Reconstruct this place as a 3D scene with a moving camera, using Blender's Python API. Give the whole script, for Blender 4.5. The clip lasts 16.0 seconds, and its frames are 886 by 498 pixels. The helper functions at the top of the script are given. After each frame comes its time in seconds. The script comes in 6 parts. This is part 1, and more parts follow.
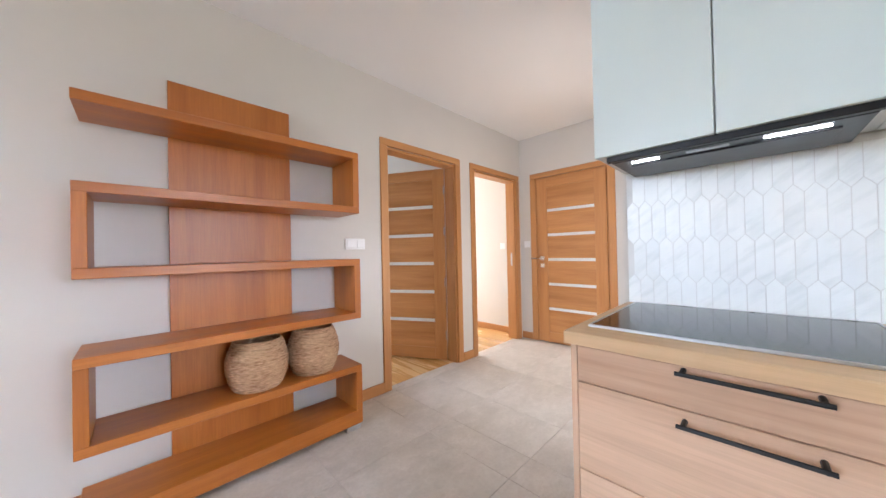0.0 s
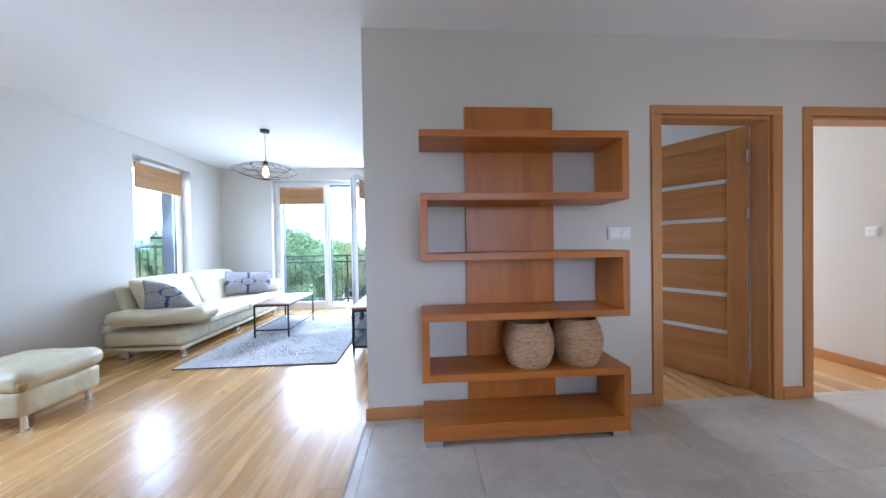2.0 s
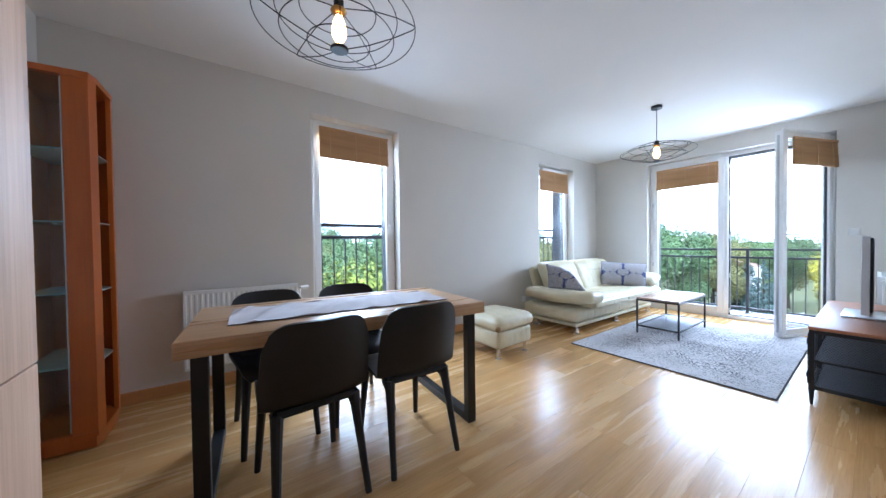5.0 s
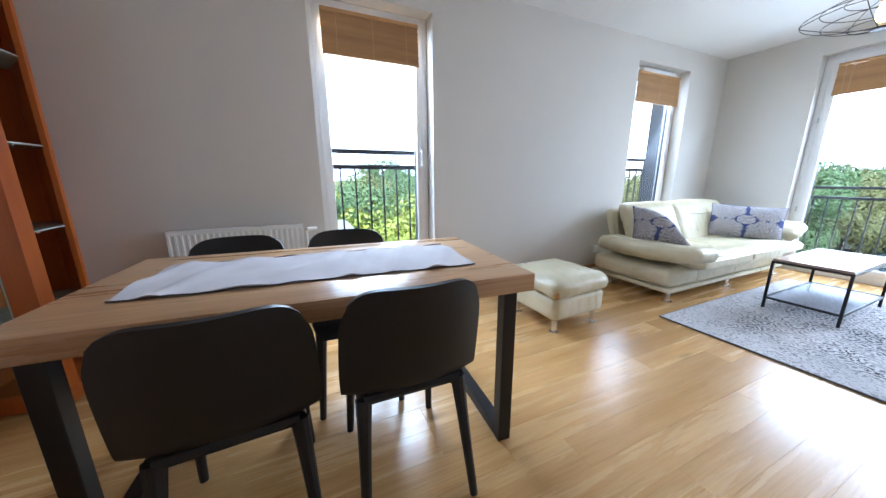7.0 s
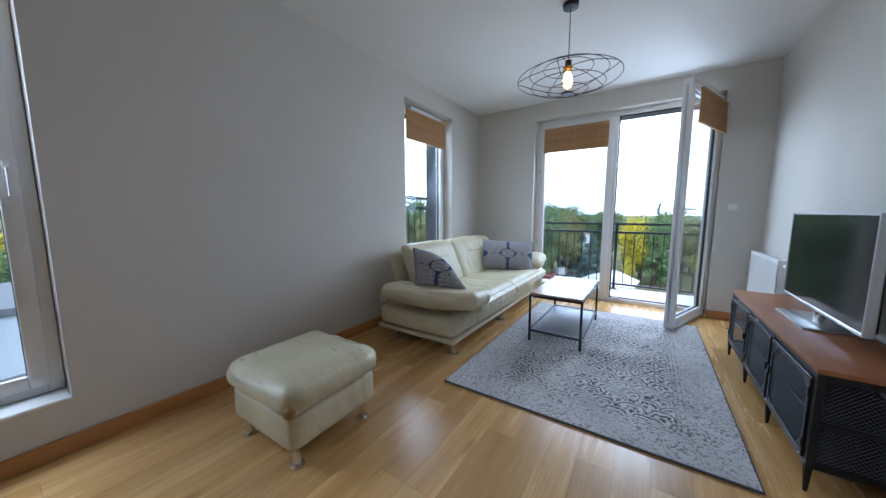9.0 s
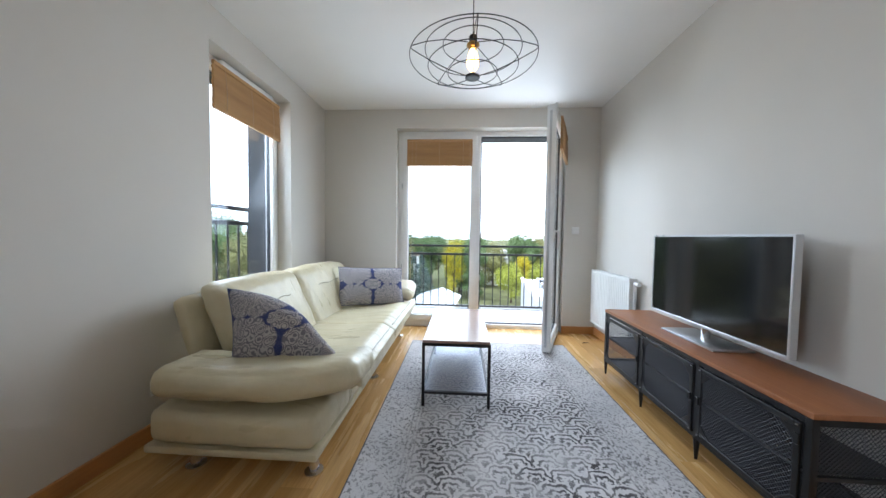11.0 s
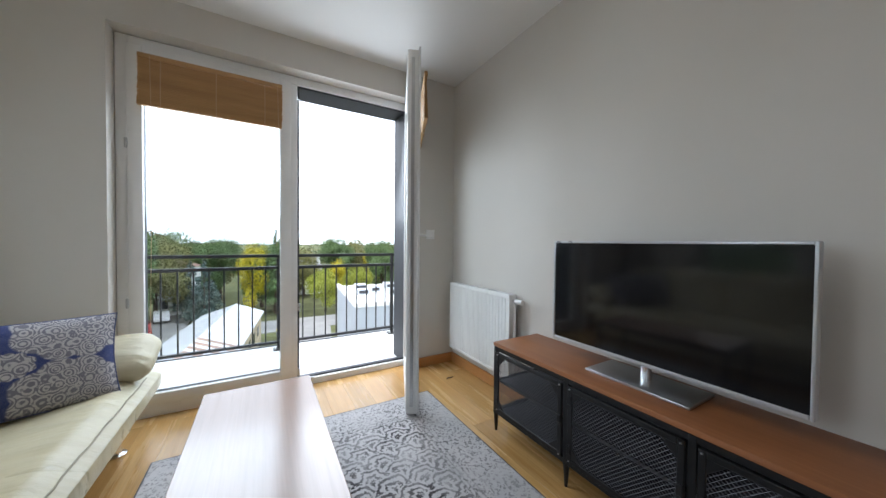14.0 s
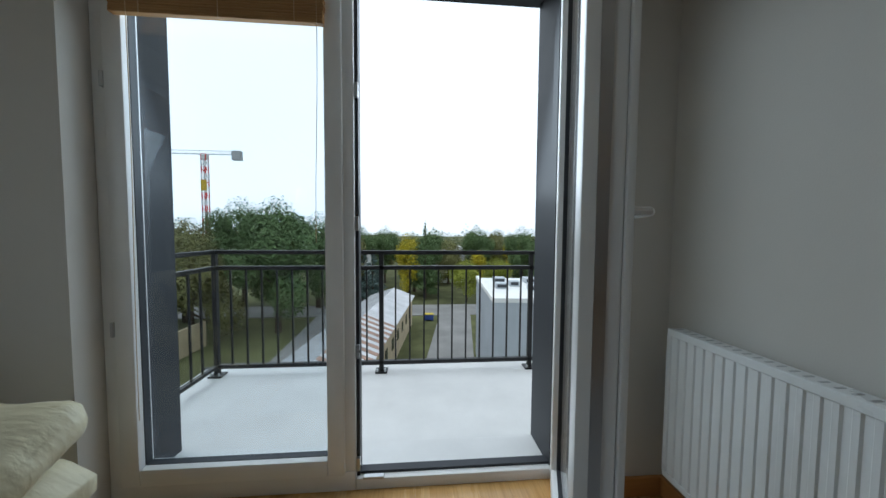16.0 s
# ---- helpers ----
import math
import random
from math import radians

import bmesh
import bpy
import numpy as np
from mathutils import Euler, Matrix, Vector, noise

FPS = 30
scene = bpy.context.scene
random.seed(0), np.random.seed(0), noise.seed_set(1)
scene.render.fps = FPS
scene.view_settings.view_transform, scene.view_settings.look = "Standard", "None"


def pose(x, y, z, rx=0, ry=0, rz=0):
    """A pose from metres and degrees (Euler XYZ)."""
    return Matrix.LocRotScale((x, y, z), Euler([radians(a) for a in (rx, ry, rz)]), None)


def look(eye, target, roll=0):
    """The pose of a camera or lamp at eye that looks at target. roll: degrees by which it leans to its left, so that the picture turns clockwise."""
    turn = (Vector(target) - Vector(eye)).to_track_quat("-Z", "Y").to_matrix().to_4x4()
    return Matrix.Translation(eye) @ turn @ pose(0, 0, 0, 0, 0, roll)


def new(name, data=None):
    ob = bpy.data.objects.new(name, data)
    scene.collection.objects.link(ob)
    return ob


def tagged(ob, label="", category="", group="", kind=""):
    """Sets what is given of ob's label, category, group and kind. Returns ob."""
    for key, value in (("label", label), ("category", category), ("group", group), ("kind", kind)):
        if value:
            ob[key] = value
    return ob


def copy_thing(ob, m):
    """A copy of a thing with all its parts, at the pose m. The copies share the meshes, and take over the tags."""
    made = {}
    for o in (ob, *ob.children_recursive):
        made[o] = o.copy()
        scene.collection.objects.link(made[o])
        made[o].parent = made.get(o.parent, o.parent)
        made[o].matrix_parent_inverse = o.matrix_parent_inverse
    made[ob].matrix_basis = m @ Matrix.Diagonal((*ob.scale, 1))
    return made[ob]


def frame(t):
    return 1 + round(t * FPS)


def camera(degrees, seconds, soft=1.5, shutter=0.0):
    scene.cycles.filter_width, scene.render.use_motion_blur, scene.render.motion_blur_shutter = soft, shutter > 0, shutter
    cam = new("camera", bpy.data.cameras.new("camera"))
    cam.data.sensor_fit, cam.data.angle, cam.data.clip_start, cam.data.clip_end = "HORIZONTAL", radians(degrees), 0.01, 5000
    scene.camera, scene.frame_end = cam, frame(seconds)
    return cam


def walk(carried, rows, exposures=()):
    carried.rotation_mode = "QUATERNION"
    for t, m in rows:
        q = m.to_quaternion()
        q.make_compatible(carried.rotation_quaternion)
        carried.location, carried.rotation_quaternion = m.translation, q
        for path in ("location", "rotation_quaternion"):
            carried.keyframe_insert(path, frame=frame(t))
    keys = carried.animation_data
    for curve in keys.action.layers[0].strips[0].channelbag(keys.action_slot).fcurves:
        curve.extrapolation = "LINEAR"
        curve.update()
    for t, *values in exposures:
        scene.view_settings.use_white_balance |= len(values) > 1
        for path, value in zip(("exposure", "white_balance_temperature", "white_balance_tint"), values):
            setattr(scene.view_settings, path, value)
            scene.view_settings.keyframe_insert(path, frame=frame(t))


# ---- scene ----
cam = camera(110.1, 16.0)
PATH = [
    (0, (0.489, 0.316, 1.138), (1.901, 1.732, 1.155), -1.2),
    (0.5, (0.47, 0.351, 1.138), (1.604, 1.999, 1.14), -1.2),
    (1, (0.439, 0.392, 1.128), (1.278, 2.208, 1.121), -1.1),
    (1.5, (0.396, 0.407, 1.151), (0.895, 2.343, 1.122), -1.0),
    (2, (0.331, 0.408, 1.151), (0.461, 2.403, 1.124), -1.0),
    (2.5, (0.251, 0.398, 1.143), (0.027, 2.385, 1.121), -0.9),
    (3, (0.161, 0.385, 1.152), (-0.381, 2.31, 1.12), -0.7),
    (3.5, (0.077, 0.359, 1.137), (-0.753, 2.178, 1.116), -0.7),
    (4, (-0.001, 0.361, 1.129), (-1.12, 2.019, 1.106), -0.7),
    (4.5, (-0.062, 0.385, 1.118), (-1.456, 1.819, 1.096), -0.8),
    (5, (-0.146, 0.421, 1.111), (-1.774, 1.583, 1.076), -0.7),
    (5.2, (-0.19, 0.438, 1.102), (-1.901, 1.471, 1.031), -0.8),
    (7.3, (-0.777, 1.119, 1.093), (-2.532, 1.945, 0.605), -0.4),
    (7.5, (-0.828, 1.222, 1.085), (-2.487, 2.22, 0.585), 0.3),
    (8, (-0.864, 1.432, 1.114), (-2.316, 2.741, 0.691), 0.4),
    (8.5, (-0.895, 1.626, 1.122), (-2.191, 3.122, 0.833), 0.3),
    (8.7, (-0.927, 1.716, 1.132), (-2.143, 3.282, 0.867), 0.1),
    (10.8, (-1.54, 2.513, 1.088), (-1.804, 4.493, 1.003), 0.8),
    (11, (-1.587, 2.538, 1.097), (-1.705, 4.533, 1.018), 0.8),
    (11.5, (-1.751, 2.564, 1.085), (-1.5, 4.548, 1.033), 0.9),
    (12, (-1.852, 2.625, 1.083), (-1.264, 4.536, 1.047), 0.8),
    (12.5, (-1.853, 2.777, 1.084), (-1.038, 4.603, 1.054), 0.6),
    (13, (-1.783, 3.042, 1.096), (-0.852, 4.812, 1.075), 0.6),
    (13.5, (-1.708, 3.365, 1.106), (-0.723, 5.105, 1.084), 0.7),
    (14, (-1.597, 3.682, 1.113), (-0.592, 5.41, 1.074), 0.5),
    (14.5, (-1.436, 4.001, 1.131), (-0.444, 5.737, 1.08), 0.6),
    (15, (-1.276, 4.313, 1.133), (-0.488, 6.151, 1.077), 0.5),
    (15.5, (-1.126, 4.624, 1.134), (-0.662, 6.568, 1.048), 0.4),
    (16, (-1.105, 4.946, 1.119), (-0.943, 6.937, 1.021), 0.4),
]
EXPOSURES = [
    (0.0, 2.85, 5750, 14), (1.0, 2.45, 5300, 13), (2.0, 2.05, 5050, 11.5), (3.0, 1.90, 5150, 12.5), (3.6, 1.74, 5200, 12), (5.0, 1.67, 5200, 11), (7.5, 1.77, 5400, 10.5), (8.5, 0.5, 5350, 10),
    (11.0, 1.0, 6000, 10.5), (12.5, 0.80, 6150, 11.5), (14.5, 0.0, 6350, 10.5), (16.0, -1.05, 6150, 5),
]
walk(cam, [(t, look(eye, target, roll)) for t, eye, target, roll in PATH], EXPOSURES)
SKY, LIGHT = 0.15, 1.0

# ---- world, sun, large lights ----
def make_world():
    w = bpy.data.worlds.new("overcast_sky")
    scene.world = w
    w.use_nodes = True
    nt = w.node_tree
    bg = nt.nodes["Background"]
    sky = nt.nodes.new("ShaderNodeTexSky")
    sky.sky_type = "NISHITA"
    sky.sun_disc = False
    sky.sun_elevation = radians(38)
    sky.sun_rotation = radians(-60)
    sky.air_density, sky.dust_density, sky.ozone_density = 1.0, 4.0, 1.0
    hsv = nt.nodes.new("ShaderNodeHueSaturation")
    hsv.inputs["Saturation"].default_value = 0.22
    mix = nt.nodes.new("ShaderNodeMix")
    mix.data_type = "RGBA"
    mix.inputs[0].default_value = 0.8
    mix.inputs[7].default_value = (19.0, 20.8, 23.2, 1)
    # soft cloud structure
    tc = nt.nodes.new("ShaderNodeTexCoord")
    no = nt.nodes.new("ShaderNodeTexNoise")
    no.inputs["Scale"].default_value = 2.5
    no.inputs["Detail"].default_value = 5
    ramp = nt.nodes.new("ShaderNodeMapRange")
    ramp.inputs[3].default_value, ramp.inputs[4].default_value = 0.85, 1.12
    mul = nt.nodes.new("ShaderNodeVectorMath")
    mul.operation = "SCALE"
    nt.links.new(tc.outputs["Generated"], no.inputs["Vector"])
    nt.links.new(no.outputs["Fac"], ramp.inputs[0])
    nt.links.new(sky.outputs[0], hsv.inputs["Color"])
    nt.links.new(hsv.outputs[0], mix.inputs[6])
    nt.links.new(mix.outputs[2], mul.inputs[0])
    nt.links.new(ramp.outputs[0], mul.inputs["Scale"])
    nt.links.new(mul.outputs[0], bg.inputs["Color"])
    bg.inputs["Strength"].default_value = SKY
    sun = new("sun", bpy.data.lights.new("sun", "SUN"))
    sun.data.energy, sun.data.angle, sun.data.color = 1.5, radians(40), (1, 0.97, 0.93)
    sun.matrix_world = look((-12, 2, 26), (0, 0, 0))


def area(name, eye, target, w, h, power, color=(1, 1, 1)):
    d = bpy.data.lights.new(name, "AREA")
    d.shape, d.size, d.size_y, d.energy, d.color = "RECTANGLE", w, h, power, color
    ob = new(name, d)
    ob.matrix_world = look(eye, target)
    return ob


make_world()
# sky light entering at the balcony, dining and living windows
DAY = (0.80, 0.90, 1.0)
INDOOR = (1.0, 0.91, 0.80)
area("daylight_balcony", (-1.38, 6.47, 1.78), (-1.38, 3.0, 0.2), 1.70, 0.98, 26 * LIGHT, DAY)
area("daylight_window_dining", (-3.50, 1.58, 1.80), (0.0, 1.58, 0.2), 0.72, 0.9, 16 * LIGHT, DAY)
area("daylight_window_living", (-3.50, 4.95, 1.80), (0.0, 4.95, 0.2), 0.72, 0.9, 7.5 * LIGHT, DAY)
# added fill light for the kitchen, at an invented south window out of view
area("kitchen_fill", (1.2, -2.50, 1.5), (1.5, 0, 0.7), 1.3, 1.1, 1.8 * LIGHT, INDOOR)
# added fill light for the hall, in an assumed doorway that is never seen
area("hall_side_fill", (2.9, 0.64, 1.05), (2.7, 2.4, 0.95), 0.86, 1.9, 3.0 * LIGHT, INDOOR)
# light for the rooms behind the doors, placed at assumed windows out of view
area("daylight_bedroom", (1.5, 6.10, 1.5), (1.5, 3.0, 1.2), 1.4, 1.3, 6 * LIGHT, DAY)
area("daylight_small_room", (3.5, 5.4, 1.5), (3.5, 3.0, 0.6), 0.8, 1.2, 15 * LIGHT, INDOOR)

# the two lamps in the cooker hood
area("hood_light", (1.80, 0.56, 1.424), (1.85, 0.56, 0.9), 0.04, 0.10, 0.03 * LIGHT, (1.0, 0.96, 0.90))
area("hood_light", (1.80, 0.22, 1.424), (1.85, 0.22, 0.9), 0.04, 0.10, 0.03 * LIGHT, (1.0, 0.96, 0.90))

# ---- materials ----
def nodes_of(name):
    m = bpy.data.materials.new(name)
    m.use_nodes = True
    nt = m.node_tree
    return m, nt, nt.nodes["Principled BSDF"]


def rgb(c):
    return (c[0], c[1], c[2], 1)


def mixed(nt, fac, a, b, kind="MIX"):
    n = nt.nodes.new("ShaderNodeMix")
    n.data_type, n.blend_type = "RGBA", kind
    for i, v in ((0, fac), (6, a), (7, b)):
        if isinstance(v, (int, float)):
            n.inputs[i].default_value = v
        elif isinstance(v, tuple):
            n.inputs[i].default_value = rgb(v)
        else:
            nt.links.new(v, n.inputs[i])
    return n.outputs[2]


def noise_of(nt, scale, detail=4, stretch=(1, 1, 1), rough=0.55, source="Object", shift=None):
    tc = nt.nodes.new("ShaderNodeTexCoord")
    mp = nt.nodes.new("ShaderNodeMapping")
    mp.inputs["Scale"].default_value = stretch
    nt.links.new(tc.outputs[source], mp.inputs[0])
    if shift is not None:
        nt.links.new(shift, mp.inputs["Location"])
    n = nt.nodes.new("ShaderNodeTexNoise")
    n.inputs["Scale"].default_value = scale
    n.inputs["Detail"].default_value = detail
    n.inputs["Roughness"].default_value = rough
    nt.links.new(mp.outputs[0], n.inputs["Vector"])
    return n.outputs["Fac"]


def ramp_of(nt, fac, lo, hi, a=0.0, b=1.0):
    n = nt.nodes.new("ShaderNodeMapRange")
    nt.links.new(fac, n.inputs[0])
    for i, v in enumerate((lo, hi, a, b)):
        n.inputs[i + 1].default_value = v
    return n.outputs[0]


def bump_of(nt, bsdf, height, strength, dist=0.01):
    b = nt.nodes.new("ShaderNodeBump")
    b.inputs["Strength"].default_value = strength
    b.inputs["Distance"].default_value = dist
    nt.links.new(height, b.inputs["Height"])
    nt.links.new(b.outputs[0], bsdf.inputs["Normal"])


def plain(name, col, rough=0.5, metal=0.0, var=0.12, scale=6.0, bump=0.08, bscale=140.0, coat=0.0, spec=0.5, rvar=0.05):
    """A surface with soft stains, fine grain and a slightly uneven gloss."""
    m, nt, b = nodes_of(name)
    big, fine = noise_of(nt, scale, 5), noise_of(nt, bscale, 3)
    dark = tuple(c * (1 - var) for c in col)
    light = tuple(min(1, c * (1 + var * 0.6)) for c in col)
    c1 = mixed(nt, ramp_of(nt, big, 0.3, 0.7), dark, light)
    c2 = mixed(nt, ramp_of(nt, fine, 0.3, 0.7, 0.0, var * 0.6), c1, tuple(c * 0.7 for c in col))
    nt.links.new(c2, b.inputs["Base Color"])
    nt.links.new(ramp_of(nt, big, 0.2, 0.8, max(0, rough - rvar), min(1, rough + rvar)), b.inputs["Roughness"])
    b.inputs["Metallic"].default_value = metal
    b.inputs["Coat Weight"].default_value = coat
    b.inputs["Specular IOR Level"].default_value = spec
    if bump:
        bump_of(nt, b, fine, bump, 0.004)
    return m


def wood(name, dark, light, axis="y", rough=0.4, freq=9.0, random_tone=0.0, knots=0.0, bump=0.06, coat=0.0, fleck=0.25):
    """Grain drawn out along one axis, with growth bands, pores and (for pieces) a tone of their own."""
    m, nt, b = nodes_of(name)
    thin = {"x": (0.07, 1, 1), "y": (1, 0.07, 1), "z": (1, 1, 0.07)}[axis]
    shift, info = None, None
    if random_tone:
        info = nt.nodes.new("ShaderNodeObjectInfo")
        sc = nt.nodes.new("ShaderNodeVectorMath")
        sc.operation = "SCALE"
        sc.inputs[0].default_value = (17.0, 31.0, 23.0)
        nt.links.new(info.outputs["Random"], sc.inputs["Scale"])
        shift = sc.outputs[0]
    bands = noise_of(nt, freq, 6, thin, 0.6, shift=shift)
    pores = noise_of(nt, freq * 14, 3, tuple(0.03 if v < 1 else 1 for v in thin), 0.7, shift=shift)
    cloud = noise_of(nt, 2.2, 3, (1, 1, 1), 0.5, shift=shift)
    mid = tuple((x + y) / 2 for x, y in zip(dark, light))
    c = mixed(nt, ramp_of(nt, bands, 0.32, 0.68), dark, light)
    c = mixed(nt, ramp_of(nt, pores, 0.42, 0.72, 0.0, fleck), c, tuple(v * 0.55 for v in dark))
    c = mixed(nt, ramp_of(nt, cloud, 0.3, 0.75, 0.0, 0.35), c, mid)
    if knots:
        kn = nt.nodes.new("ShaderNodeTexVoronoi")
        kn.inputs["Scale"].default_value = 2.6
        tc = nt.nodes.new("ShaderNodeTexCoord")
        mp = nt.nodes.new("ShaderNodeMapping")
        mp.inputs["Scale"].default_value = tuple(0.45 if v < 1 else 1.4 for v in thin)
        nt.links.new(tc.outputs["Object"], mp.inputs[0])
        if shift is not None:
            nt.links.new(shift, mp.inputs["Location"])
        nt.links.new(mp.outputs[0], kn.inputs["Vector"])
        c = mixed(nt, ramp_of(nt, kn.outputs["Distance"], 0.02, 0.11, knots, 0.0), c, tuple(v * 0.35 for v in dark))
    if random_tone:
        v = nt.nodes.new("ShaderNodeHueSaturation")
        nt.links.new(c, v.inputs["Color"])
        nt.links.new(ramp_of(nt, info.outputs["Random"], 0, 1, 1 - random_tone, 1 + random_tone), v.inputs["Value"])
        c = v.outputs[0]
    nt.links.new(c, b.inputs["Base Color"])
    nt.links.new(ramp_of(nt, bands, 0.2, 0.8, rough - 0.06, rough + 0.08), b.inputs["Roughness"])
    b.inputs["Coat Weight"].default_value = coat
    b.inputs["Coat Roughness"].default_value = 0.2
    bump_of(nt, b, pores, bump, 0.003)
    return m


def glass(name, tint=(0.92, 0.95, 0.962), rough=0.0, amount=0.92):
    """A thin pane: mostly clear, with a mirror-like share."""
    m, nt, b = nodes_of(name)
    out = nt.nodes["Material Output"]
    tr = nt.nodes.new("ShaderNodeBsdfTransparent")
    tr.inputs[0].default_value = rgb(tint)
    gl = nt.nodes.new("ShaderNodeBsdfGlossy")
    gl.inputs["Roughness"].default_value = rough
    lw = nt.nodes.new("ShaderNodeLayerWeight")
    lw.inputs[0].default_value = 0.5
    pw = nt.nodes.new("ShaderNodeMath")
    pw.operation = "POWER"
    nt.links.new(lw.outputs["Facing"], pw.inputs[0])
    pw.inputs[1].default_value = 4.0
    fr = nt.nodes.new("ShaderNodeMath")
    fr.operation = "MULTIPLY_ADD"
    nt.links.new(pw.outputs[0], fr.inputs[0])
    fr.inputs[1].default_value, fr.inputs[2].default_value = 0.6, 0.035
    mx = nt.nodes.new("ShaderNodeMixShader")
    nt.links.new(fr.outputs[0], mx.inputs[0])
    nt.links.new(tr.outputs[0], mx.inputs[1])
    nt.links.new(gl.outputs[0], mx.inputs[2])
    nt.links.new(mx.outputs[0], out.inputs[0])
    return m


def glow(name, col, strength):
    m, nt, b = nodes_of(name)
    b.inputs["Base Color"].default_value = rgb(col)
    b.inputs["Emission Color"].default_value = rgb(col)
    b.inputs["Emission Strength"].default_value = strength
    return m


def tile_stone(name):
    """Grey-beige concrete-look floor tile; every tile has its own clouding."""
    m, nt, b = nodes_of(name)
    info = nt.nodes.new("ShaderNodeObjectInfo")
    sc = nt.nodes.new("ShaderNodeVectorMath")
    sc.operation = "SCALE"
    sc.inputs[0].default_value = (19.0, 37.0, 5.0)
    nt.links.new(info.outputs["Random"], sc.inputs["Scale"])
    a, f, v = noise_of(nt, 3.5, 8, rough=0.65, shift=sc.outputs[0]), noise_of(nt, 60, 4, shift=sc.outputs[0]), noise_of(nt, 9, 6, (1, 2.2, 1), 0.7, shift=sc.outputs[0])
    c = mixed(nt, ramp_of(nt, a, 0.32, 0.7), (0.46, 0.425, 0.37), (0.64, 0.60, 0.54))
    c = mixed(nt, ramp_of(nt, v, 0.5, 0.75, 0, 0.5), c, (0.70, 0.665, 0.61))
    c = mixed(nt, ramp_of(nt, f, 0.4, 0.75, 0, 0.3), c, (0.40, 0.36, 0.31))
    nt.links.new(c, b.inputs["Base Color"])
    nt.links.new(ramp_of(nt, a, 0.2, 0.8, 0.3, 0.46), b.inputs["Roughness"])
    bump_of(nt, b, f, 0.06, 0.003)
    return m


def vein_of(nt, shift):
    """Soft streaks that run aslant across an upright tile."""
    tc, mp = nt.nodes.new("ShaderNodeTexCoord"), nt.nodes.new("ShaderNodeMapping")
    turn = nt.nodes.new("ShaderNodeMapping")
    turn.inputs["Rotation"].default_value = (radians(40), 0, 0)
    mp.inputs["Scale"].default_value = (1, 0.28, 1.5)
    nt.links.new(tc.outputs["Object"], turn.inputs[0])
    nt.links.new(turn.outputs[0], mp.inputs[0])
    nt.links.new(shift, mp.inputs["Location"])
    n = nt.nodes.new("ShaderNodeTexNoise")
    n.inputs["Scale"].default_value, n.inputs["Detail"].default_value, n.inputs["Roughness"].default_value = 20, 5, 0.6
    nt.links.new(mp.outputs[0], n.inputs["Vector"])
    return n.outputs["Fac"]


def marble(name):
    m, nt, b = nodes_of(name)
    info = nt.nodes.new("ShaderNodeObjectInfo")
    sc = nt.nodes.new("ShaderNodeVectorMath")
    sc.operation = "SCALE"
    sc.inputs[0].default_value = (13.0, 41.0, 29.0)
    nt.links.new(info.outputs["Random"], sc.inputs["Scale"])
    a = vein_of(nt, sc.outputs[0])
    d = noise_of(nt, 4, 5, shift=sc.outputs[0])
    c = mixed(nt, ramp_of(nt, d, 0.35, 0.75), (0.85, 0.88, 0.865), (0.76, 0.795, 0.79))
    c = mixed(nt, ramp_of(nt, a, 0.50, 0.72, 0, 0.42), c, (0.54, 0.60, 0.585))
    nt.links.new(c, b.inputs["Base Color"])
    b.inputs["Roughness"].default_value = 0.36
    return m


WALL = plain("wall_paint", (0.632, 0.602, 0.553), 0.75, var=0.03, scale=1.5, bump=0.10, bscale=220, spec=0.3)
CEIL = plain("ceiling_paint", (0.80, 0.79, 0.77), 0.8, var=0.02, scale=1.2, bump=0.08, bscale=200, spec=0.3)
WHITE = plain("white_paint", (0.80, 0.80, 0.79), 0.38, var=0.04, bump=0.02)
PVC = plain("white_window_profile", (0.82, 0.82, 0.81), 0.32, var=0.03, bump=0.01, rvar=0.02)
ANTH = plain("anthracite_metal", (0.030, 0.033, 0.040), 0.55, var=0.2, bump=0.02)
BLACK = plain("black_metal", (0.012, 0.012, 0.013), 0.42, 0.3, var=0.3, bump=0.05)
CHROME = plain("chrome", (0.75, 0.75, 0.76), 0.16, 1.0, var=0.05, bump=0)
STEEL = plain("brushed_steel", (0.55, 0.56, 0.57), 0.3, 1.0, var=0.08, bump=0.04)
OAK_FLOOR = wood("oak_board", (0.47, 0.25, 0.078), (0.69, 0.43, 0.17), "y", 0.25, 10, 0.10, knots=0.75, bump=0.04, coat=0.15, fleck=0.42)
OAK_TRIM_Y = wood("oak_trim_along_y", (0.42, 0.182, 0.054), (0.55, 0.265, 0.088), "y", 0.42, 8)
OAK_TRIM_X = wood("oak_trim_along_x", (0.42, 0.182, 0.054), (0.55, 0.265, 0.088), "x", 0.42, 8)
OAK_TRIM_Z = wood("oak_trim_upright", (0.42, 0.182, 0.054), (0.55, 0.265, 0.088), "z", 0.42, 8)
CHERRY_X = wood("cherry_board_along_x", (0.34, 0.098, 0.010), (0.55, 0.188, 0.025), "x", 0.36, 9, fleck=0.3)
CHERRY_Z = wood("cherry_board_upright", (0.34, 0.098, 0.010), (0.55, 0.188, 0.025), "z", 0.36, 9, fleck=0.3)
TILE = tile_stone("floor_tile_stone")
MARBLE = marble("marble_mosaic")
GROUT = plain("grout", (0.48, 0.45, 0.41), 0.85, var=0.1)
GROUT_W = plain("light_grout", (0.70, 0.71, 0.69), 0.85, var=0.05)
GLASS = glass("clear_glass")
CONCRETE = plain("pale_balcony_concrete", (0.66, 0.66, 0.65), 0.7, var=0.08, scale=3, bump=0.1, bscale=80)

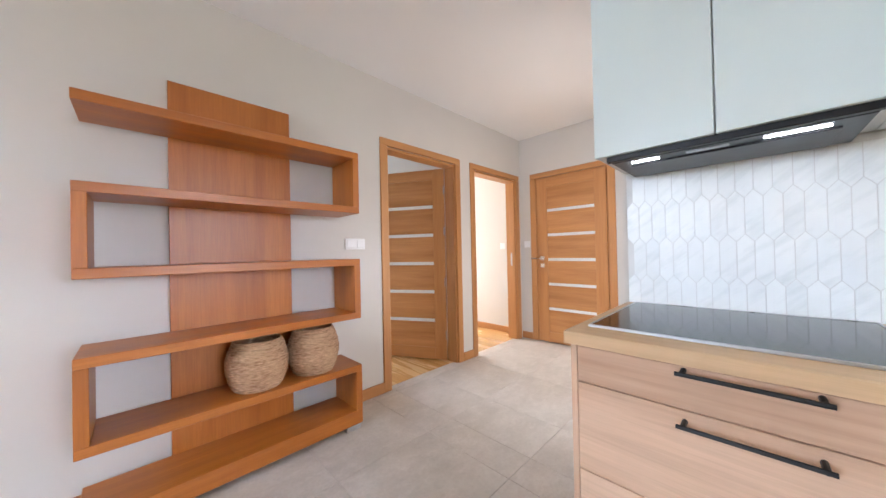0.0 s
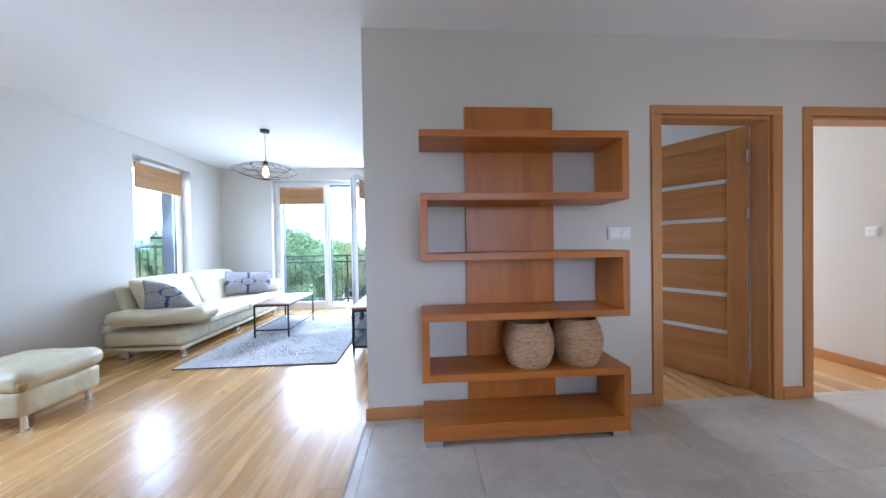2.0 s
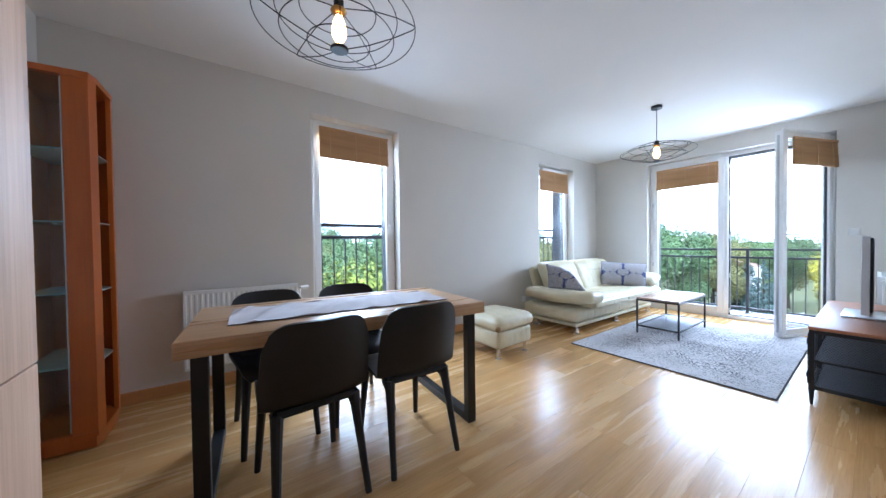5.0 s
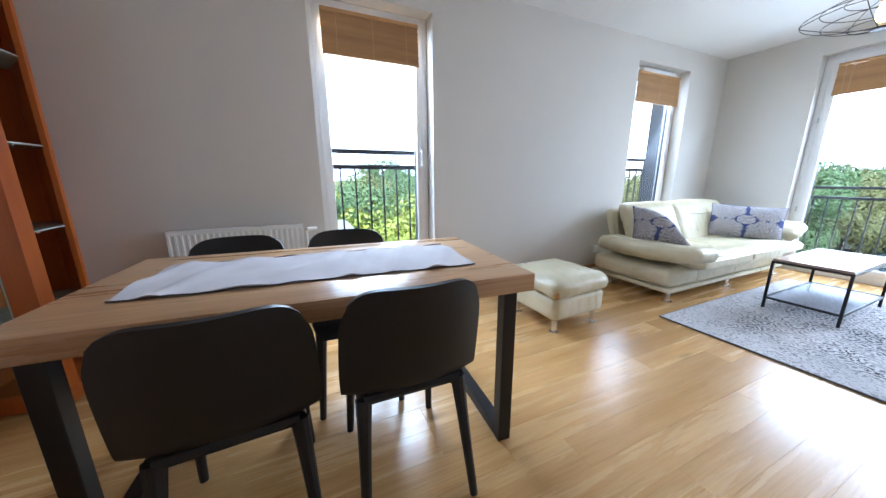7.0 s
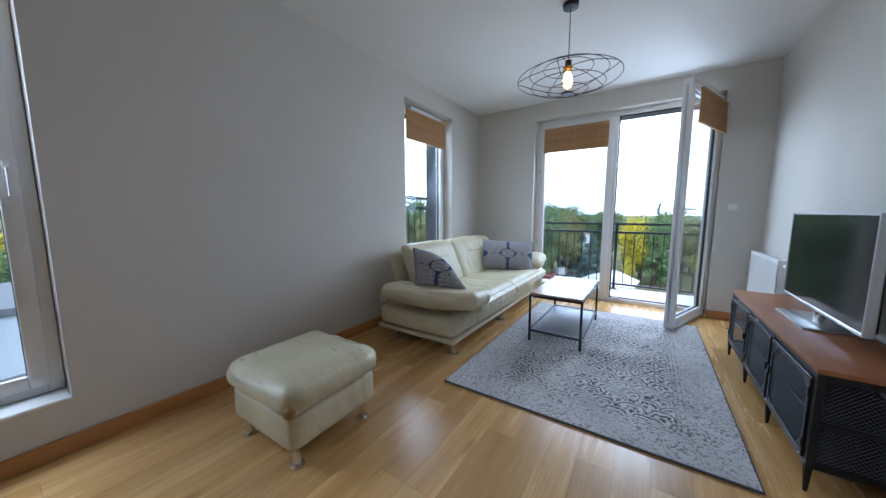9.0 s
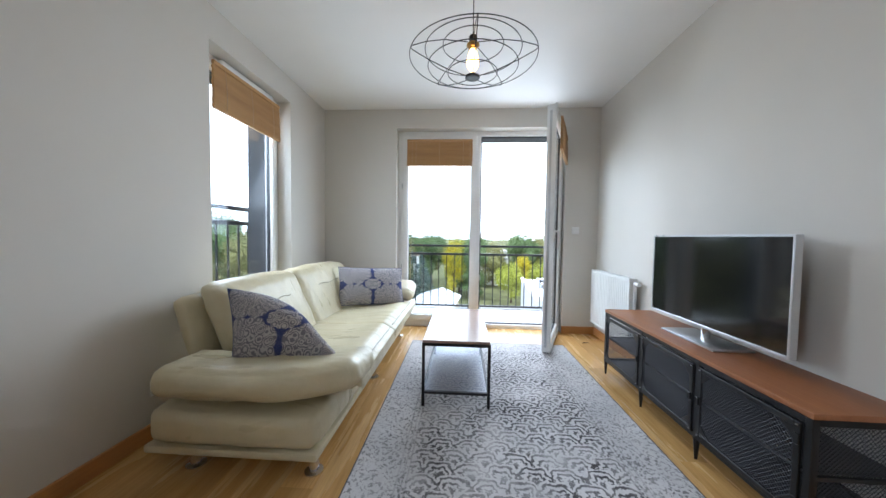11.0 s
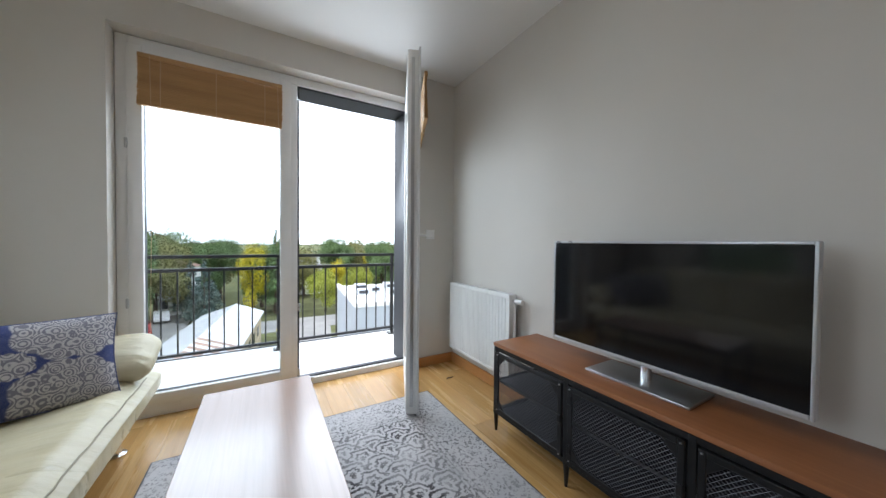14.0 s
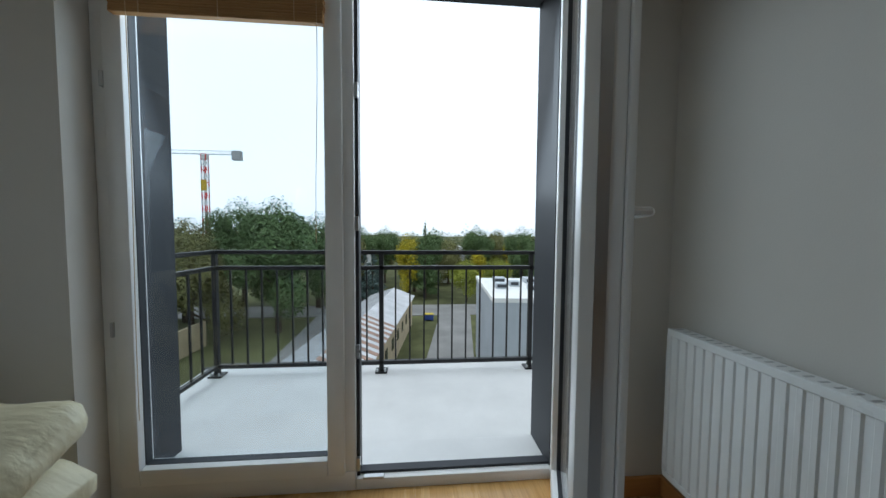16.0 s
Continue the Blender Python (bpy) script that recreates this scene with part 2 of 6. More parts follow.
# ---- modelling helpers ----
def box(bm, lo, hi, bevel=0.0, seg=1):
    x0, y0, z0 = lo
    x1, y1, z1 = hi
    t = bmesh.new() if bevel else bm
    v = [t.verts.new(p) for p in ((x0, y0, z0), (x1, y0, z0), (x1, y1, z0), (x0, y1, z0), (x0, y0, z1), (x1, y0, z1), (x1, y1, z1), (x0, y1, z1))]
    for q in ((3, 2, 1, 0), (4, 5, 6, 7), (0, 1, 5, 4), (1, 2, 6, 5), (2, 3, 7, 6), (3, 0, 4, 7)):
        t.faces.new([v[i] for i in q])
    if bevel:
        bmesh.ops.bevel(t, geom=t.edges[:], offset=bevel, segments=seg, profile=0.5, affect="EDGES")
        join(bm, t)
    return bm


def join(bm, other, m=None):
    me = bpy.data.meshes.new("temporary")
    other.to_mesh(me)
    if m is not None:
        me.transform(m)
    bm.from_mesh(me)
    bpy.data.meshes.remove(me)
    other.free()


def one_box(lo, hi, bevel=0.0, seg=1):
    return box(bmesh.new(), lo, hi, bevel, seg)


def tube(bm, pts, radius, sides=8, closed=False, end_radius=None):
    """A round bar swept along points."""
    pts = [Vector(p) for p in pts]
    n = len(pts)
    rings, side = [], None
    for i, p in enumerate(pts):
        a = pts[(i - 1) % n] if (closed or i) else p
        b = pts[(i + 1) % n] if (closed or i < n - 1) else p
        d = (b - a).normalized()
        if side is None:
            side = d.cross(Vector((0, 0, 1)) if abs(d.z) < 0.9 else Vector((1, 0, 0))).normalized()
        side = (side - d * side.dot(d)).normalized()
        up = d.cross(side)
        r = radius if end_radius is None else radius + (end_radius - radius) * i / (n - 1)
        rings.append([bm.verts.new(p + r * (math.cos(2 * math.pi * k / sides) * side + math.sin(2 * math.pi * k / sides) * up)) for k in range(sides)])
    for i in range(n if closed else n - 1):
        a, b = rings[i], rings[(i + 1) % n]
        for k in range(sides):
            bm.faces.new((a[k], b[k], b[(k + 1) % sides], a[(k + 1) % sides]))
    if not closed:
        bm.faces.new(rings[0])
        bm.faces.new(rings[-1][::-1])
    return bm


def lathe(bm, profile, sides=24, centre=(0, 0, 0), caps=True):
    """A turned body from (radius, height) pairs."""
    c = Vector(centre)
    rings = [[bm.verts.new(c + Vector((r * math.cos(2 * math.pi * k / sides), r * math.sin(2 * math.pi * k / sides), z))) for k in range(sides)] for r, z in profile]
    for a, b in zip(rings, rings[1:]):
        for k in range(sides):
            bm.faces.new((a[k], a[(k + 1) % sides], b[(k + 1) % sides], b[k]))
    if caps:
        bm.faces.new(rings[0][::-1])
        bm.faces.new(rings[-1])
    return bm


def prism(bm, outline, z0, z1):
    lo = [bm.verts.new((x, y, z0)) for x, y in outline]
    hi = [bm.verts.new((x, y, z1)) for x, y in outline]
    n = len(outline)
    bm.faces.new(lo[::-1])
    bm.faces.new(hi)
    for i in range(n):
        bm.faces.new((lo[i], lo[(i + 1) % n], hi[(i + 1) % n], hi[i]))
    return bm


def mesh_of(name, bm, material, smooth=True, angle=35):
    bmesh.ops.recalc_face_normals(bm, faces=bm.faces[:])
    me = bpy.data.meshes.new(name)
    bm.to_mesh(me)
    bm.free()
    me.materials.append(material)
    if smooth:
        me.polygons.foreach_set("use_smooth", [True] * len(me.polygons))
        me.set_sharp_from_angle(angle=radians(angle))
    return me


def part(name, bm, material, parent, label="", smooth=True, angle=35):
    ob = new(name, mesh_of(name, bm, material, smooth, angle))
    ob.parent = parent
    return tagged(ob, label) if label else ob


def thing(name, m, label, category, group="", kind=""):
    ob = new(name)
    ob.empty_display_size = 0.1
    ob.matrix_basis = m
    return tagged(ob, label, category, group, kind)


def solid(name, bm, material, label, category, kind="structure", smooth=False):
    return tagged(new(name, mesh_of(name, bm, material, smooth)), label, category, "", kind)


# ---- the plan ----
XW, XE, YN, YS, H, XD = -3.22, -0.045, 6.16, 2.465, 2.57, 4.08
YB, XK, YK = -0.50, 2.01, -2.6   # wall behind the dining corner, kitchen splash wall, far kitchen wall
T = 0.12
TO = 0.40                        # outer walls


def wall_x(name, x0, x1, ya, yb, holes=(), z0=0.0, z1=H, label="warm grey painted plaster wall"):
    """A wall along y between x0 and x1, with holes (y0, y1, z0, z1)."""
    bm, y = bmesh.new(), ya
    for a, b, lo, hi in sorted(holes):
        if a > y:
            box(bm, (x0, y, z0), (x1, a, z1))
        if lo > z0:
            box(bm, (x0, a, z0), (x1, b, lo))
        if hi < z1:
            box(bm, (x0, a, hi), (x1, b, z1))
        y = b
    if yb > y:
        box(bm, (x0, y, z0), (x1, yb, z1))
    return solid(name, bm, WALL, label, "wall")


def wall_y(name, y0, y1, xa, xb, holes=(), z0=0.0, z1=H, label="warm grey painted plaster wall"):
    bm, x = bmesh.new(), xa
    for a, b, lo, hi in sorted(holes):
        if a > x:
            box(bm, (x, y0, z0), (a, y1, z1))
        if lo > z0:
            box(bm, (a, y0, z0), (b, y1, lo))
        if hi < z1:
            box(bm, (a, y0, hi), (b, y1, z1))
        x = b
    if xb > x:
        box(bm, (x, y0, z0), (xb, y1, z1))
    return solid(name, bm, WALL, label, "wall")


W1 = (1.115, 2.03, 0.262, 2.345)     # dining window opening: y0, y1, z0, z1
W2 = (4.475, 5.425, 0.262, 2.345)       # living window opening
BAL = (-2.36, -0.42, 0.03, 2.352)    # balcony opening: x0, x1, z0, z1
D1 = (1.985, 2.83, 0.0, 2.03)        # door openings
D2 = (3.125, 3.965, 0.0, 2.03)
D3 = (1.395, 2.25, 0.0, 2.03)

wall_x("wall_west", XW - TO, XW, YB - T, YN + TO, [W1, W2])
wall_y("wall_north", YN, YN + TO, XW, XE + 0.0, [(BAL[0], BAL[1], 0.0, BAL[3])])
wall_x("wall_television", XE, XE + T, YS, YN + TO)
wall_y("wall_hall", YS, YS + T, XE + T, XD + T, [D1, D2])
wall_x("wall_entrance", XD, XD + T, -0.42, YS, [D3])
wall_x("wall_kitchen", XK, XK + T, YK, 0.72)
# unseen walls: the doorway is assumed for the hall fill, the second closes it off
wall_y("wall_hall_south", 0.60, 0.72, XK + T, XD, [(2.45, 3.35, 0.0, 2.03)])
wall_y("wall_behind_side_fill", -0.42, -0.30, XK + T, XD)
# the opening in this wall is invented, to let extra light into the kitchen
wall_y("wall_kitchen_south", YK - T, YK, -0.67, XK + T, [(0.5, 1.9, 0.95, 2.1)])
wall_y("wall_dining_south", YB - T, YB, XW, -0.67)
wall_x("wall_kitchen_west", -0.67 - T, -0.67, YK - T, YB - T)
# rooms behind the doors; their window openings are assumed, out of view
wall_y("wall_bedroom_north", YN, YN + TO, XE + T, 2.96, [(0.8, 2.2, 0.9, 2.2)])
wall_x("wall_bedroom_east", 2.96, 3.06, YS + T, YN + TO)
wall_y("wall_small_room_north", 5.5, 5.62, 3.06, XD + 0.06, [(3.1, 3.9, 0.9, 2.2)])
wall_x("wall_small_room_east", XD + 0.06, XD + 0.16, YS + T, 5.62)

bm = bmesh.new()
box(bm, (XW - TO, YK - T, H), (XD + 0.3, YN + TO, H + 0.2))
solid("ceiling", bm, CEIL, "flat white painted ceiling", "ceiling")
bm = bmesh.new()
box(bm, (XW - TO, YK - T, -0.25), (XD + 0.3, YN + TO, -0.012))
floor = solid("floor", bm, GROUT, "floor base under oak boards and stone tiles", "floor")

# ---- doors, windows, trim ----
def door_frame(name, axis, plane, side, a, b, depth, label):
    """Oak lining and architraves round an opening a..b of a wall that begins at plane; side: the way out of the wall to the hall."""
    e = thing(name, Matrix.Identity(4), label, "door", kind="structure")
    w, top = 0.066, 2.03

    def slab(u0, u1, v0, v1, z0, z1, bev=0.004):
        lo, hi = (min(v0, v1), max(v0, v1)), (u0, u1)
        if axis == "x":
            return one_box((hi[0], lo[0], z0), (hi[1], lo[1], z1), bev)
        return one_box((lo[0], hi[0], z0), (lo[1], hi[1], z1), bev)

    out = plane + side * 0.014
    inn = plane - side * 0.012
    far = plane - side * depth
    mat_h = OAK_TRIM_X if axis == "x" else OAK_TRIM_Y
    part("architrave", slab(a - w, a + 0.006, out, inn, 0, top), OAK_TRIM_Z, e)
    part("architrave", slab(b - 0.006, b + w, out, inn, 0, top), OAK_TRIM_Z, e)
    part("architrave_head", slab(a - w, b + w, out, inn, top, top + 0.062), mat_h, e)
    part("lining", slab(a - 0.001, a + 0.022, inn + side * 0.002, far, 0, top - 0.022, 0.002), OAK_TRIM_Z, e)
    part("lining", slab(b - 0.022, b + 0.001, inn + side * 0.002, far, 0, top - 0.022, 0.002), OAK_TRIM_Z, e)
    part("lining_head", slab(a, b, inn + side * 0.002, far, top - 0.022, top + 0.001, 0.002), mat_h, e)
    return e


def lever(parent, x, z, side, lab="chrome lever handle"):
    """Lever handle with two square roses on the face y = side * 0.02 of a leaf; the lever points to -x."""
    b = bmesh.new()
    y = side * 0.02
    box(b, (x - 0.026, min(y, y + side * 0.009), z - 0.026), (x + 0.026, max(y, y + side * 0.009), z + 0.026), 0.003)
    tube(b, [(x, y + side * 0.005, z), (x, y + side * 0.048, z), (x + 0.02, y + side * 0.052, z), (x + 0.125, y + side * 0.052, z)], 0.0085, 8)
    h = part("handle", b, CHROME, parent, lab)
    b = bmesh.new()
    box(b, (x - 0.026, min(y, y + side * 0.009), z - 0.115), (x + 0.026, max(y, y + side * 0.009), z - 0.063), 0.003)
    lathe(b, [(0.006, 0), (0.006, 0.006)], 10, (x, y + side * 0.006, z - 0.09))
    part("lock_rose", b, CHROME, parent, "chrome lock rose")
    return h


def door_leaf(name, m, w, label, handle_x):
    """A leaf in its own plane: x along the width from the hinge edge, y its thickness; stiles, six boards and five glass strips."""
    e = thing(name, m, label, "door")
    h, s, t = 2.01, 0.125, 0.02
    part("stile", one_box((0, -t, 0.008), (s, t, h), 0.003), OAK_TRIM_Z, e)
    part("stile", one_box((w - s, -t, 0.008), (w, t, h), 0.003), OAK_TRIM_Z, e)
    part("top_rail", one_box((s, -t, h - 0.11), (w - s, t, h), 0.002), OAK_TRIM_X, e)
    part("bottom_rail", one_box((s, -t, 0.008), (w - s, t, 0.13), 0.002), OAK_TRIM_X, e)
    z0, z1, g = 0.13, h - 0.11, 0.034
    n = 6
    ph = (z1 - z0 - g * (n - 1)) / n
    for i in range(n):
        a = z0 + i * (ph + g)
        part("board", one_box((s, -t + 0.007, a), (w - s, t - 0.007, a + ph), 0.002), DOOR_BOARD, e)
        if i < n - 1:
            part("glass_strip", one_box((s, -0.006, a + ph), (w - s, 0.006, a + ph + g), 0.001), FROST, e, "narrow frosted glass strip")
    lever(e, handle_x, 1.03, 1)
    lever(e, handle_x, 1.03, -1)
    return e


def hinge(parent, x, y, z):
    b = bmesh.new()
    lathe(b, [(0.008, -0.045), (0.008, -0.004), (0.0065, -0.003), (0.0065, 0.003), (0.008, 0.004), (0.008, 0.045)], 10, (x, y, z))
    part("hinge", b, CHROME, parent, "chrome barrel hinge")


DOOR_BOARD = wood("oak_door_board", (0.36, 0.150, 0.042), (0.56, 0.270, 0.092), "x", 0.4, 11, 0.06)
FROST = plain("frosted_glass_strip", (0.72, 0.76, 0.78), 0.25, var=0.03, bump=0.02)

d1 = door_frame("door_1", "x", YS, -1, D1[0], D1[1], T + 0.014, "oak door lining and architrave of the bedroom opening")
for z in (0.27, 0.82, 1.35, 1.78):
    hinge(d1, D1[1] - 0.048, YS + T + 0.007, z)
door_frame("door_2", "x", YS, -1, D2[0], D2[1], T + 0.014, "oak door lining and architrave of an open doorway")
d2 = bpy.data.objects["door_2"]
part("strike_plate", one_box((D2[1] - 0.0245, YS + 0.05, 0.94), (D2[1] - 0.0215, YS + 0.075, 1.10), 0.001), STEEL, d2, "steel strike plate")
door_frame("door_3", "y", XD, -1, D3[0], D3[1], 0.10, "oak frame of the closed entrance door")
door_leaf("bedroom_door", pose(D1[1] - 0.022, YS + T + 0.022, 0, 0, 0, 180 - 61), 0.80, "open oak door with narrow frosted glass strips", 0.74)
door_leaf("entrance_door", pose(XD + 0.018, D3[0] + 0.024, 0, 0, 0, 90), D3[1] - D3[0] - 0.048, "closed oak door with narrow frosted glass strips", 0.75)
part("back_panel", one_box((XD + T + 0.005, D3[0] - 0.1, 0), (XD + T + 0.03, D3[1] + 0.1, 2.1)), WALL, bpy.data.objects["door_3"])


def skirting(name, pts, label="oak skirting board"):
    """Boards along a polyline with the room on its left hand."""
    e = thing(name, Matrix.Identity(4), label, "baseboard", kind="structure")
    for (x0, y0), (x1, y1) in pts:
        if abs(x1 - x0) > abs(y1 - y0):
            s = 1 if x1 > x0 else -1
            part("skirting_board", one_box((min(x0, x1), min(y0, y0 + s * 0.016), 0.001), (max(x0, x1), max(y0, y0 + s * 0.016), 0.085), 0.003), OAK_TRIM_X, e)
        else:
            s = 1 if y1 > y0 else -1
            part("skirting_board", one_box((min(x0, x0 - s * 0.016), min(y0, y1), 0.001), (max(x0, x0 - s * 0.016), max(y0, y1), 0.085), 0.003), OAK_TRIM_Y, e)


A = 0.067
skirting("baseboard_living", [((XW, YN), (XW, YB)), ((XW + 0.016, YB), (-1.29, YB)), ((XE, YS), (XE, YN)), ((XE - 0.016, YN), (BAL[1], YN)), ((BAL[0], YN), (XW + 0.016, YN))])
skirting("baseboard_hall", [((D1[0] - A, YS), (XE - 0.016, YS)), ((D2[0] - A, YS), (D1[1] + A, YS)), ((XD, D3[1] + A), (XD, YS)), ((XD, 0.73), (XD, D3[0] - A)), ((3.35, 0.72), (XD - 0.016, 0.72))])
skirting("baseboard_small_room", [((XD + 0.06, YS + T), (XD + 0.06, 5.5))])
skirting("baseboard_bedroom", [((XE + T, YN), (XE + T, YS + T)), ((2.96, YS + T), (2.96, YN)), ((2.95, YN), (XE + T + 0.02, YN))])

# joint between boards and tiles
part("threshold_strip", one_box((-0.062, YK, -0.004), (-0.050, YS, 0.0012)), GROUT, floor)


def switch_plate(name, m, gangs, label):
    """A wall plate in its own plane: x along the wall, -y into the room."""
    e = thing(name, m, label, "switch")
    w = 0.083 * gangs
    part("plate", one_box((-w / 2, -0.009, -0.0415), (w / 2, 0, 0.0415), 0.003, 2), WHITE, e)
    for i in range(gangs):
        c = -w / 2 + 0.0415 + 0.083 * i
        part("rocker", one_box((c - 0.028, -0.013, -0.028), (c + 0.028, -0.0085, 0.028), 0.002), WHITE, e)
    return e


switch_plate("light_switch", pose(1.683, YS, 1.21), 2, "white double light switch on the hall wall")
switch_plate("light_switch", pose(XD, 2.372, 1.21, 0, 0, -90), 1, "white light switch beside the entrance door")
switch_plate("light_switch", pose(XD + 0.06, 2.79, 1.2, 0, 0, -90), 1, "white light switch inside the small room")
switch_plate("light_switch", pose(-0.292, YN, 1.188), 1, "white light switch beside the balcony door")
switch_plate("wall_socket", pose(XW, 4.09, 0.27, 0, 0, 90), 1, "white wall socket behind the sofa")


def frame_of(e, lo, hi, along, wd, bev=0.006, mat=None, name="frame"):
    """Four mitre-like profiles round a rectangle; along: 'x' or 'y' is the window's width; lo, hi its corners in that plane with depth."""
    mat = mat or PVC
    x0, y0, z0 = lo
    x1, y1, z1 = hi
    if along == "x":
        cuts = [((x0, y0, z0), (x0 + wd, y1, z1)), ((x1 - wd, y0, z0), (x1, y1, z1)), ((x0 + wd, y0, z0), (x1 - wd, y1, z0 + wd)), ((x0 + wd, y0, z1 - wd), (x1 - wd, y1, z1))]
    else:
        cuts = [((x0, y0, z0), (x1, y0 + wd, z1)), ((x0, y1 - wd, z0), (x1, y1, z1)), ((x0, y0 + wd, z0), (x1, y1 - wd, z0 + wd)), ((x0, y0 + wd, z1 - wd), (x1, y1 - wd, z1))]
    for a, b in cuts:
        part(name, one_box(a, b, bev, 2), mat, e)


def pane(e, lo, hi):
    ob = part("pane", one_box(lo, hi), GLASS, e, smooth=False)
    ob.visible_shadow = False
    return ob


BAMBOO = wood("bamboo_slat", (0.34, 0.17, 0.06), (0.52, 0.30, 0.12), "x", 0.6, 14, bump=0.2)
CORD = plain("blind_cord", (0.55, 0.40, 0.25), 0.8)


def blind(m, w, drop, label, pull=None):
    """A drawn-up bamboo blind in its own plane: x along its width, -y towards the room, hanging from z = 0."""
    e = thing("bamboo_blind", m, label, "blind", "bamboo blinds")
    part("head_rail", one_box((-w / 2, -0.022, -0.028), (w / 2, 0.0, 0.0), 0.003), BAMBOO, e)
    rnd = random.Random(int(w * 1000))
    n = int(drop / 0.0105)
    for k in range(n):
        z = -0.03 - k * 0.0105
        d = 0.006 + 0.012 * (k / n) + rnd.uniform(-0.001, 0.001)
        s = rnd.uniform(-0.003, 0.003)
        part("slat", one_box((-w / 2 + s, -d - 0.008, z - 0.0095), (w / 2 + s, -d + (0.004 + 0.014 * k / n), z), 0.0015), BAMBOO, e)
    for x in (-w * 0.36, 0, w * 0.36):
        part("cord", tube(bmesh.new(), [(x, -0.016, -0.01), (x, -0.030, -drop * 0.6), (x, -0.030, -drop - 0.03)], 0.0016, 5), CORD, e)
    if pull:
        inset, hang = pull
        for x, h in ((-w / 2 + inset, hang), (w / 2 - inset * 0.5, hang * 0.62)):
            part("pull_cord", tube(bmesh.new(), [(x + 0.006 * math.sin(5 * k / 14), -0.030, -0.02 - h * k / 14) for k in range(15)], 0.0014, 5), CORD, e, "thin hanging blind cord")
    return e


def window_west(name, o, label, vent):
    """A tall tilting window in the west wall."""
    y0, y1, z0, z1 = o
    e = thing(name, Matrix.Identity(4), label, "window", kind="structure")
    xf = XW - 0.13
    part("reveal_sill", one_box((xf + 0.002, y0 + 0.001, z0 - 0.004), (XW + 0.012, y1 - 0.001, z0 + 0.012), 0.004), WHITE, e)
    frame_of(e, (xf - 0.07, y0 + 0.002, z0 + 0.012), (xf, y1 - 0.002, z1 - 0.002), "y", 0.052)
    frame_of(e, (xf - 0.055, y0 + 0.045, z0 + 0.055), (xf + 0.014, y1 - 0.045, z1 - 0.045), "y", 0.062, name="sash_profile")
    pane(e, (xf - 0.03, y0 + 0.10, z0 + 0.11), (xf - 0.022, y1 - 0.10, z1 - 0.10))
    frame_of(e, (xf - 0.045, y0 + 0.104, z0 + 0.114), (xf - 0.012, y1 - 0.104, z1 - 0.104), "y", 0.006, 0, ANTH, "gasket")
    h = bmesh.new()
    yh, zh = y1 - 0.075, (z0 + z1) / 2 + 0.02
    box(h, (xf + 0.014, yh - 0.014, zh - 0.035), (xf + 0.022, yh + 0.014, zh + 0.035), 0.003)
    tube(h, [(xf + 0.02, yh, zh), (xf + 0.055, yh, zh), (xf + 0.058, yh, zh - 0.12)], 0.008, 8)
    if not vent:
        part("handle", h, WHITE, e, "white window handle")
    # dark outer reveal, sill and guard rail
    xo = XW - TO
    for a, b in ((y0, y0 + 0.035), (y1 - 0.035, y1)):
        part("outer_lining", one_box((xo - 0.004, a, z0), (xf - 0.075, b, z1), 0.003), ANTH, e, "anthracite sheet lining")
    part("outer_lining", one_box((xo - 0.03, y0 + 0.035, z1 - 0.035), (xf - 0.075, y1 - 0.035, z1), 0.003), ANTH, e)
    part("outer_sill", one_box((xo - 0.06, y0 + 0.035, z0 - 0.01), (xf - 0.075, y1 - 0.035, z0 + 0.02), 0.003), ANTH, e)
    if vent:
        b = bmesh.new()
        box(b, (xf + 0.001, y0 + 0.20, z1 - 0.066), (xf + 0.058, y1 - 0.14, z1 - 0.014), 0.020, 4)
        part("trickle_vent", b, WHITE, e, "white trickle vent")
    g = thing("guard_rail", Matrix.Identity(4), "black steel guard rail outside the window", "railing", "guard rails at the windows")
    xr = xo - 0.075
    for zc, hh in ((1.333, 0.020), (1.197, 0.020), (0.235, 0.015)):
        part("rail", one_box((xr - 0.018, y0 - 0.10, zc - hh), (xr + 0.018, y1 + 0.10, zc + hh), 0.003), BLACK, g)
    n = 9
    for k in range(n):
        y = y0 - 0.06 + k * (y1 - y0 + 0.12) / (n - 1)
        part("baluster", one_box((xr - 0.007, y - 0.007, 0.25), (xr + 0.007, y + 0.007, 1.178)), BLACK, g)
    for y in (y0 - 0.09, y1 + 0.09):
        part("post", one_box((xr - 0.015, y - 0.015, 0.2), (xr + 0.015, y + 0.015, 1.345), 0.003), BLACK, g)
        part("bracket", one_box((xr, y - 0.02, 0.5), (xo + 0.002, y + 0.02, 0.54), 0.003), BLACK, g)
        part("bracket", one_box((xr, y - 0.02, 1.05), (xo + 0.002, y + 0.02, 1.09), 0.003), BLACK, g)
    return xf


xf = window_west("window_1", W1, "tall white window of the dining corner", False)
window_west("window_2", W2, "tall white window behind the sofa", True)
blind(pose(xf + 0.040, (W1[0] + W1[1]) / 2, W1[3] - 0.075, 0, 0, 90), W1[1] - W1[0] - 0.19, 0.275, "drawn-up brown bamboo blind in the dining window")
blind(pose(xf + 0.062, (W2[0] + W2[1]) / 2, W2[3] - 0.075, 0, 0, 90), W2[1] - W2[0] - 0.19, 0.30, "drawn-up brown bamboo blind in the sofa window")


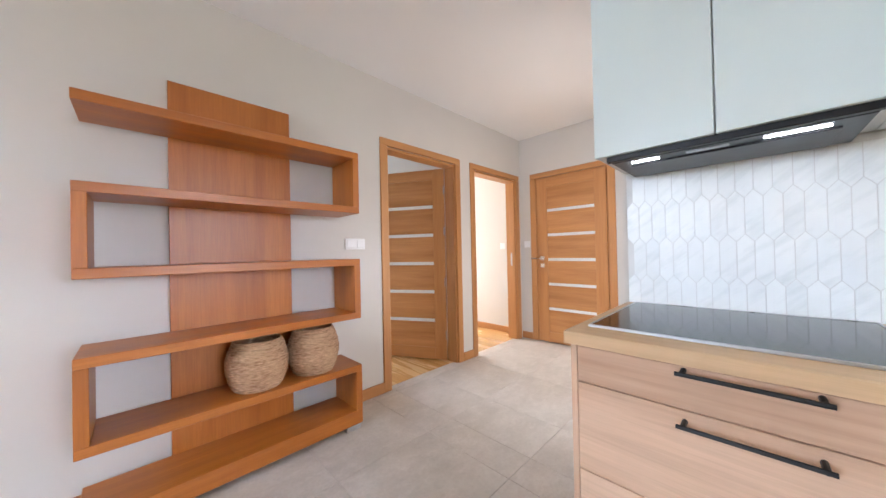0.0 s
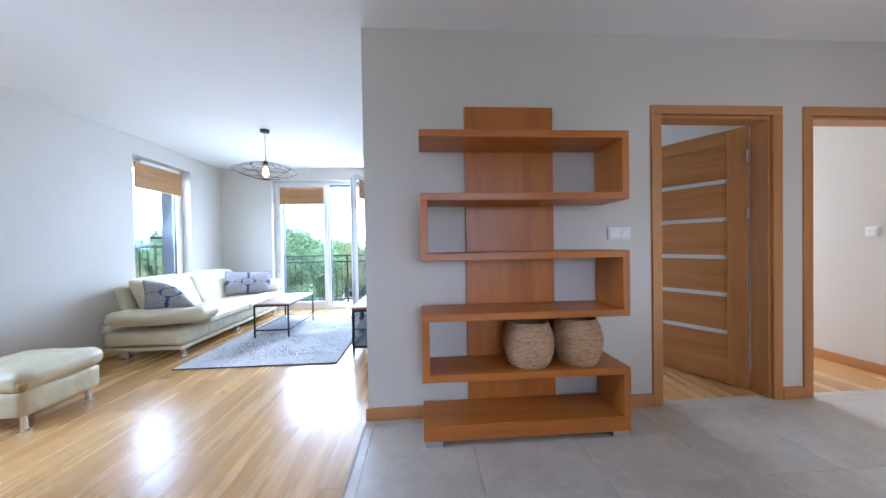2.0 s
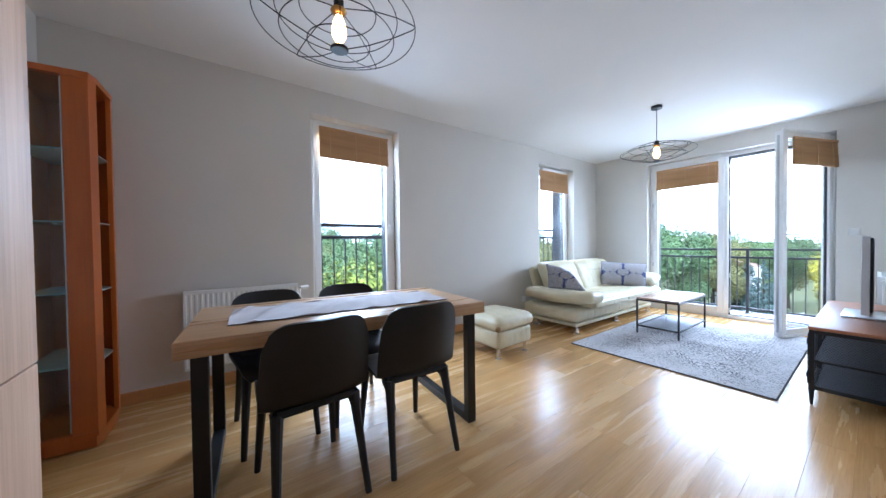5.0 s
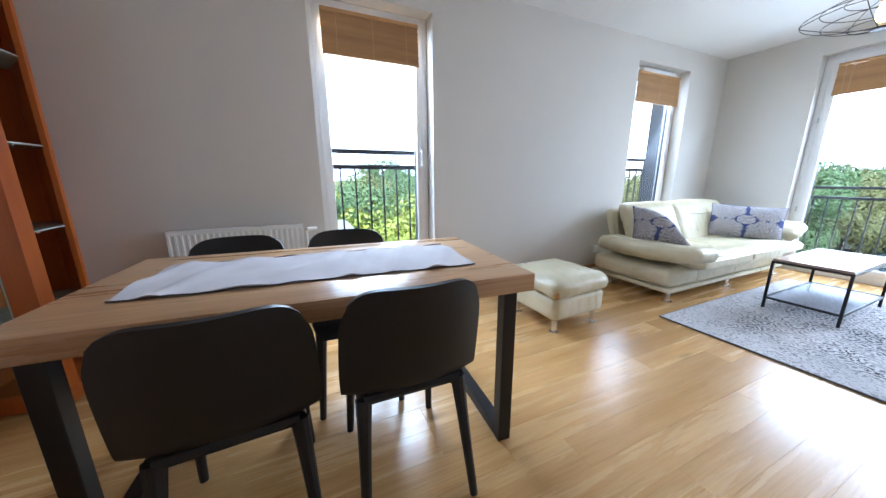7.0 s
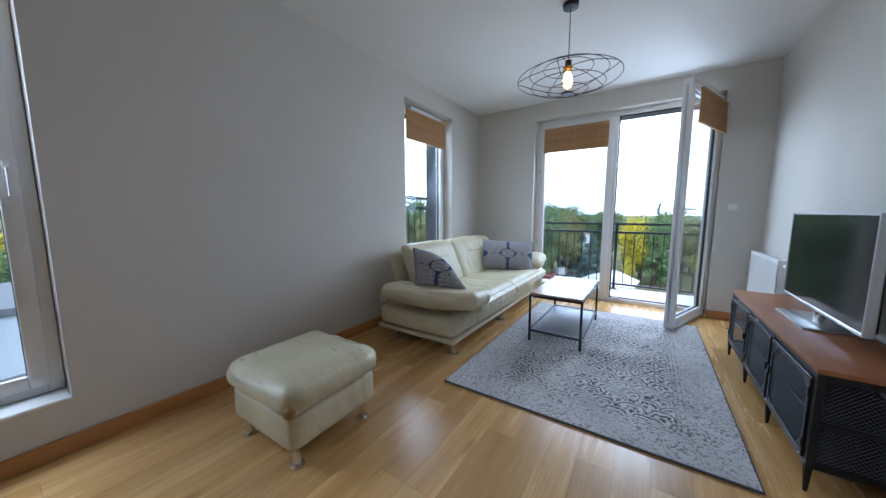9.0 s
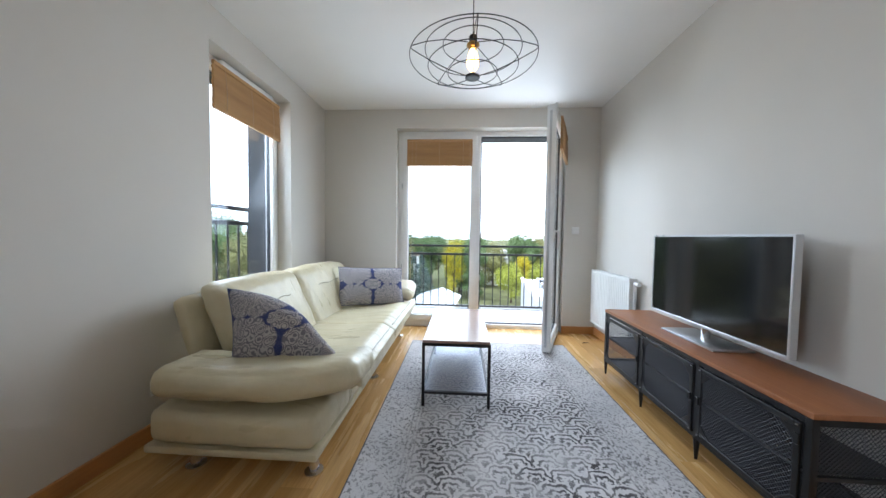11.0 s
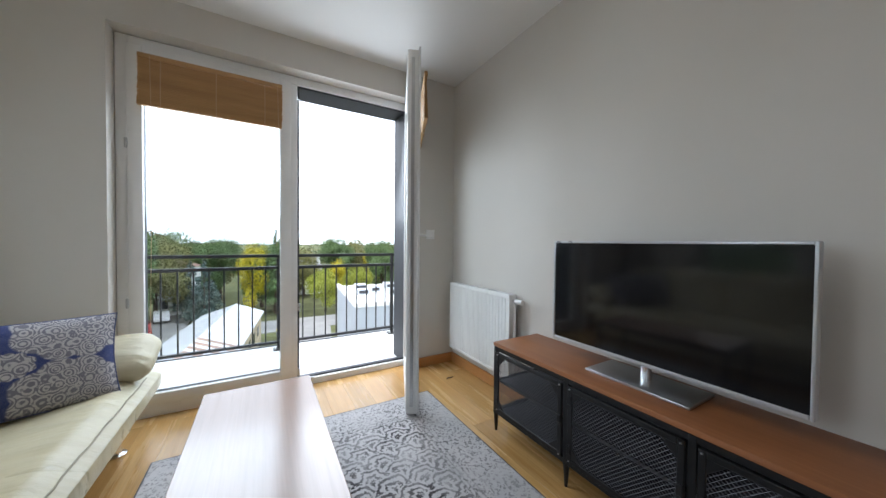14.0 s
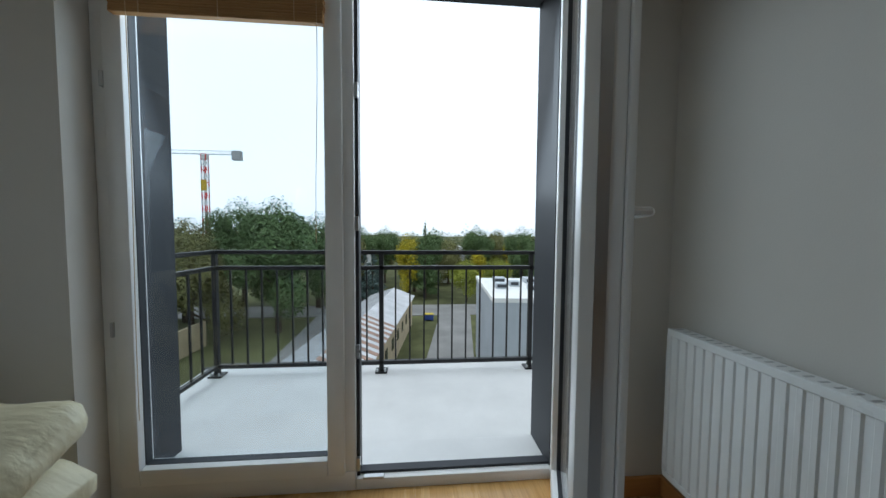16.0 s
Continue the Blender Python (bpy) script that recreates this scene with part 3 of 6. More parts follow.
def balcony_window():
    x0, x1, z0, z1 = BAL
    xm0, xm1 = -1.475, -1.37
    y0, y1 = YN + 0.11, YN + 0.19
    e = thing("window_3", Matrix.Identity(4), "white balcony window with a fixed pane and an open door", "window", kind="structure")
    part("frame", one_box((x0 + 0.002, y0, z0), (x0 + 0.06, y1, z1 - 0.002), 0.006, 2), PVC, e)
    part("frame", one_box((x1 - 0.06, y0, z0), (x1 - 0.002, y1, z1 - 0.002), 0.006, 2), PVC, e)
    part("frame_head", one_box((x0 + 0.06, y0, z1 - 0.06), (x1 - 0.06, y1, z1 - 0.002), 0.006, 2), PVC, e)
    part("frame_foot", one_box((x0 + 0.002, y0 - 0.001, -0.01), (xm1, y1, z0 + 0.055), 0.006, 2), PVC, e)
    part("threshold", one_box((xm1, y0, -0.01), (x1 - 0.06, y1, z0 + 0.018), 0.006, 2), PVC, e, "white door threshold")
    part("mullion", one_box((xm0 + 0.035, y0, z0 + 0.055), (xm1, y1, z1 - 0.06), 0.006, 2), PVC, e)
    frame_of(e, (x0 + 0.055, y0 - 0.014, z0 + 0.045), (xm0 + 0.06, y1 - 0.02, z1 - 0.055), "x", 0.072, name="fixed_profile")
    pane(e, (x0 + 0.112, y0 + 0.03, z0 + 0.10), (xm0 + 0.003, y0 + 0.038, z1 - 0.11))
    frame_of(e, (x0 + 0.122, y0 + 0.016, z0 + 0.112), (xm0 - 0.007, y0 + 0.05, z1 - 0.122), "x", 0.007, 0, ANTH, "gasket")
    for z in (0.73, 1.70):
        part("hinge_cover", one_box((x0 + 0.046, y0 - 0.022, z - 0.03), (x0 + 0.060, y0 - 0.002, z + 0.03), 0.003), STEEL, e, "small steel hinge")
    # door rebate: black seal and hinges in the open half
    for a, b in (((xm1, y0 + 0.02, z0 + 0.018), (xm1 + 0.014, y1 - 0.01, z1 - 0.06)), ((x1 - 0.074, y0 + 0.02, z0 + 0.018), (x1 - 0.06, y1 - 0.01, z1 - 0.06)), ((xm1 + 0.014, y0 + 0.02, z1 - 0.074), (x1 - 0.074, y1 - 0.01, z1 - 0.06)), ((xm1 + 0.014, y0 + 0.03, z0 + 0.018), (x1 - 0.074, y1 - 0.01, z0 + 0.030))):
        part("seal", one_box(a, b), ANTH, e, "dark rubber seal")
    for z in (0.05, 0.55, 1.1, 1.65, 2.1):
        part("strike", one_box((xm1 + 0.001, y0 + 0.003, z + z0), (xm1 + 0.017, y0 + 0.019, z + z0 + 0.06), 0.002), STEEL, e)
    part("strike", one_box((xm1 + 0.03, y0 - 0.004, z0 + 0.016), (xm1 + 0.12, y0 + 0.02, z0 + 0.026), 0.002), STEEL, e)
    # dark outer lining
    yo = YN + TO
    part("outer_lining", one_box((x0, y1 + 0.002, -0.1), (x0 + 0.05, yo + 0.03, z1), 0.003), ANTH, e, "anthracite sheet lining")
    part("outer_lining", one_box((x1 - 0.05, y1 + 0.002, -0.1), (x1, yo + 0.03, z1), 0.003), ANTH, e)
    part("outer_lining", one_box((x0 + 0.05, y1 + 0.002, z1 - 0.045), (x1 - 0.05, yo + 0.03, z1), 0.003), ANTH, e)
    part("outer_sill", one_box((x0 + 0.05, y1 + 0.002, -0.03), (x1 - 0.05, yo + 0.02, 0.002), 0.003), CONCRETE, e)
    # the open sash; its own x runs from the hinge to the free edge
    s = thing("balcony_door", look((0, 0, 0), (0, 0, -1)) @ Matrix.Identity(4), "open white glazed balcony door leaf", "door")
    s.matrix_basis = pose(x1 - 0.045, YN + 0.10, 0.022, 0, 0, math.degrees(math.atan2(5.49 - (YN + 0.10), -0.775 - (x1 - 0.045))))
    w, h = 0.86, 2.315 - 0.022
    frame_of(s, (0, -0.035, 0), (w, 0.035, h), "x", 0.085, name="sash_profile")
    frame_of(s, (-0.0, 0.035, -0.006), (w + 0.012, 0.047, h + 0.012), "x", 0.03, 0.002, name="sash_lip")
    pane(s, (0.08, -0.004, 0.08), (w - 0.08, 0.004, h - 0.08))
    frame_of(s, (0.083, -0.012, 0.083), (w - 0.083, 0.012, h - 0.083), "x", 0.007, 0, ANTH, "gasket")
    part("gear_strip", one_box((w - 0.001, -0.010, 0.05), (w + 0.004, 0.010, h - 0.05)), STEEL, s, "steel locking strip on the edge")
    hb = bmesh.new()
    box(hb, (w - 0.058, 0.035, 1.105), (w - 0.028, 0.046, 1.175), 0.003)
    tube(hb, [(w - 0.043, 0.04, 1.14), (w - 0.043, 0.085, 1.14), (w - 0.06, 0.09, 1.14), (w - 0.17, 0.09, 1.14)], 0.0085, 8)
    part("handle", hb, WHITE, s, "white lever handle")
    blind(s.matrix_basis @ pose(w / 2, 0.075, h - 0.085, 0, 0, 180), w - 0.15, 0.28, "drawn-up brown bamboo blind on the balcony door")
    blind(pose((x0 + 0.112 + xm0) / 2, y0 - 0.018, z1 - 0.105), xm0 - x0 - 0.11, 0.285, "drawn-up brown bamboo blind over the fixed pane", (0.06, 1.85))


balcony_window()

# ---- hall and kitchen ----
def bookshelf():
    e = thing("bookshelf", pose(0, 0, 0), "tall cherry wood shelf unit of staggered boards against the hall wall", "shelf")
    xa, xb, ya, yb, t = 0.318, 1.540, 2.143, YS - 0.028, 0.042
    part("back_panel", one_box((0.617, yb, 0.05), (1.211, YS - 0.002, 2.055), 0.002), CHERRY_Z, e, "upright cherry back panel")
    z = [(1.756, 1.798), (1.400, 1.442), (1.060, 1.102), (0.715, 0.757), (0.371, 0.413), (0.036, 0.125)]
    for i, (a, b) in enumerate(z):
        part("shelf", one_box((xa, ya, a), (xb, yb - 0.001, b), 0.0025), CHERRY_X, e)
        if i < 5:
            lo, hi = z[i + 1][1], a
            if i % 2 == 0:
                part("upright", one_box((xb - t, ya, lo), (xb, yb - 0.001, hi), 0.0015), CHERRY_Z, e)
            else:
                part("upright", one_box((xa, ya, lo), (xa + t, yb - 0.001, hi), 0.0015), CHERRY_Z, e)
    for x in (xa + 0.01, xb - 0.11):
        for y in (ya + 0.006, yb - 0.08):
            part("foot", one_box((x, y, 0), (x + 0.10, y + 0.07, 0.036), 0.002), STEEL, e, "brushed steel foot")


bookshelf()

m, nt, b = nodes_of("woven_seagrass")
w1 = noise_of(nt, 60, 3, (0.6, 0.6, 2.2))
w2 = noise_of(nt, 9, 3)
c = mixed(nt, ramp_of(nt, w1, 0.3, 0.7), (0.27, 0.14, 0.065), (0.60, 0.38, 0.22))
c = mixed(nt, ramp_of(nt, w2, 0.4, 0.7, 0, 0.4), c, (0.60, 0.42, 0.24))
nt.links.new(c, b.inputs["Base Color"])
b.inputs["Roughness"].default_value = 0.8
bump_of(nt, b, w1, 0.6, 0.006)
SEAGRASS = m


def basket(m, r, h, seed):
    e = thing("basket", m, "round woven seagrass basket standing on a shelf", "basket", "seagrass baskets")
    rnd = random.Random(seed)
    bm = bmesh.new()
    n = int(h / 0.0085)
    for k in range(n):
        u = (k + 0.5) / n
        rr = r * (0.70 + 0.32 * math.sin(math.pi * (0.10 + 0.78 * u))) * (1 - 0.06 * max(0, u - 0.6) / 0.4)
        ph, amp = rnd.uniform(0, 6.28), rnd.uniform(0.0008, 0.0025)
        pts = []
        for a in range(40):
            t = 2 * math.pi * a / 40
            q = rr + amp * math.sin(3 * t + ph) + 0.0012 * math.sin(20 * t + (k % 2) * math.pi)
            pts.append((q * math.cos(t), q * math.sin(t), 0.005 + h * u + 0.0015 * math.sin(2 * t + ph)))
        tube(bm, pts, 0.0062, 5, True)
    tagged(part("woven_wall", bm, SEAGRASS, e), kind="stuff")
    part("base", lathe(bmesh.new(), [(r * 0.80, 0.0), (r * 0.82, 0.008)], 32), SEAGRASS, e)
    part("lining", lathe(bmesh.new(), [(r * 0.76, 0.01), (r * 0.97, h * 0.5), (r * 0.76, h * 0.94)], 32, caps=False), SEAGRASS, e)


basket(pose(0.975, 2.292, 0.413), 0.148, 0.255, 1)
basket(pose(1.285, 2.290, 0.413), 0.143, 0.265, 2)

OAK_KITCHEN = wood("knotty_oak_front", (0.42, 0.24, 0.135), (0.78, 0.54, 0.375), "y", 0.5, 5, 0.05, knots=0.95, bump=0.08)
OAK_KITCHEN_Z = wood("knotty_oak_upright", (0.42, 0.24, 0.135), (0.78, 0.54, 0.375), "z", 0.5, 6, 0.05, knots=0.95, bump=0.08)
WORKTOP = wood("oak_worktop", (0.50, 0.31, 0.15), (0.66, 0.45, 0.25), "y", 0.42, 6, knots=0.2)
HOBGLASS = plain("black_hob_glass", (0.008, 0.009, 0.010), 0.08, var=0.1, bump=0, spec=0.3, rvar=0.01)
MINT = plain("pale_mint_lacquer", (0.66, 0.74, 0.72), 0.30, var=0.012, scale=2, bump=0.0, rvar=0.008)
GREYCARC = plain("white_board", (0.70, 0.70, 0.68), 0.5, var=0.03)
HOODMETAL = plain("dark_hood_metal", (0.05, 0.053, 0.058), 0.38, 0.3, var=0.1, bump=0.02)
LED = glow("hood_lamp", (1.0, 0.97, 0.92), 4.0)


def bar_handle(parent, y0, y1, x, z):
    b = bmesh.new()
    tube(b, [(x, y0, z), (x, y1, z)], 0.005, 8)
    for y in (y0 + 0.012, y1 - 0.012):
        tube(b, [(x, y, z), (x + 0.036, y, z)], 0.006, 8)
    part("handle", b, BLACK, parent, "black bar handle")


def drawer_unit(y0, y1):
    e = thing("base_cabinet", Matrix.Identity(4), "knotty oak kitchen base cabinet with three drawers", "cabinet", "kitchen base cabinets")
    xf = 1.384
    part("body", one_box((xf + 0.02, y0 + 0.001, 0.10), (XK - 0.012, y1 - 0.001, 0.868), 0.001), OAK_KITCHEN, e)
    part("plinth", one_box((xf + 0.06, y0, 0.001), (XK - 0.012, y1, 0.10)), ANTH, e)
    for a, b, hz in ((0.762, 0.862, 0.853), (0.516, 0.759, 0.735), (0.105, 0.513, 0.488)):
        d = part("drawer", one_box((xf, y0 + 0.0015, a), (xf + 0.0195, y1 - 0.0015, b), 0.0015), OAK_KITCHEN, e)
        bar_handle(d, (y0 + y1) / 2 - 0.135, (y0 + y1) / 2 + 0.093, xf - 0.036, hz)


drawer_unit(0.03, 0.68)
for y0, y1 in ((-0.60, 0.03), (-1.20, -0.60), (-1.80, -1.20)):
    drawer_unit(y0, y1)
part_end = thing("end_panel", Matrix.Identity(4), "knotty oak end panel of the kitchen row", "panel")
part("panel", one_box((1.386, 0.6805, 0.001), (XK - 0.012, 0.698, 0.868), 0.0015), OAK_KITCHEN_Z, part_end)
top = thing("worktop", Matrix.Identity(4), "oak kitchen worktop along the marble splash wall", "worktop")
part("slab", one_box((1.366, -1.8, 0.868), (XK - 0.010, 0.704, 0.905), 0.003, 2), WORKTOP, top)
part("front_edge", one_box((1.362, -1.8, 0.869), (1.3658, 0.704, 0.9035), 0.001), WORKTOP, top)
part("end_edge", one_box((1.362, 0.7042, 0.869), (XK - 0.012, 0.708, 0.9035), 0.001), WORKTOP, top)
hob = thing("hob", Matrix.Identity(4), "black glass induction hob set in the worktop", "hob")
part("glass_plate", one_box((1.455, 0.075, 0.9052), (1.965, 0.665, 0.911), 0.002), HOBGLASS, hob)
frame_e = [((1.449, 0.069), (1.455, 0.671)), ((1.965, 0.069), (1.971, 0.671)), ((1.455, 0.069), (1.965, 0.075)), ((1.455, 0.665), (1.965, 0.671))]
for (a0, a1), (b0, b1) in frame_e:
    part("edge_trim", one_box((a0, a1, 0.9052), (b0, b1, 0.9125), 0.001), STEEL, hob, "steel edge trim")


def wall_cabinet(y0, y1, doors, label):
    e = thing("wall_cabinet", Matrix.Identity(4), label, "cabinet", "kitchen wall cabinets")
    xf, z0, z1 = 1.648, 1.455, 2.37
    part("body", one_box((xf + 0.02, y0 + 0.0005, z0 + 0.006), (XK - 0.002, y1 - 0.0005, z1), 0.001), GREYCARC, e)
    w = (y1 - y0) / doors
    for i in range(doors):
        part("door", one_box((xf, y0 + i * w + 0.002, z0), (xf + 0.0185, y0 + (i + 1) * w - 0.002, z1), 0.002), MINT, e, "pale mint lacquered door")


wall_cabinet(0.062, 0.710, 2, "pale mint two-door wall cabinet over the hob")
wall_cabinet(-0.540, 0.060, 1, "pale mint wall cabinet beside the hood")
wall_cabinet(-1.142, -0.542, 1, "pale mint wall cabinet beside the hood")

hood = thing("cooker_hood", Matrix.Identity(4), "dark built-in cooker hood with two lit lamps", "cooker hood")
part("body", one_box((1.69, 0.105, 1.435), (1.985, 0.665, 1.4605), 0.003), HOODMETAL, hood)
part("front_lip", one_box((1.668, 0.095, 1.437), (1.69, 0.675, 1.4605), 0.002), BLACK, hood)
part("filter", one_box((1.755, 0.15, 1.429), (1.965, 0.62, 1.436), 0.002), HOODMETAL, hood, "dark metal grease filter")
for a, b in ((0.53, 0.61), (0.17, 0.29)):
    part("lamp", one_box((1.720, a, 1.4315), (1.7275, b, 1.4355), 0.001), LED, hood, "lit white lamp strip")
part("button_strip", one_box((1.71, 0.36, 1.4325), (1.735, 0.46, 1.4355), 0.001), STEEL, hood)

# picket-shaped marble tiles
splash = thing("splash_tiles", Matrix.Identity(4), "white marble picket mosaic splash wall with light joints", "tiles", kind="structure")
part("joint_bed", one_box((XK - 0.0071, -1.8, 0.905), (XK - 0.001, 0.70, 1.455)), GROUT_W, splash)


def picket_mesh(w, total, point, zlo, zhi):
    """A picket clipped between two heights; None when nothing is left."""
    pts = [(0, -total / 2), (w / 2, -total / 2 + point), (w / 2, total / 2 - point), (0, total / 2), (-w / 2, total / 2 - point), (-w / 2, -total / 2 + point)]
    for lim, s in ((zlo, 1), (zhi, -1)):
        out = []
        for (x0, z0), (x1, z1) in zip(pts, pts[1:] + pts[:1]):
            i0, i1 = s * (z0 - lim) >= 0, s * (z1 - lim) >= 0
            if i0:
                out.append((x0, z0))
            if i0 != i1:
                f = (lim - z0) / (z1 - z0)
                out.append((x0 + f * (x1 - x0), lim))
        pts = out
        if len(pts) < 3:
            return None
    b = bmesh.new()
    back = [b.verts.new((0.004, x, z)) for x, z in pts]
    cx, cz = sum(p[0] for p in pts) / len(pts), sum(p[1] for p in pts) / len(pts)
    mid = [b.verts.new((-0.0002, x, z)) for x, z in pts]
    fr = [b.verts.new((-0.0008, cx + (x - cx) * 0.965, cz + (z - cz) * 0.985)) for x, z in pts]
    for r0, r1 in ((back, mid), (mid, fr)):
        for i in range(len(pts)):
            j = (i + 1) % len(pts)
            b.faces.new((r0[i], r0[j], r1[j], r1[i]))
    b.faces.new(fr)
    return mesh_of("tile", b, MARBLE, False)


PW, PT, PP = 0.0435, 0.178, 0.026
pitch = PT - PP + 0.0015
cache = {}
for row in range(-1, 5):
    zc = 0.935 + row * pitch
    for k in range(0, 44):
        y = 0.700 - (k + (0.5 if row % 2 else 0.0)) * (PW + 0.0022) - PW / 2
        if y < -1.2:
            continue
        if row not in cache:
            cache[row] = picket_mesh(PW, PT, PP, 0.906 - zc, 1.4345 - zc)
        if cache[row]:
            o = new("tile", cache[row])
            o.parent, o.location = splash, (XK - 0.0075, y, zc)

# tall unit that ends the kitchen by the dining table
tall = thing("tall_cabinet", Matrix.Identity(4), "tall knotty oak kitchen cabinet with two doors", "cabinet")
part("body", one_box((-1.268, YB + 0.002, 0.10), (-0.672, 0.05, 2.37), 0.001), OAK_KITCHEN_Z, tall)
part("plinth", one_box((-1.26, YB + 0.01, 0.001), (-0.68, 0.0, 0.10)), ANTH, tall)
for a, b in ((0.105, 0.846), (0.850, 2.37)):
    d = part("door", one_box((-1.27, 0.0505, a), (-0.67, 0.07, b), 0.002), OAK_KITCHEN_Z, tall)
    hb = bmesh.new()
    zz = 0.80 if a < 0.5 else 0.93
    tube(hb, [(-1.0, 0.10, zz), (-0.75, 0.10, zz)], 0.0065, 8)
    for x in (-0.99, -0.76):
        tube(hb, [(x, 0.10, zz), (x, 0.069, zz)], 0.009, 8)
    part("handle", hb, BLACK, d, "black bar handle")

# ---- dining corner ----
TABLE_OAK = wood("oak_table_top", (0.37, 0.20, 0.09), (0.60, 0.385, 0.205), "y", 0.28, 9, knots=0.3, bump=0.16, fleck=0.5)
PLASTIC = plain("black_chair_plastic", (0.013, 0.0128, 0.0135), 0.46, var=0.15, scale=20, bump=0.06, bscale=300, spec=0.35)
LINEN = plain("pale_grey_linen", (0.53, 0.50, 0.505), 0.9, var=0.09, bump=0.4, bscale=500, spec=0.2)
LINEN_DARK = plain("dark_linen_hem", (0.10, 0.085, 0.08), 0.9, var=0.1, bump=0.3, bscale=400, spec=0.2)
TABLE_AT = pose(-1.998, 1.028, 0, 0, 0, -4.4)


def dining_table():
    e = thing("dining_table", TABLE_AT, "oak dining table with black steel loop legs", "table")
    part("tabletop", one_box((-0.39, -0.74, 0.682), (0.39, 0.74, 0.75), 0.003, 2), TABLE_OAK, e)
    for y in (-0.665, 0.665):
        w, d = 0.028, 0.025
        part("leg", one_box((-0.352, y - w, 0.0), (-0.352 + d * 2, y + w, 0.681), 0.002), BLACK, e, "black steel leg")
        part("leg", one_box((0.352 - d * 2, y - w, 0.0), (0.352, y + w, 0.681), 0.002), BLACK, e, "black steel leg")
        part("foot_bar", one_box((-0.352 + d * 2, y - w, 0.0), (0.352 - d * 2, y + w, 0.05), 0.002), BLACK, e)
        part("top_plate", one_box((-0.352 + d * 2, y - w, 0.662), (0.352 - d * 2, y + w, 0.681), 0.002), BLACK, e)


def sheet(nx, ny, place, thick):
    """A bent sheet with a thickness: place(u, v) for u, v in 0..1."""
    b = bmesh.new()
    g = [[Vector(place(i / nx, j / ny)) for j in range(ny + 1)] for i in range(nx + 1)]
    top, bot = [], []
    for i in range(nx + 1):
        top.append([]), bot.append([])
        for j in range(ny + 1):
            du = g[min(i + 1, nx)][j] - g[max(i - 1, 0)][j]
            dv = g[i][min(j + 1, ny)] - g[i][max(j - 1, 0)]
            n = du.cross(dv)
            n = n.normalized() if n.length > 1e-9 else Vector((0, 0, 1))
            top[-1].append(b.verts.new(g[i][j] + n * thick / 2))
            bot[-1].append(b.verts.new(g[i][j] - n * thick / 2))
    for i in range(nx):
        for j in range(ny):
            b.faces.new((top[i][j], top[i + 1][j], top[i + 1][j + 1], top[i][j + 1]))
            b.faces.new((bot[i][j], bot[i][j + 1], bot[i + 1][j + 1], bot[i + 1][j]))
    for i in range(nx):
        b.faces.new((top[i][0], bot[i][0], bot[i + 1][0], top[i + 1][0]))
        b.faces.new((top[i][ny], top[i + 1][ny], bot[i + 1][ny], bot[i][ny]))
    for j in range(ny):
        b.faces.new((top[0][j], top[0][j + 1], bot[0][j + 1], bot[0][j]))
        b.faces.new((top[nx][j], bot[nx][j], bot[nx][j + 1], top[nx][j + 1]))
    return b


def smooth_step(a, b, t):
    t = min(1, max(0, (t - a) / (b - a)))
    return t * t * (3 - 2 * t)


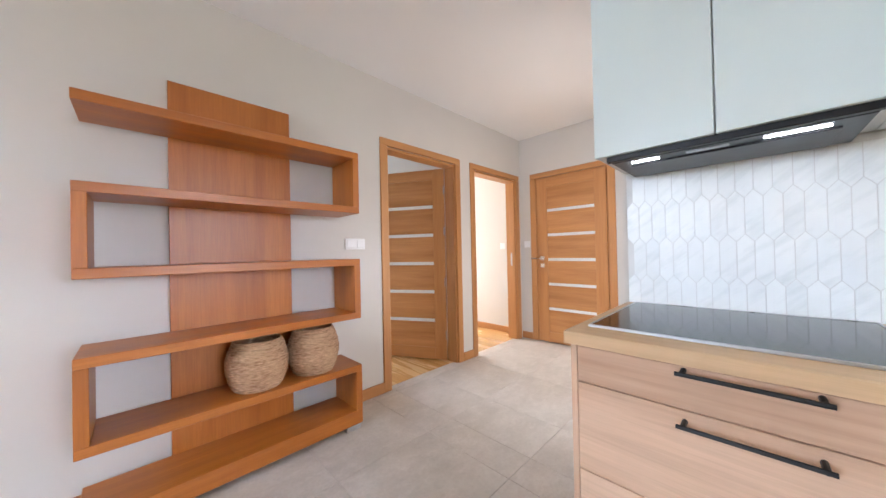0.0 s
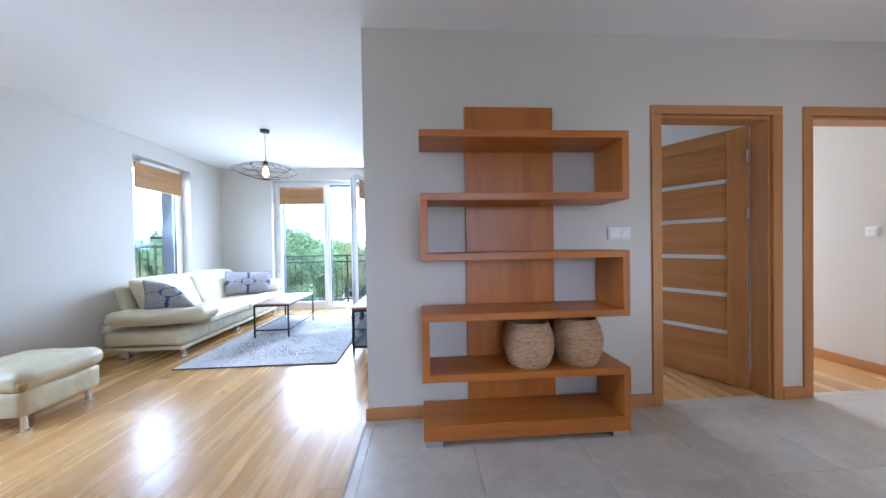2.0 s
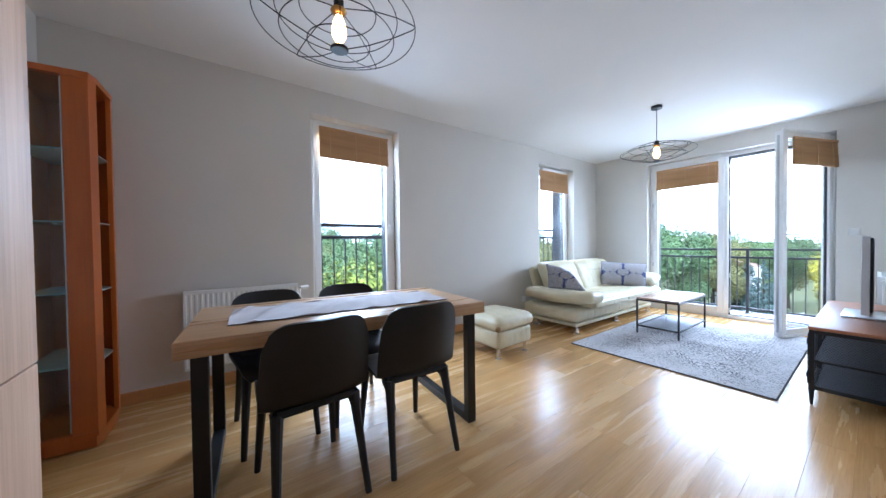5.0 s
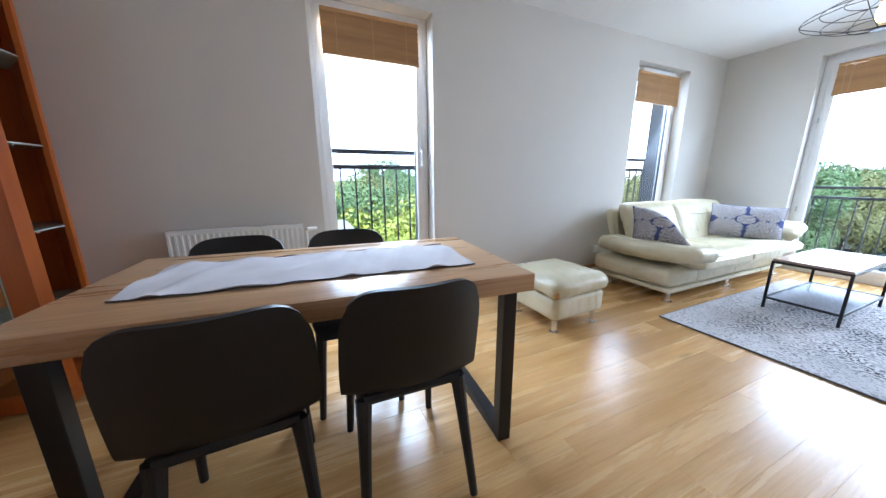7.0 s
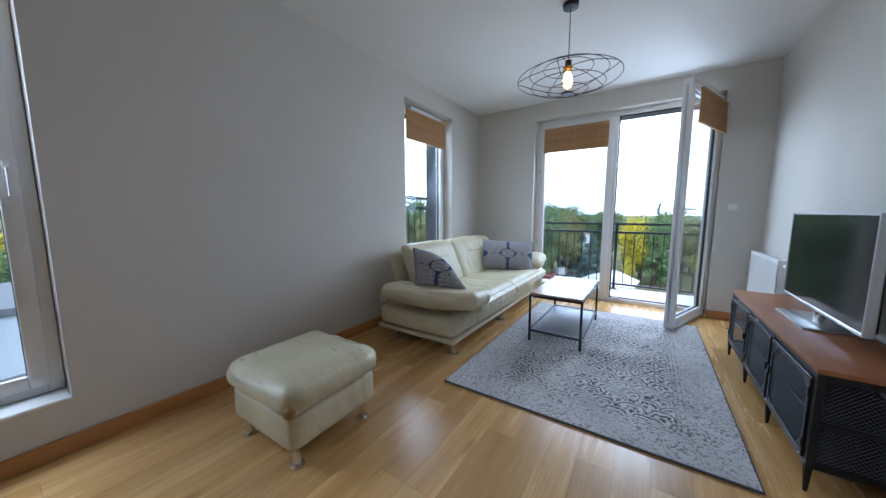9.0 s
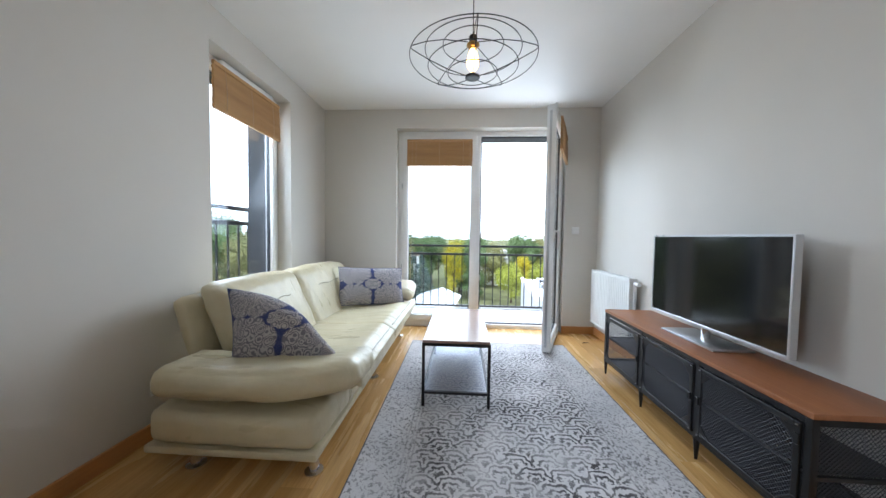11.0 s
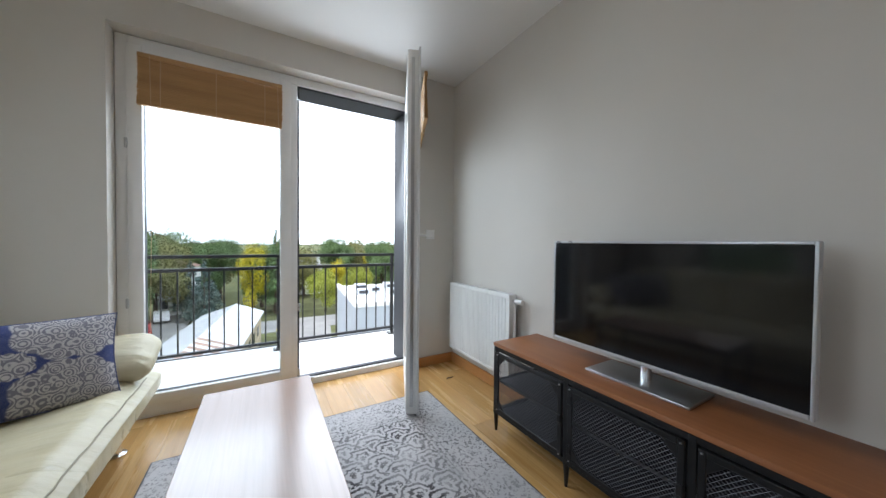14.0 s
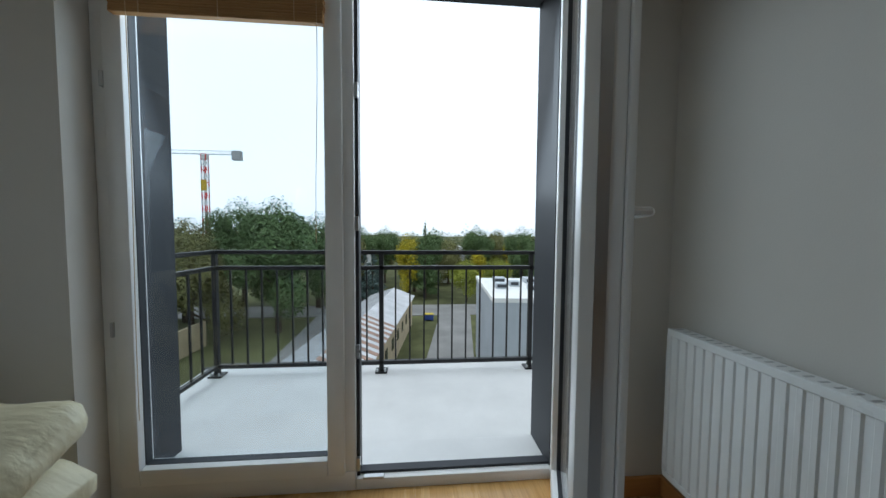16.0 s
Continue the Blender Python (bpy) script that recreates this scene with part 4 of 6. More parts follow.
def dining_chair(m):
    """The chair faces +x; its back stands at -x."""
    e = thing("dining_chair", m, "black moulded plastic dining chair with a rounded shell", "chair", "chairs round the dining table")

    spine = [(0.24, 0.405), (0.225, 0.432), (0.17, 0.446), (0.02, 0.436), (-0.10, 0.432), (-0.165, 0.446), (-0.205, 0.492), (-0.228, 0.59), (-0.252, 0.71), (-0.272, 0.812)]
    halves = [0.150, 0.178, 0.195, 0.208, 0.217, 0.222, 0.224, 0.222, 0.213, 0.190]

    def along(row, q):
        k = min(len(row) - 2, int(q))
        f = q - k
        a, b, c, d = (row[min(max(k + o, 0), len(row) - 1)] for o in (-1, 0, 1, 2))
        return 0.5 * (2 * b + (c - a) * f + (2 * a - 5 * b + 4 * c - d) * f * f + (3 * b - a - 3 * c + d) * f ** 3)

    def shell(q0, q1):
        def f(u, v):
            q, s = q0 + (q1 - q0) * v, 2 * u - 1
            up = smooth_step(4.0, 6.5, q)
            x = along([p[0] for p in spine], q) + 0.055 * up * s * s
            z = along([p[1] for p in spine], q) + 0.022 * (1 - up) * abs(s) ** 3 * smooth_step(0.5, 3, q)
            z -= 0.042 * smooth_step(7.8, 9.0, q) * abs(s) ** 6
            return x, s * along(halves, q), z
        return f

    part("seat", sheet(16, 16, shell(0, 5.4), 0.012), PLASTIC, e, angle=60)
    part("backrest", sheet(18, 16, shell(5.15, 9.0), 0.015), PLASTIC, e, angle=60)
    b = bmesh.new()
    ring = [(0.17, -0.160, 0.430), (0.17, 0.160, 0.430), (-0.165, 0.160, 0.432), (-0.165, -0.160, 0.432)]
    for p, q in zip(ring, ring[1:] + ring[:1]):
        tube(b, [p, q], 0.020, 8)
    part("seat_frame", b, PLASTIC, e)
    for sx, sy in ((1, 1), (1, -1), (-1, 1), (-1, -1)):
        x0, y0 = (0.165 if sx > 0 else -0.160), sy * 0.160
        x1, y1 = (0.215 if sx > 0 else -0.250), sy * 0.186
        b = bmesh.new()
        pts = [(x0 + (x1 - x0) * t ** 1.1, y0 + (y1 - y0) * t, 0.432 * (1 - t)) for t in (0, 0.12, 0.3, 0.6, 1.0)]
        tube(b, pts, 0.027, 10, end_radius=0.0145)
        tube(b, [(x0 * 0.62, y0, 0.412), (x0 * 0.9, y0 * 1.01, 0.385), (x0 + (x1 - x0) * 0.2, y0 + (y1 - y0) * 0.2, 0.32)], 0.02, 8, end_radius=0.014)
        part("leg", b, PLASTIC, e)
    return e


def runner():
    e = thing("table_runner", TABLE_AT @ pose(0, 0, 0.7505), "pale grey linen runner along the dining table", "table runner")

    def cloth(u, v):
        x = (u - 0.5) * 0.41 + 0.004 * math.sin(v * 9)
        y = (v - 0.5) * 1.16
        z = 0.0035 + 0.010 * abs(math.sin(v * 16 + 2.6 * u + math.sin(9 * v))) ** 7 + 0.0018 * math.sin(11 * u + 17 * v) + 0.0016 * math.sin(31 * v - 6 * u)
        return x, y, max(0.0025, z)

    part("cloth", sheet(24, 90, cloth, 0.003), LINEN, e, angle=80)
    for s in (-1, 1):
        part("hem", sheet(2, 60, lambda u, v, s=s: (s * 0.204 + (u - 0.5) * 0.006 + 0.004 * math.sin(v * 9), (v - 0.5) * 1.16, 0.0032 + 0.0035 * abs(math.sin(v * 21 + (1 + s))) ** 6), 0.004), LINEN_DARK, e, angle=80)


dining_table()
runner()
ch = dining_chair(pose(-1.705, 0.738, 0, 0, 0, 183))
for x, y, r in ((-1.705, 1.252, 178.5), (-2.26, 0.67, 2), (-2.25, 1.168, -4)):
    copy_thing(ch, pose(x, y, 0, 0, 0, r))

WIRE = plain("dark_wire", (0.03, 0.028, 0.026), 0.45, 0.7, var=0.2, bump=0.02)
BRASS = plain("dull_brass", (0.45, 0.28, 0.10), 0.35, 1.0, var=0.1, bump=0.02)
BULB = glow("warm_bulb", (1.0, 0.50, 0.13), 9.0)


def pendant(x, y, zb):
    e = thing("pendant_lamp", pose(x, y, zb), "round black wire cage pendant lamp with a lit bulb", "pendant lamp", "wire cage pendant lamps")
    R = 0.345
    for r, z in ((R, 0.0), (0.262, 0.042), (0.165, 0.07), (0.245, -0.045), (0.135, -0.078)):
        part("ring", tube(bmesh.new(), [(r * math.cos(k * math.pi / 36), r * math.sin(k * math.pi / 36), z) for k in range(72)], 0.0024, 6, True), WIRE, e)
    for k in range(5):
        a = 2 * math.pi * k / 5 + 0.31 * math.pi
        c, s = math.cos(a), math.sin(a)
        pts = [(0.03, 0.085), (0.165, 0.0725), (0.262, 0.0445), (R - 0.012, 0.012), (R + 0.002, 0.0), (R - 0.012, -0.012), (0.245, -0.0475), (0.135, -0.0805), (0.03, -0.098)]
        part("spoke", tube(bmesh.new(), [(q * c, q * s, z) for q, z in pts], 0.0024, 6), WIRE, e)
    part("bottom_disc", lathe(bmesh.new(), [(0.036, -0.106), (0.040, -0.103), (0.040, -0.095), (0.036, -0.092)], 24), WIRE, e)
    part("socket", lathe(bmesh.new(), [(0.010, 0.125), (0.022, 0.12), (0.022, 0.085), (0.027, 0.083), (0.027, 0.075), (0.018, 0.072), (0.018, 0.05)], 18), WIRE, e)
    part("collar", lathe(bmesh.new(), [(0.034, 0.078), (0.036, 0.072), (0.028, 0.06), (0.018, 0.055)], 20), BRASS, e, "dull brass collar")
    part("bulb", lathe(bmesh.new(), [(0.013, 0.055), (0.016, 0.045), (0.027, 0.015), (0.032, -0.015), (0.029, -0.042), (0.018, -0.060), (0.004, -0.067)], 20), BULB, e, "lit warm bulb")
    top = H - zb
    part("cord", tube(bmesh.new(), [(0, 0, 0.12), (0, 0, top - 0.02)], 0.003, 6), BLACK, e)
    part("canopy", lathe(bmesh.new(), [(0.012, top - 0.035), (0.05, top - 0.03), (0.052, top - 0.001)], 24), BLACK, e, "black ceiling canopy")


pendant(-1.575, 0.875, 2.10)
pendant(-1.541, 4.283, 2.075)


def radiator(m, w, z0, z1, valve_at, label):
    """A panel radiator in its own plane: x along the wall, -y into the room, the wall at y = 0."""
    e = thing("radiator", m, label, "radiator", "white panel radiators")
    d = 0.095
    b = bmesh.new()
    n = int(w / 0.034)
    prof = []
    for i in range(n):
        a = 0.012 + (w - 0.024) * i / n
        p = (w - 0.024) / n
        prof += [(a + p * 0.10, -d), (a + p * 0.22, -d + 0.005), (a + p * 0.62, -d + 0.005), (a + p * 0.74, -d)]
    prof = [(0, -d)] + prof + [(w, -d)]
    lo = [b.verts.new((x, y, z0 + 0.022)) for x, y in prof]
    hi = [b.verts.new((x, y, z1 - 0.028)) for x, y in prof]
    for i in range(len(prof) - 1):
        b.faces.new((lo[i], lo[i + 1], hi[i + 1], hi[i]))
    box(b, (0, -d, z0), (w, -d + 0.010, z0 + 0.022), 0.002)
    box(b, (0, -d, z1 - 0.028), (w, -d + 0.010, z1), 0.002)
    part("front_panel", b, RADWHITE, e, angle=25)
    part("back_panel", one_box((0.005, -0.040, z0), (w - 0.005, -0.032, z1 - 0.01), 0.002), RADWHITE, e)
    for x in (0, w - 0.003):
        part("side_cover", one_box((x, -d + 0.004, z0 + 0.01), (x + 0.003, -0.028, z1 - 0.004), 0.001), RADWHITE, e)
    part("top_grille", one_box((0.003, -d + 0.010, z1 - 0.008), (w - 0.003, -0.028, z1 - 0.003), 0.001), RADWHITE, e)
    for k in range(int(w / 0.03)):
        part("grille_slot", one_box((0.015 + 0.03 * k, -d + 0.024, z1 - 0.0032), (0.022 + 0.03 * k, -0.044, z1 - 0.0018)), STEEL, e)
    for x in (w * 0.2, w * 0.8):
        part("bracket", one_box((x - 0.015, -0.034, z0 + 0.1), (x + 0.015, 0.0, z1 - 0.1), 0.002), RADWHITE, e)
    v = bmesh.new()
    s = 1 if valve_at > 0 else -1
    x = w if s > 0 else 0
    tube(v, [(x, -0.06, z1 - 0.045), (x + s * 0.03, -0.06, z1 - 0.045)], 0.009, 8)
    part("valve_pipe", v, CHROME, e, "chrome valve")
    v = bmesh.new()
    tube(v, [(x + s * 0.028, -0.06, z1 - 0.045), (x + s * 0.045, -0.06, z1 - 0.045), (x + s * 0.085, -0.06, z1 - 0.045), (x + s * 0.092, -0.06, z1 - 0.045)], 0.017, 12)
    part("thermostat", v, WHITE, e, "white thermostat head")
    part("pipe", tube(bmesh.new(), [(x + s * 0.02, -0.06, z1 - 0.045), (x + s * 0.02, -0.06, z0 - 0.02), (x + s * 0.02, -0.03, z0 - 0.05), (x + s * 0.02, 0.0, z0 - 0.05)], 0.008, 8), WHITE, e)


RADWHITE = plain("radiator_enamel", (0.80, 0.81, 0.80), 0.3, var=0.02, bump=0.01)
radiator(pose(XW, 0.178, 0, 0, 0, 90), 0.785, 0.18, 0.775, 1, "white panel radiator under the dining window wall")
radiator(pose(XE, 6.055, 0, 0, 0, -90), 0.775, 0.175, 0.762, 1, "white panel radiator beside the balcony door")

CHERRY_DARK = wood("dark_cherry_upright", (0.35, 0.075, 0.010), (0.54, 0.145, 0.020), "z", 0.32, 6, fleck=0.15)
SHELFGLASS = glass("green_shelf_glass", (0.80, 0.90, 0.88))
GLASSEDGE = plain("green_glass", (0.50, 0.58, 0.58), 0.12, var=0.05, bump=0)


def display_cabinet():
    e = thing("display_cabinet", Matrix.Identity(4), "tall red cherry corner cabinet with glass shelves", "cabinet")
    out = [(-3.20, YB + 0.02), (-2.665, YB + 0.02), (-2.635, -0.152), (-2.70, -0.135), (-2.95, -0.125), (-3.20, -0.30)]
    part("plinth", prism(bmesh.new(), [(x + (0.012 if x < -3 else -0.012), y + (0.012 if y < -0.4 else -0.012)) for x, y in out], 0.012, 0.075), CHERRY_DARK, e)
    part("base_board", prism(bmesh.new(), out, 0.075, 0.10), CHERRY_DARK, e)
    part("top_board", prism(bmesh.new(), out, 2.03, 2.062), CHERRY_DARK, e)
    part("back_wall", one_box((-3.198, YB + 0.022, 0.10), (-2.67, YB + 0.038, 2.03)), CHERRY_DARK, e)
    part("back_wall", one_box((-3.198, YB + 0.038, 0.10), (-3.182, -0.302, 2.03)), CHERRY_DARK, e)
    part("corner_post", prism(bmesh.new(), [(-2.656, -0.255), (-2.637, -0.154), (-2.70, -0.137), (-2.712, -0.16), (-2.668, -0.172), (-2.684, -0.252)], 0.10, 2.03), CHERRY_DARK, e)
    part("side_post", prism(bmesh.new(), [(-2.925, -0.128), (-2.95, -0.127), (-3.198, -0.302), (-3.18, -0.318), (-2.945, -0.15), (-2.925, -0.15)], 0.10, 2.03), CHERRY_DARK, e)
    part("front_post", one_box((-2.70, YB + 0.038, 0.10), (-2.668, YB + 0.075, 2.03), 0.002), CHERRY_DARK, e)
    ins = [(-3.17, YB + 0.05), (-2.70, YB + 0.05), (-2.672, -0.20), (-2.72, -0.155), (-2.94, -0.148), (-3.17, -0.32)]
    for z in (0.46, 0.86, 1.25, 1.64):
        s = part("glass_shelf", prism(bmesh.new(), ins, z, z + 0.008), GLASSEDGE, e, "pale green glass shelf")
        edge = bmesh.new()
        tube(edge, [(x, y, z + 0.004) for x, y in ins], 0.0045, 6, True)
        part("edge", edge, GLASSEDGE, s)
        for x, y in ((-2.76, -0.158), (-2.69, -0.30)):
            part("shelf_pin", lathe(bmesh.new(), [(0.006, -0.008), (0.006, 0.0)], 8, (x, y, z)), CHROME, s)
    part("glass_door", one_box((-2.664, YB + 0.08, 0.11), (-2.659, -0.262, 2.02)), SHELFGLASS, e, "clear glass door")
    part("door_edge", one_box((-2.666, -0.262, 0.11), (-2.657, -0.258, 2.02)), GLASSEDGE, e)
    for x, y in ((-2.72, -0.19), (-3.15, -0.32), (-2.72, YB + 0.06), (-3.15, YB + 0.06)):
        part("foot", lathe(bmesh.new(), [(0.018, 0.0), (0.018, 0.013)], 12, (x, y, 0)), CHROME, e)


display_cabinet()

# ---- living room ----
def soft(lo, hi, r, puff=0.0, cuts=12, wrinkle=0.0, seed=0, freq=9.0, shape=None):
    """A padded block: rounded edges of radius r, faces bulged by puff, with folds."""
    b = bmesh.new()
    box(b, lo, hi)
    bmesh.ops.subdivide_edges(b, edges=b.edges[:], cuts=cuts, use_grid_fill=True)
    lo, hi = Vector(lo), Vector(hi)
    c, s = (lo + hi) / 2, (hi - lo) / 2
    for v in b.verts:
        p = v.co - c
        q = Vector([max(-s[i] + r, min(s[i] - r, p[i])) if s[i] > r else 0 for i in range(3)])
        d = p - q
        n = d.normalized() if d.length > 1e-6 else Vector((0, 0, 0))
        u = [p[i] / s[i] for i in range(3)]
        p = q + n * r if d.length > 1e-6 else p
        for i in range(3):
            j, k = (i + 1) % 3, (i + 2) % 3
            if abs(u[i]) > 0.99:
                p[i] += math.copysign(puff * (1 - u[j] ** 2) * (1 - u[k] ** 2), u[i])
        if wrinkle:
            w = noise.noise(Vector((p.x * freq, p.y * freq * 0.5, p.z * freq)) + Vector((seed * 7.1, seed * 3.3, 0)))
            w2 = noise.noise(Vector((p.x * freq * 2.7, p.y * freq * 2.7, p.z * freq * 2.7)) + Vector((0, seed * 5.1, 0)))
            p += (n if n.length else Vector((0, 0, 1))) * wrinkle * (w + 0.45 * w2)
        v.co = c + p
        if shape:
            v.co = shape(v.co)
    return b


def leather_mat():
    m, nt, b = nodes_of("cream_leather")
    big, fold, pore = noise_of(nt, 3.5, 5), noise_of(nt, 13, 4, (0.20, 1, 0.5), 0.5), noise_of(nt, 420, 2)
    c = mixed(nt, ramp_of(nt, big, 0.3, 0.7), (0.55, 0.490, 0.320), (0.67, 0.608, 0.430))
    c = mixed(nt, ramp_of(nt, fold, 0.5, 0.8, 0, 0.35), c, (0.45, 0.40, 0.27))
    c = mixed(nt, ramp_of(nt, noise_of(nt, 5.0, 6, rough=0.7), 0.66, 0.75, 0, 0.35), c, (0.40, 0.27, 0.11))
    nt.links.new(c, b.inputs["Base Color"])
    nt.links.new(ramp_of(nt, fold, 0.2, 0.8, 0.24, 0.38), b.inputs["Roughness"])
    ad = nt.nodes.new("ShaderNodeMath")
    ad.operation = "MULTIPLY_ADD"
    nt.links.new(pore, ad.inputs[0])
    ad.inputs[1].default_value = 0.05
    nt.links.new(fold, ad.inputs[2])
    bump_of(nt, b, ad.outputs[0], 0.55, 0.03)
    return m


LEATHER = leather_mat()
SEAM = plain("leather_seam", (0.40, 0.36, 0.24), 0.6, var=0.1)


def calc(nt):
    """A short way to write sums of node values."""
    def node(op, a, c=None, d=None):
        n = nt.nodes.new("ShaderNodeMath")
        n.operation = op
        for i, v in enumerate((a, c, d)):
            if v is None:
                continue
            if isinstance(v, (int, float)):
                n.inputs[i].default_value = v
            else:
                nt.links.new(v, n.inputs[i])
        return n.outputs[0]
    return node


def plane_of(nt):
    tc, sp = nt.nodes.new("ShaderNodeTexCoord"), nt.nodes.new("ShaderNodeSeparateXYZ")
    nt.links.new(tc.outputs["Object"], sp.inputs[0])
    return sp.outputs[0], sp.outputs[1]


def woven(nt, b, c, ground, rough=0.95):
    yarn = noise_of(nt, 330, 2)
    c = mixed(nt, ramp_of(nt, yarn, 0.35, 0.7, 0, 0.2), c, tuple(v * 0.6 for v in ground))
    nt.links.new(c, b.inputs["Base Color"])
    b.inputs["Roughness"].default_value = rough
    b.inputs["Specular IOR Level"].default_value = 0.15
    bump_of(nt, b, yarn, 0.5, 0.004)


def rug_cloth():
    """Faded damask: an ogee lattice with a palmette in each cell, flowers in the border, worn away towards the edges."""
    m, nt, b = nodes_of("faded_grey_rug")
    node = calc(nt)
    ground, dark = (0.66, 0.64, 0.64), (0.030, 0.026, 0.030)
    x, y = plane_of(nt)
    w1, w2 = noise_of(nt, 16, 3), noise_of(nt, 16, 3, stretch=(1.1, 0.9, 1.7))
    bend, fine = node("MULTIPLY_ADD", w1, 0.6, -0.3), noise_of(nt, 95, 5, rough=0.65)
    rough = node("MULTIPLY_ADD", fine, 1.6, -0.8)
    gy = node("MULTIPLY_ADD", y, 1 / 0.088, node("MULTIPLY_ADD", w2, 0.5, -0.25))
    row = node("MODULO", node("ABSOLUTE", node("FLOOR", gy)), 2.0)
    gx = node("ADD", node("MULTIPLY_ADD", x, 1 / 0.148, bend), node("MULTIPLY", row, 0.5))
    fx, fy = node("SUBTRACT", node("FRACT", gx), 0.5), node("FRACT", gy)
    far = node("SQRT", node("ADD", node("MULTIPLY", fx, fx), node("MULTIPLY", node("MULTIPLY", fy, fy), 0.30)))
    turn = node("ARCTAN2", fy, fx)
    scroll = node("SINE", node("MULTIPLY", turn, 9.0))
    arches = node("SINE", node("ADD", node("MULTIPLY", far, 30.0), node("MULTIPLY", scroll, 0.9)))
    mask = ramp_of(nt, node("ADD", arches, node("MULTIPLY", rough, 3.0)), 0.05, 0.40)
    u = node("MULTIPLY_ADD", x, 2 * math.pi / 0.13, node("MULTIPLY", w1, 7.0))
    v = node("MULTIPLY_ADD", y, 2 * math.pi / 0.15, node("MULTIPLY", w2, 7.0))
    inset = node("MINIMUM", node("SUBTRACT", 0.765, node("ABSOLUTE", x)), node("SUBTRACT", 1.10, node("ABSOLUTE", y)))
    wear = node("MULTIPLY", ramp_of(nt, noise_of(nt, 3.2, 6, rough=0.7), 0.38, 0.58, 0.35, 1.0), ramp_of(nt, inset, 0.02, 0.36, 0.68, 1.0))
    flower = node("MULTIPLY", node("SINE", node("MULTIPLY", u, 2.5)), node("SINE", node("MULTIPLY", v, 3.0)))
    fmask = ramp_of(nt, node("ADD", flower, node("MULTIPLY", rough, 3.0)), 0.15, 0.7)
    band = ramp_of(nt, inset, 0.255, 0.262)
    both = node("ADD", node("MULTIPLY", mask, band), node("MULTIPLY", fmask, node("SUBTRACT", 1.0, band)))
    c = mixed(nt, ramp_of(nt, noise_of(nt, 2.3, 5), 0.35, 0.7), ground, (0.46, 0.45, 0.455))
    c = mixed(nt, ramp_of(nt, noise_of(nt, 40, 4), 0.45, 0.75, 0.0, 0.35), c, (0.40, 0.39, 0.40))
    c = mixed(nt, node("MULTIPLY", both, wear), c, dark)
    for at in (0.215, 0.24, 0.26):
        line = ramp_of(nt, node("ADD", node("ABSOLUTE", node("SUBTRACT", inset, at)), node("MULTIPLY", rough, 0.004)), 0.002, 0.006, 1.0, 0.0)
        c = mixed(nt, node("MULTIPLY", node("MULTIPLY", line, wear), 0.42), c, dark)
    woven(nt, b, c, ground)
    return m


def cushion_cloth():
    """A small oval rosette in the middle and four large scalloped bouquets in the corners on navy."""
    m, nt, b = nodes_of("blue_grey_ornament_cloth")
    node = calc(nt)
    pale, grey, navy = (0.50, 0.475, 0.47), (0.19, 0.185, 0.22), (0.028, 0.045, 0.16)
    x, y = plane_of(nt)

    def length(a, c):
        return node("SQRT", node("ADD", node("MULTIPLY", a, a), node("MULTIPLY", c, c)))

    cx, cy = node("SUBTRACT", node("ABSOLUTE", x), 0.175), node("SUBTRACT", node("ABSOLUTE", y), 0.132)
    ang, mid = node("ARCTAN2", cy, cx), node("ARCTAN2", y, x)
    corner = node("SUBTRACT", node("MULTIPLY", length(cx, node("MULTIPLY", cy, 1.25)), 6.2), node("MULTIPLY", node("ABSOLUTE", node("SINE", node("MULTIPLY", ang, 4.0))), 0.13))
    middle = node("SUBTRACT", node("MULTIPLY", length(x, node("MULTIPLY", y, 1.5)), 13.0), node("MULTIPLY", node("ABSOLUTE", node("SINE", node("MULTIPLY", mid, 6.0))), 0.12))
    inside = node("MAXIMUM", ramp_of(nt, corner, 0.92, 0.97, 1.0, 0.0), ramp_of(nt, middle, 0.92, 0.97, 1.0, 0.0))
    vor = nt.nodes.new("ShaderNodeTexVoronoi")
    vor.inputs["Scale"].default_value = 25.0
    vor.inputs["Randomness"].default_value = 0.75
    tc = nt.nodes.new("ShaderNodeTexCoord")
    flat = nt.nodes.new("ShaderNodeMapping")
    flat.inputs["Scale"].default_value = (1, 1, 0.02)
    nt.links.new(tc.outputs["Object"], flat.inputs[0])
    nt.links.new(flat.outputs[0], vor.inputs["Vector"])
    thread = node("MULTIPLY_ADD", noise_of(nt, 110, 3), 2.0, -1.0)
    rings = node("SINE", node("ADD", node("MULTIPLY", vor.outputs["Distance"], 30.0), thread))
    spokes = node("SINE", node("ADD", node("MULTIPLY", ang, 26.0), node("MULTIPLY", corner, 6.0)))
    lace = ramp_of(nt, node("ADD", node("ADD", rings, node("MULTIPLY", spokes, 0.55)), thread), -0.35, 0.35)
    flowers = mixed(nt, lace, grey, pale)
    ground = mixed(nt, ramp_of(nt, noise_of(nt, 30, 3), 0.40, 0.75, 0.0, 0.25), navy, (0.16, 0.19, 0.32))
    c = mixed(nt, inside, ground, flowers)
    woven(nt, b, c, pale)
    return m


RUG, CUSHION = rug_cloth(), cushion_cloth()
RUGEDGE = plain("dark_rug_binding", (0.09, 0.085, 0.085), 0.95, var=0.15, bump=0.4, bscale=300)


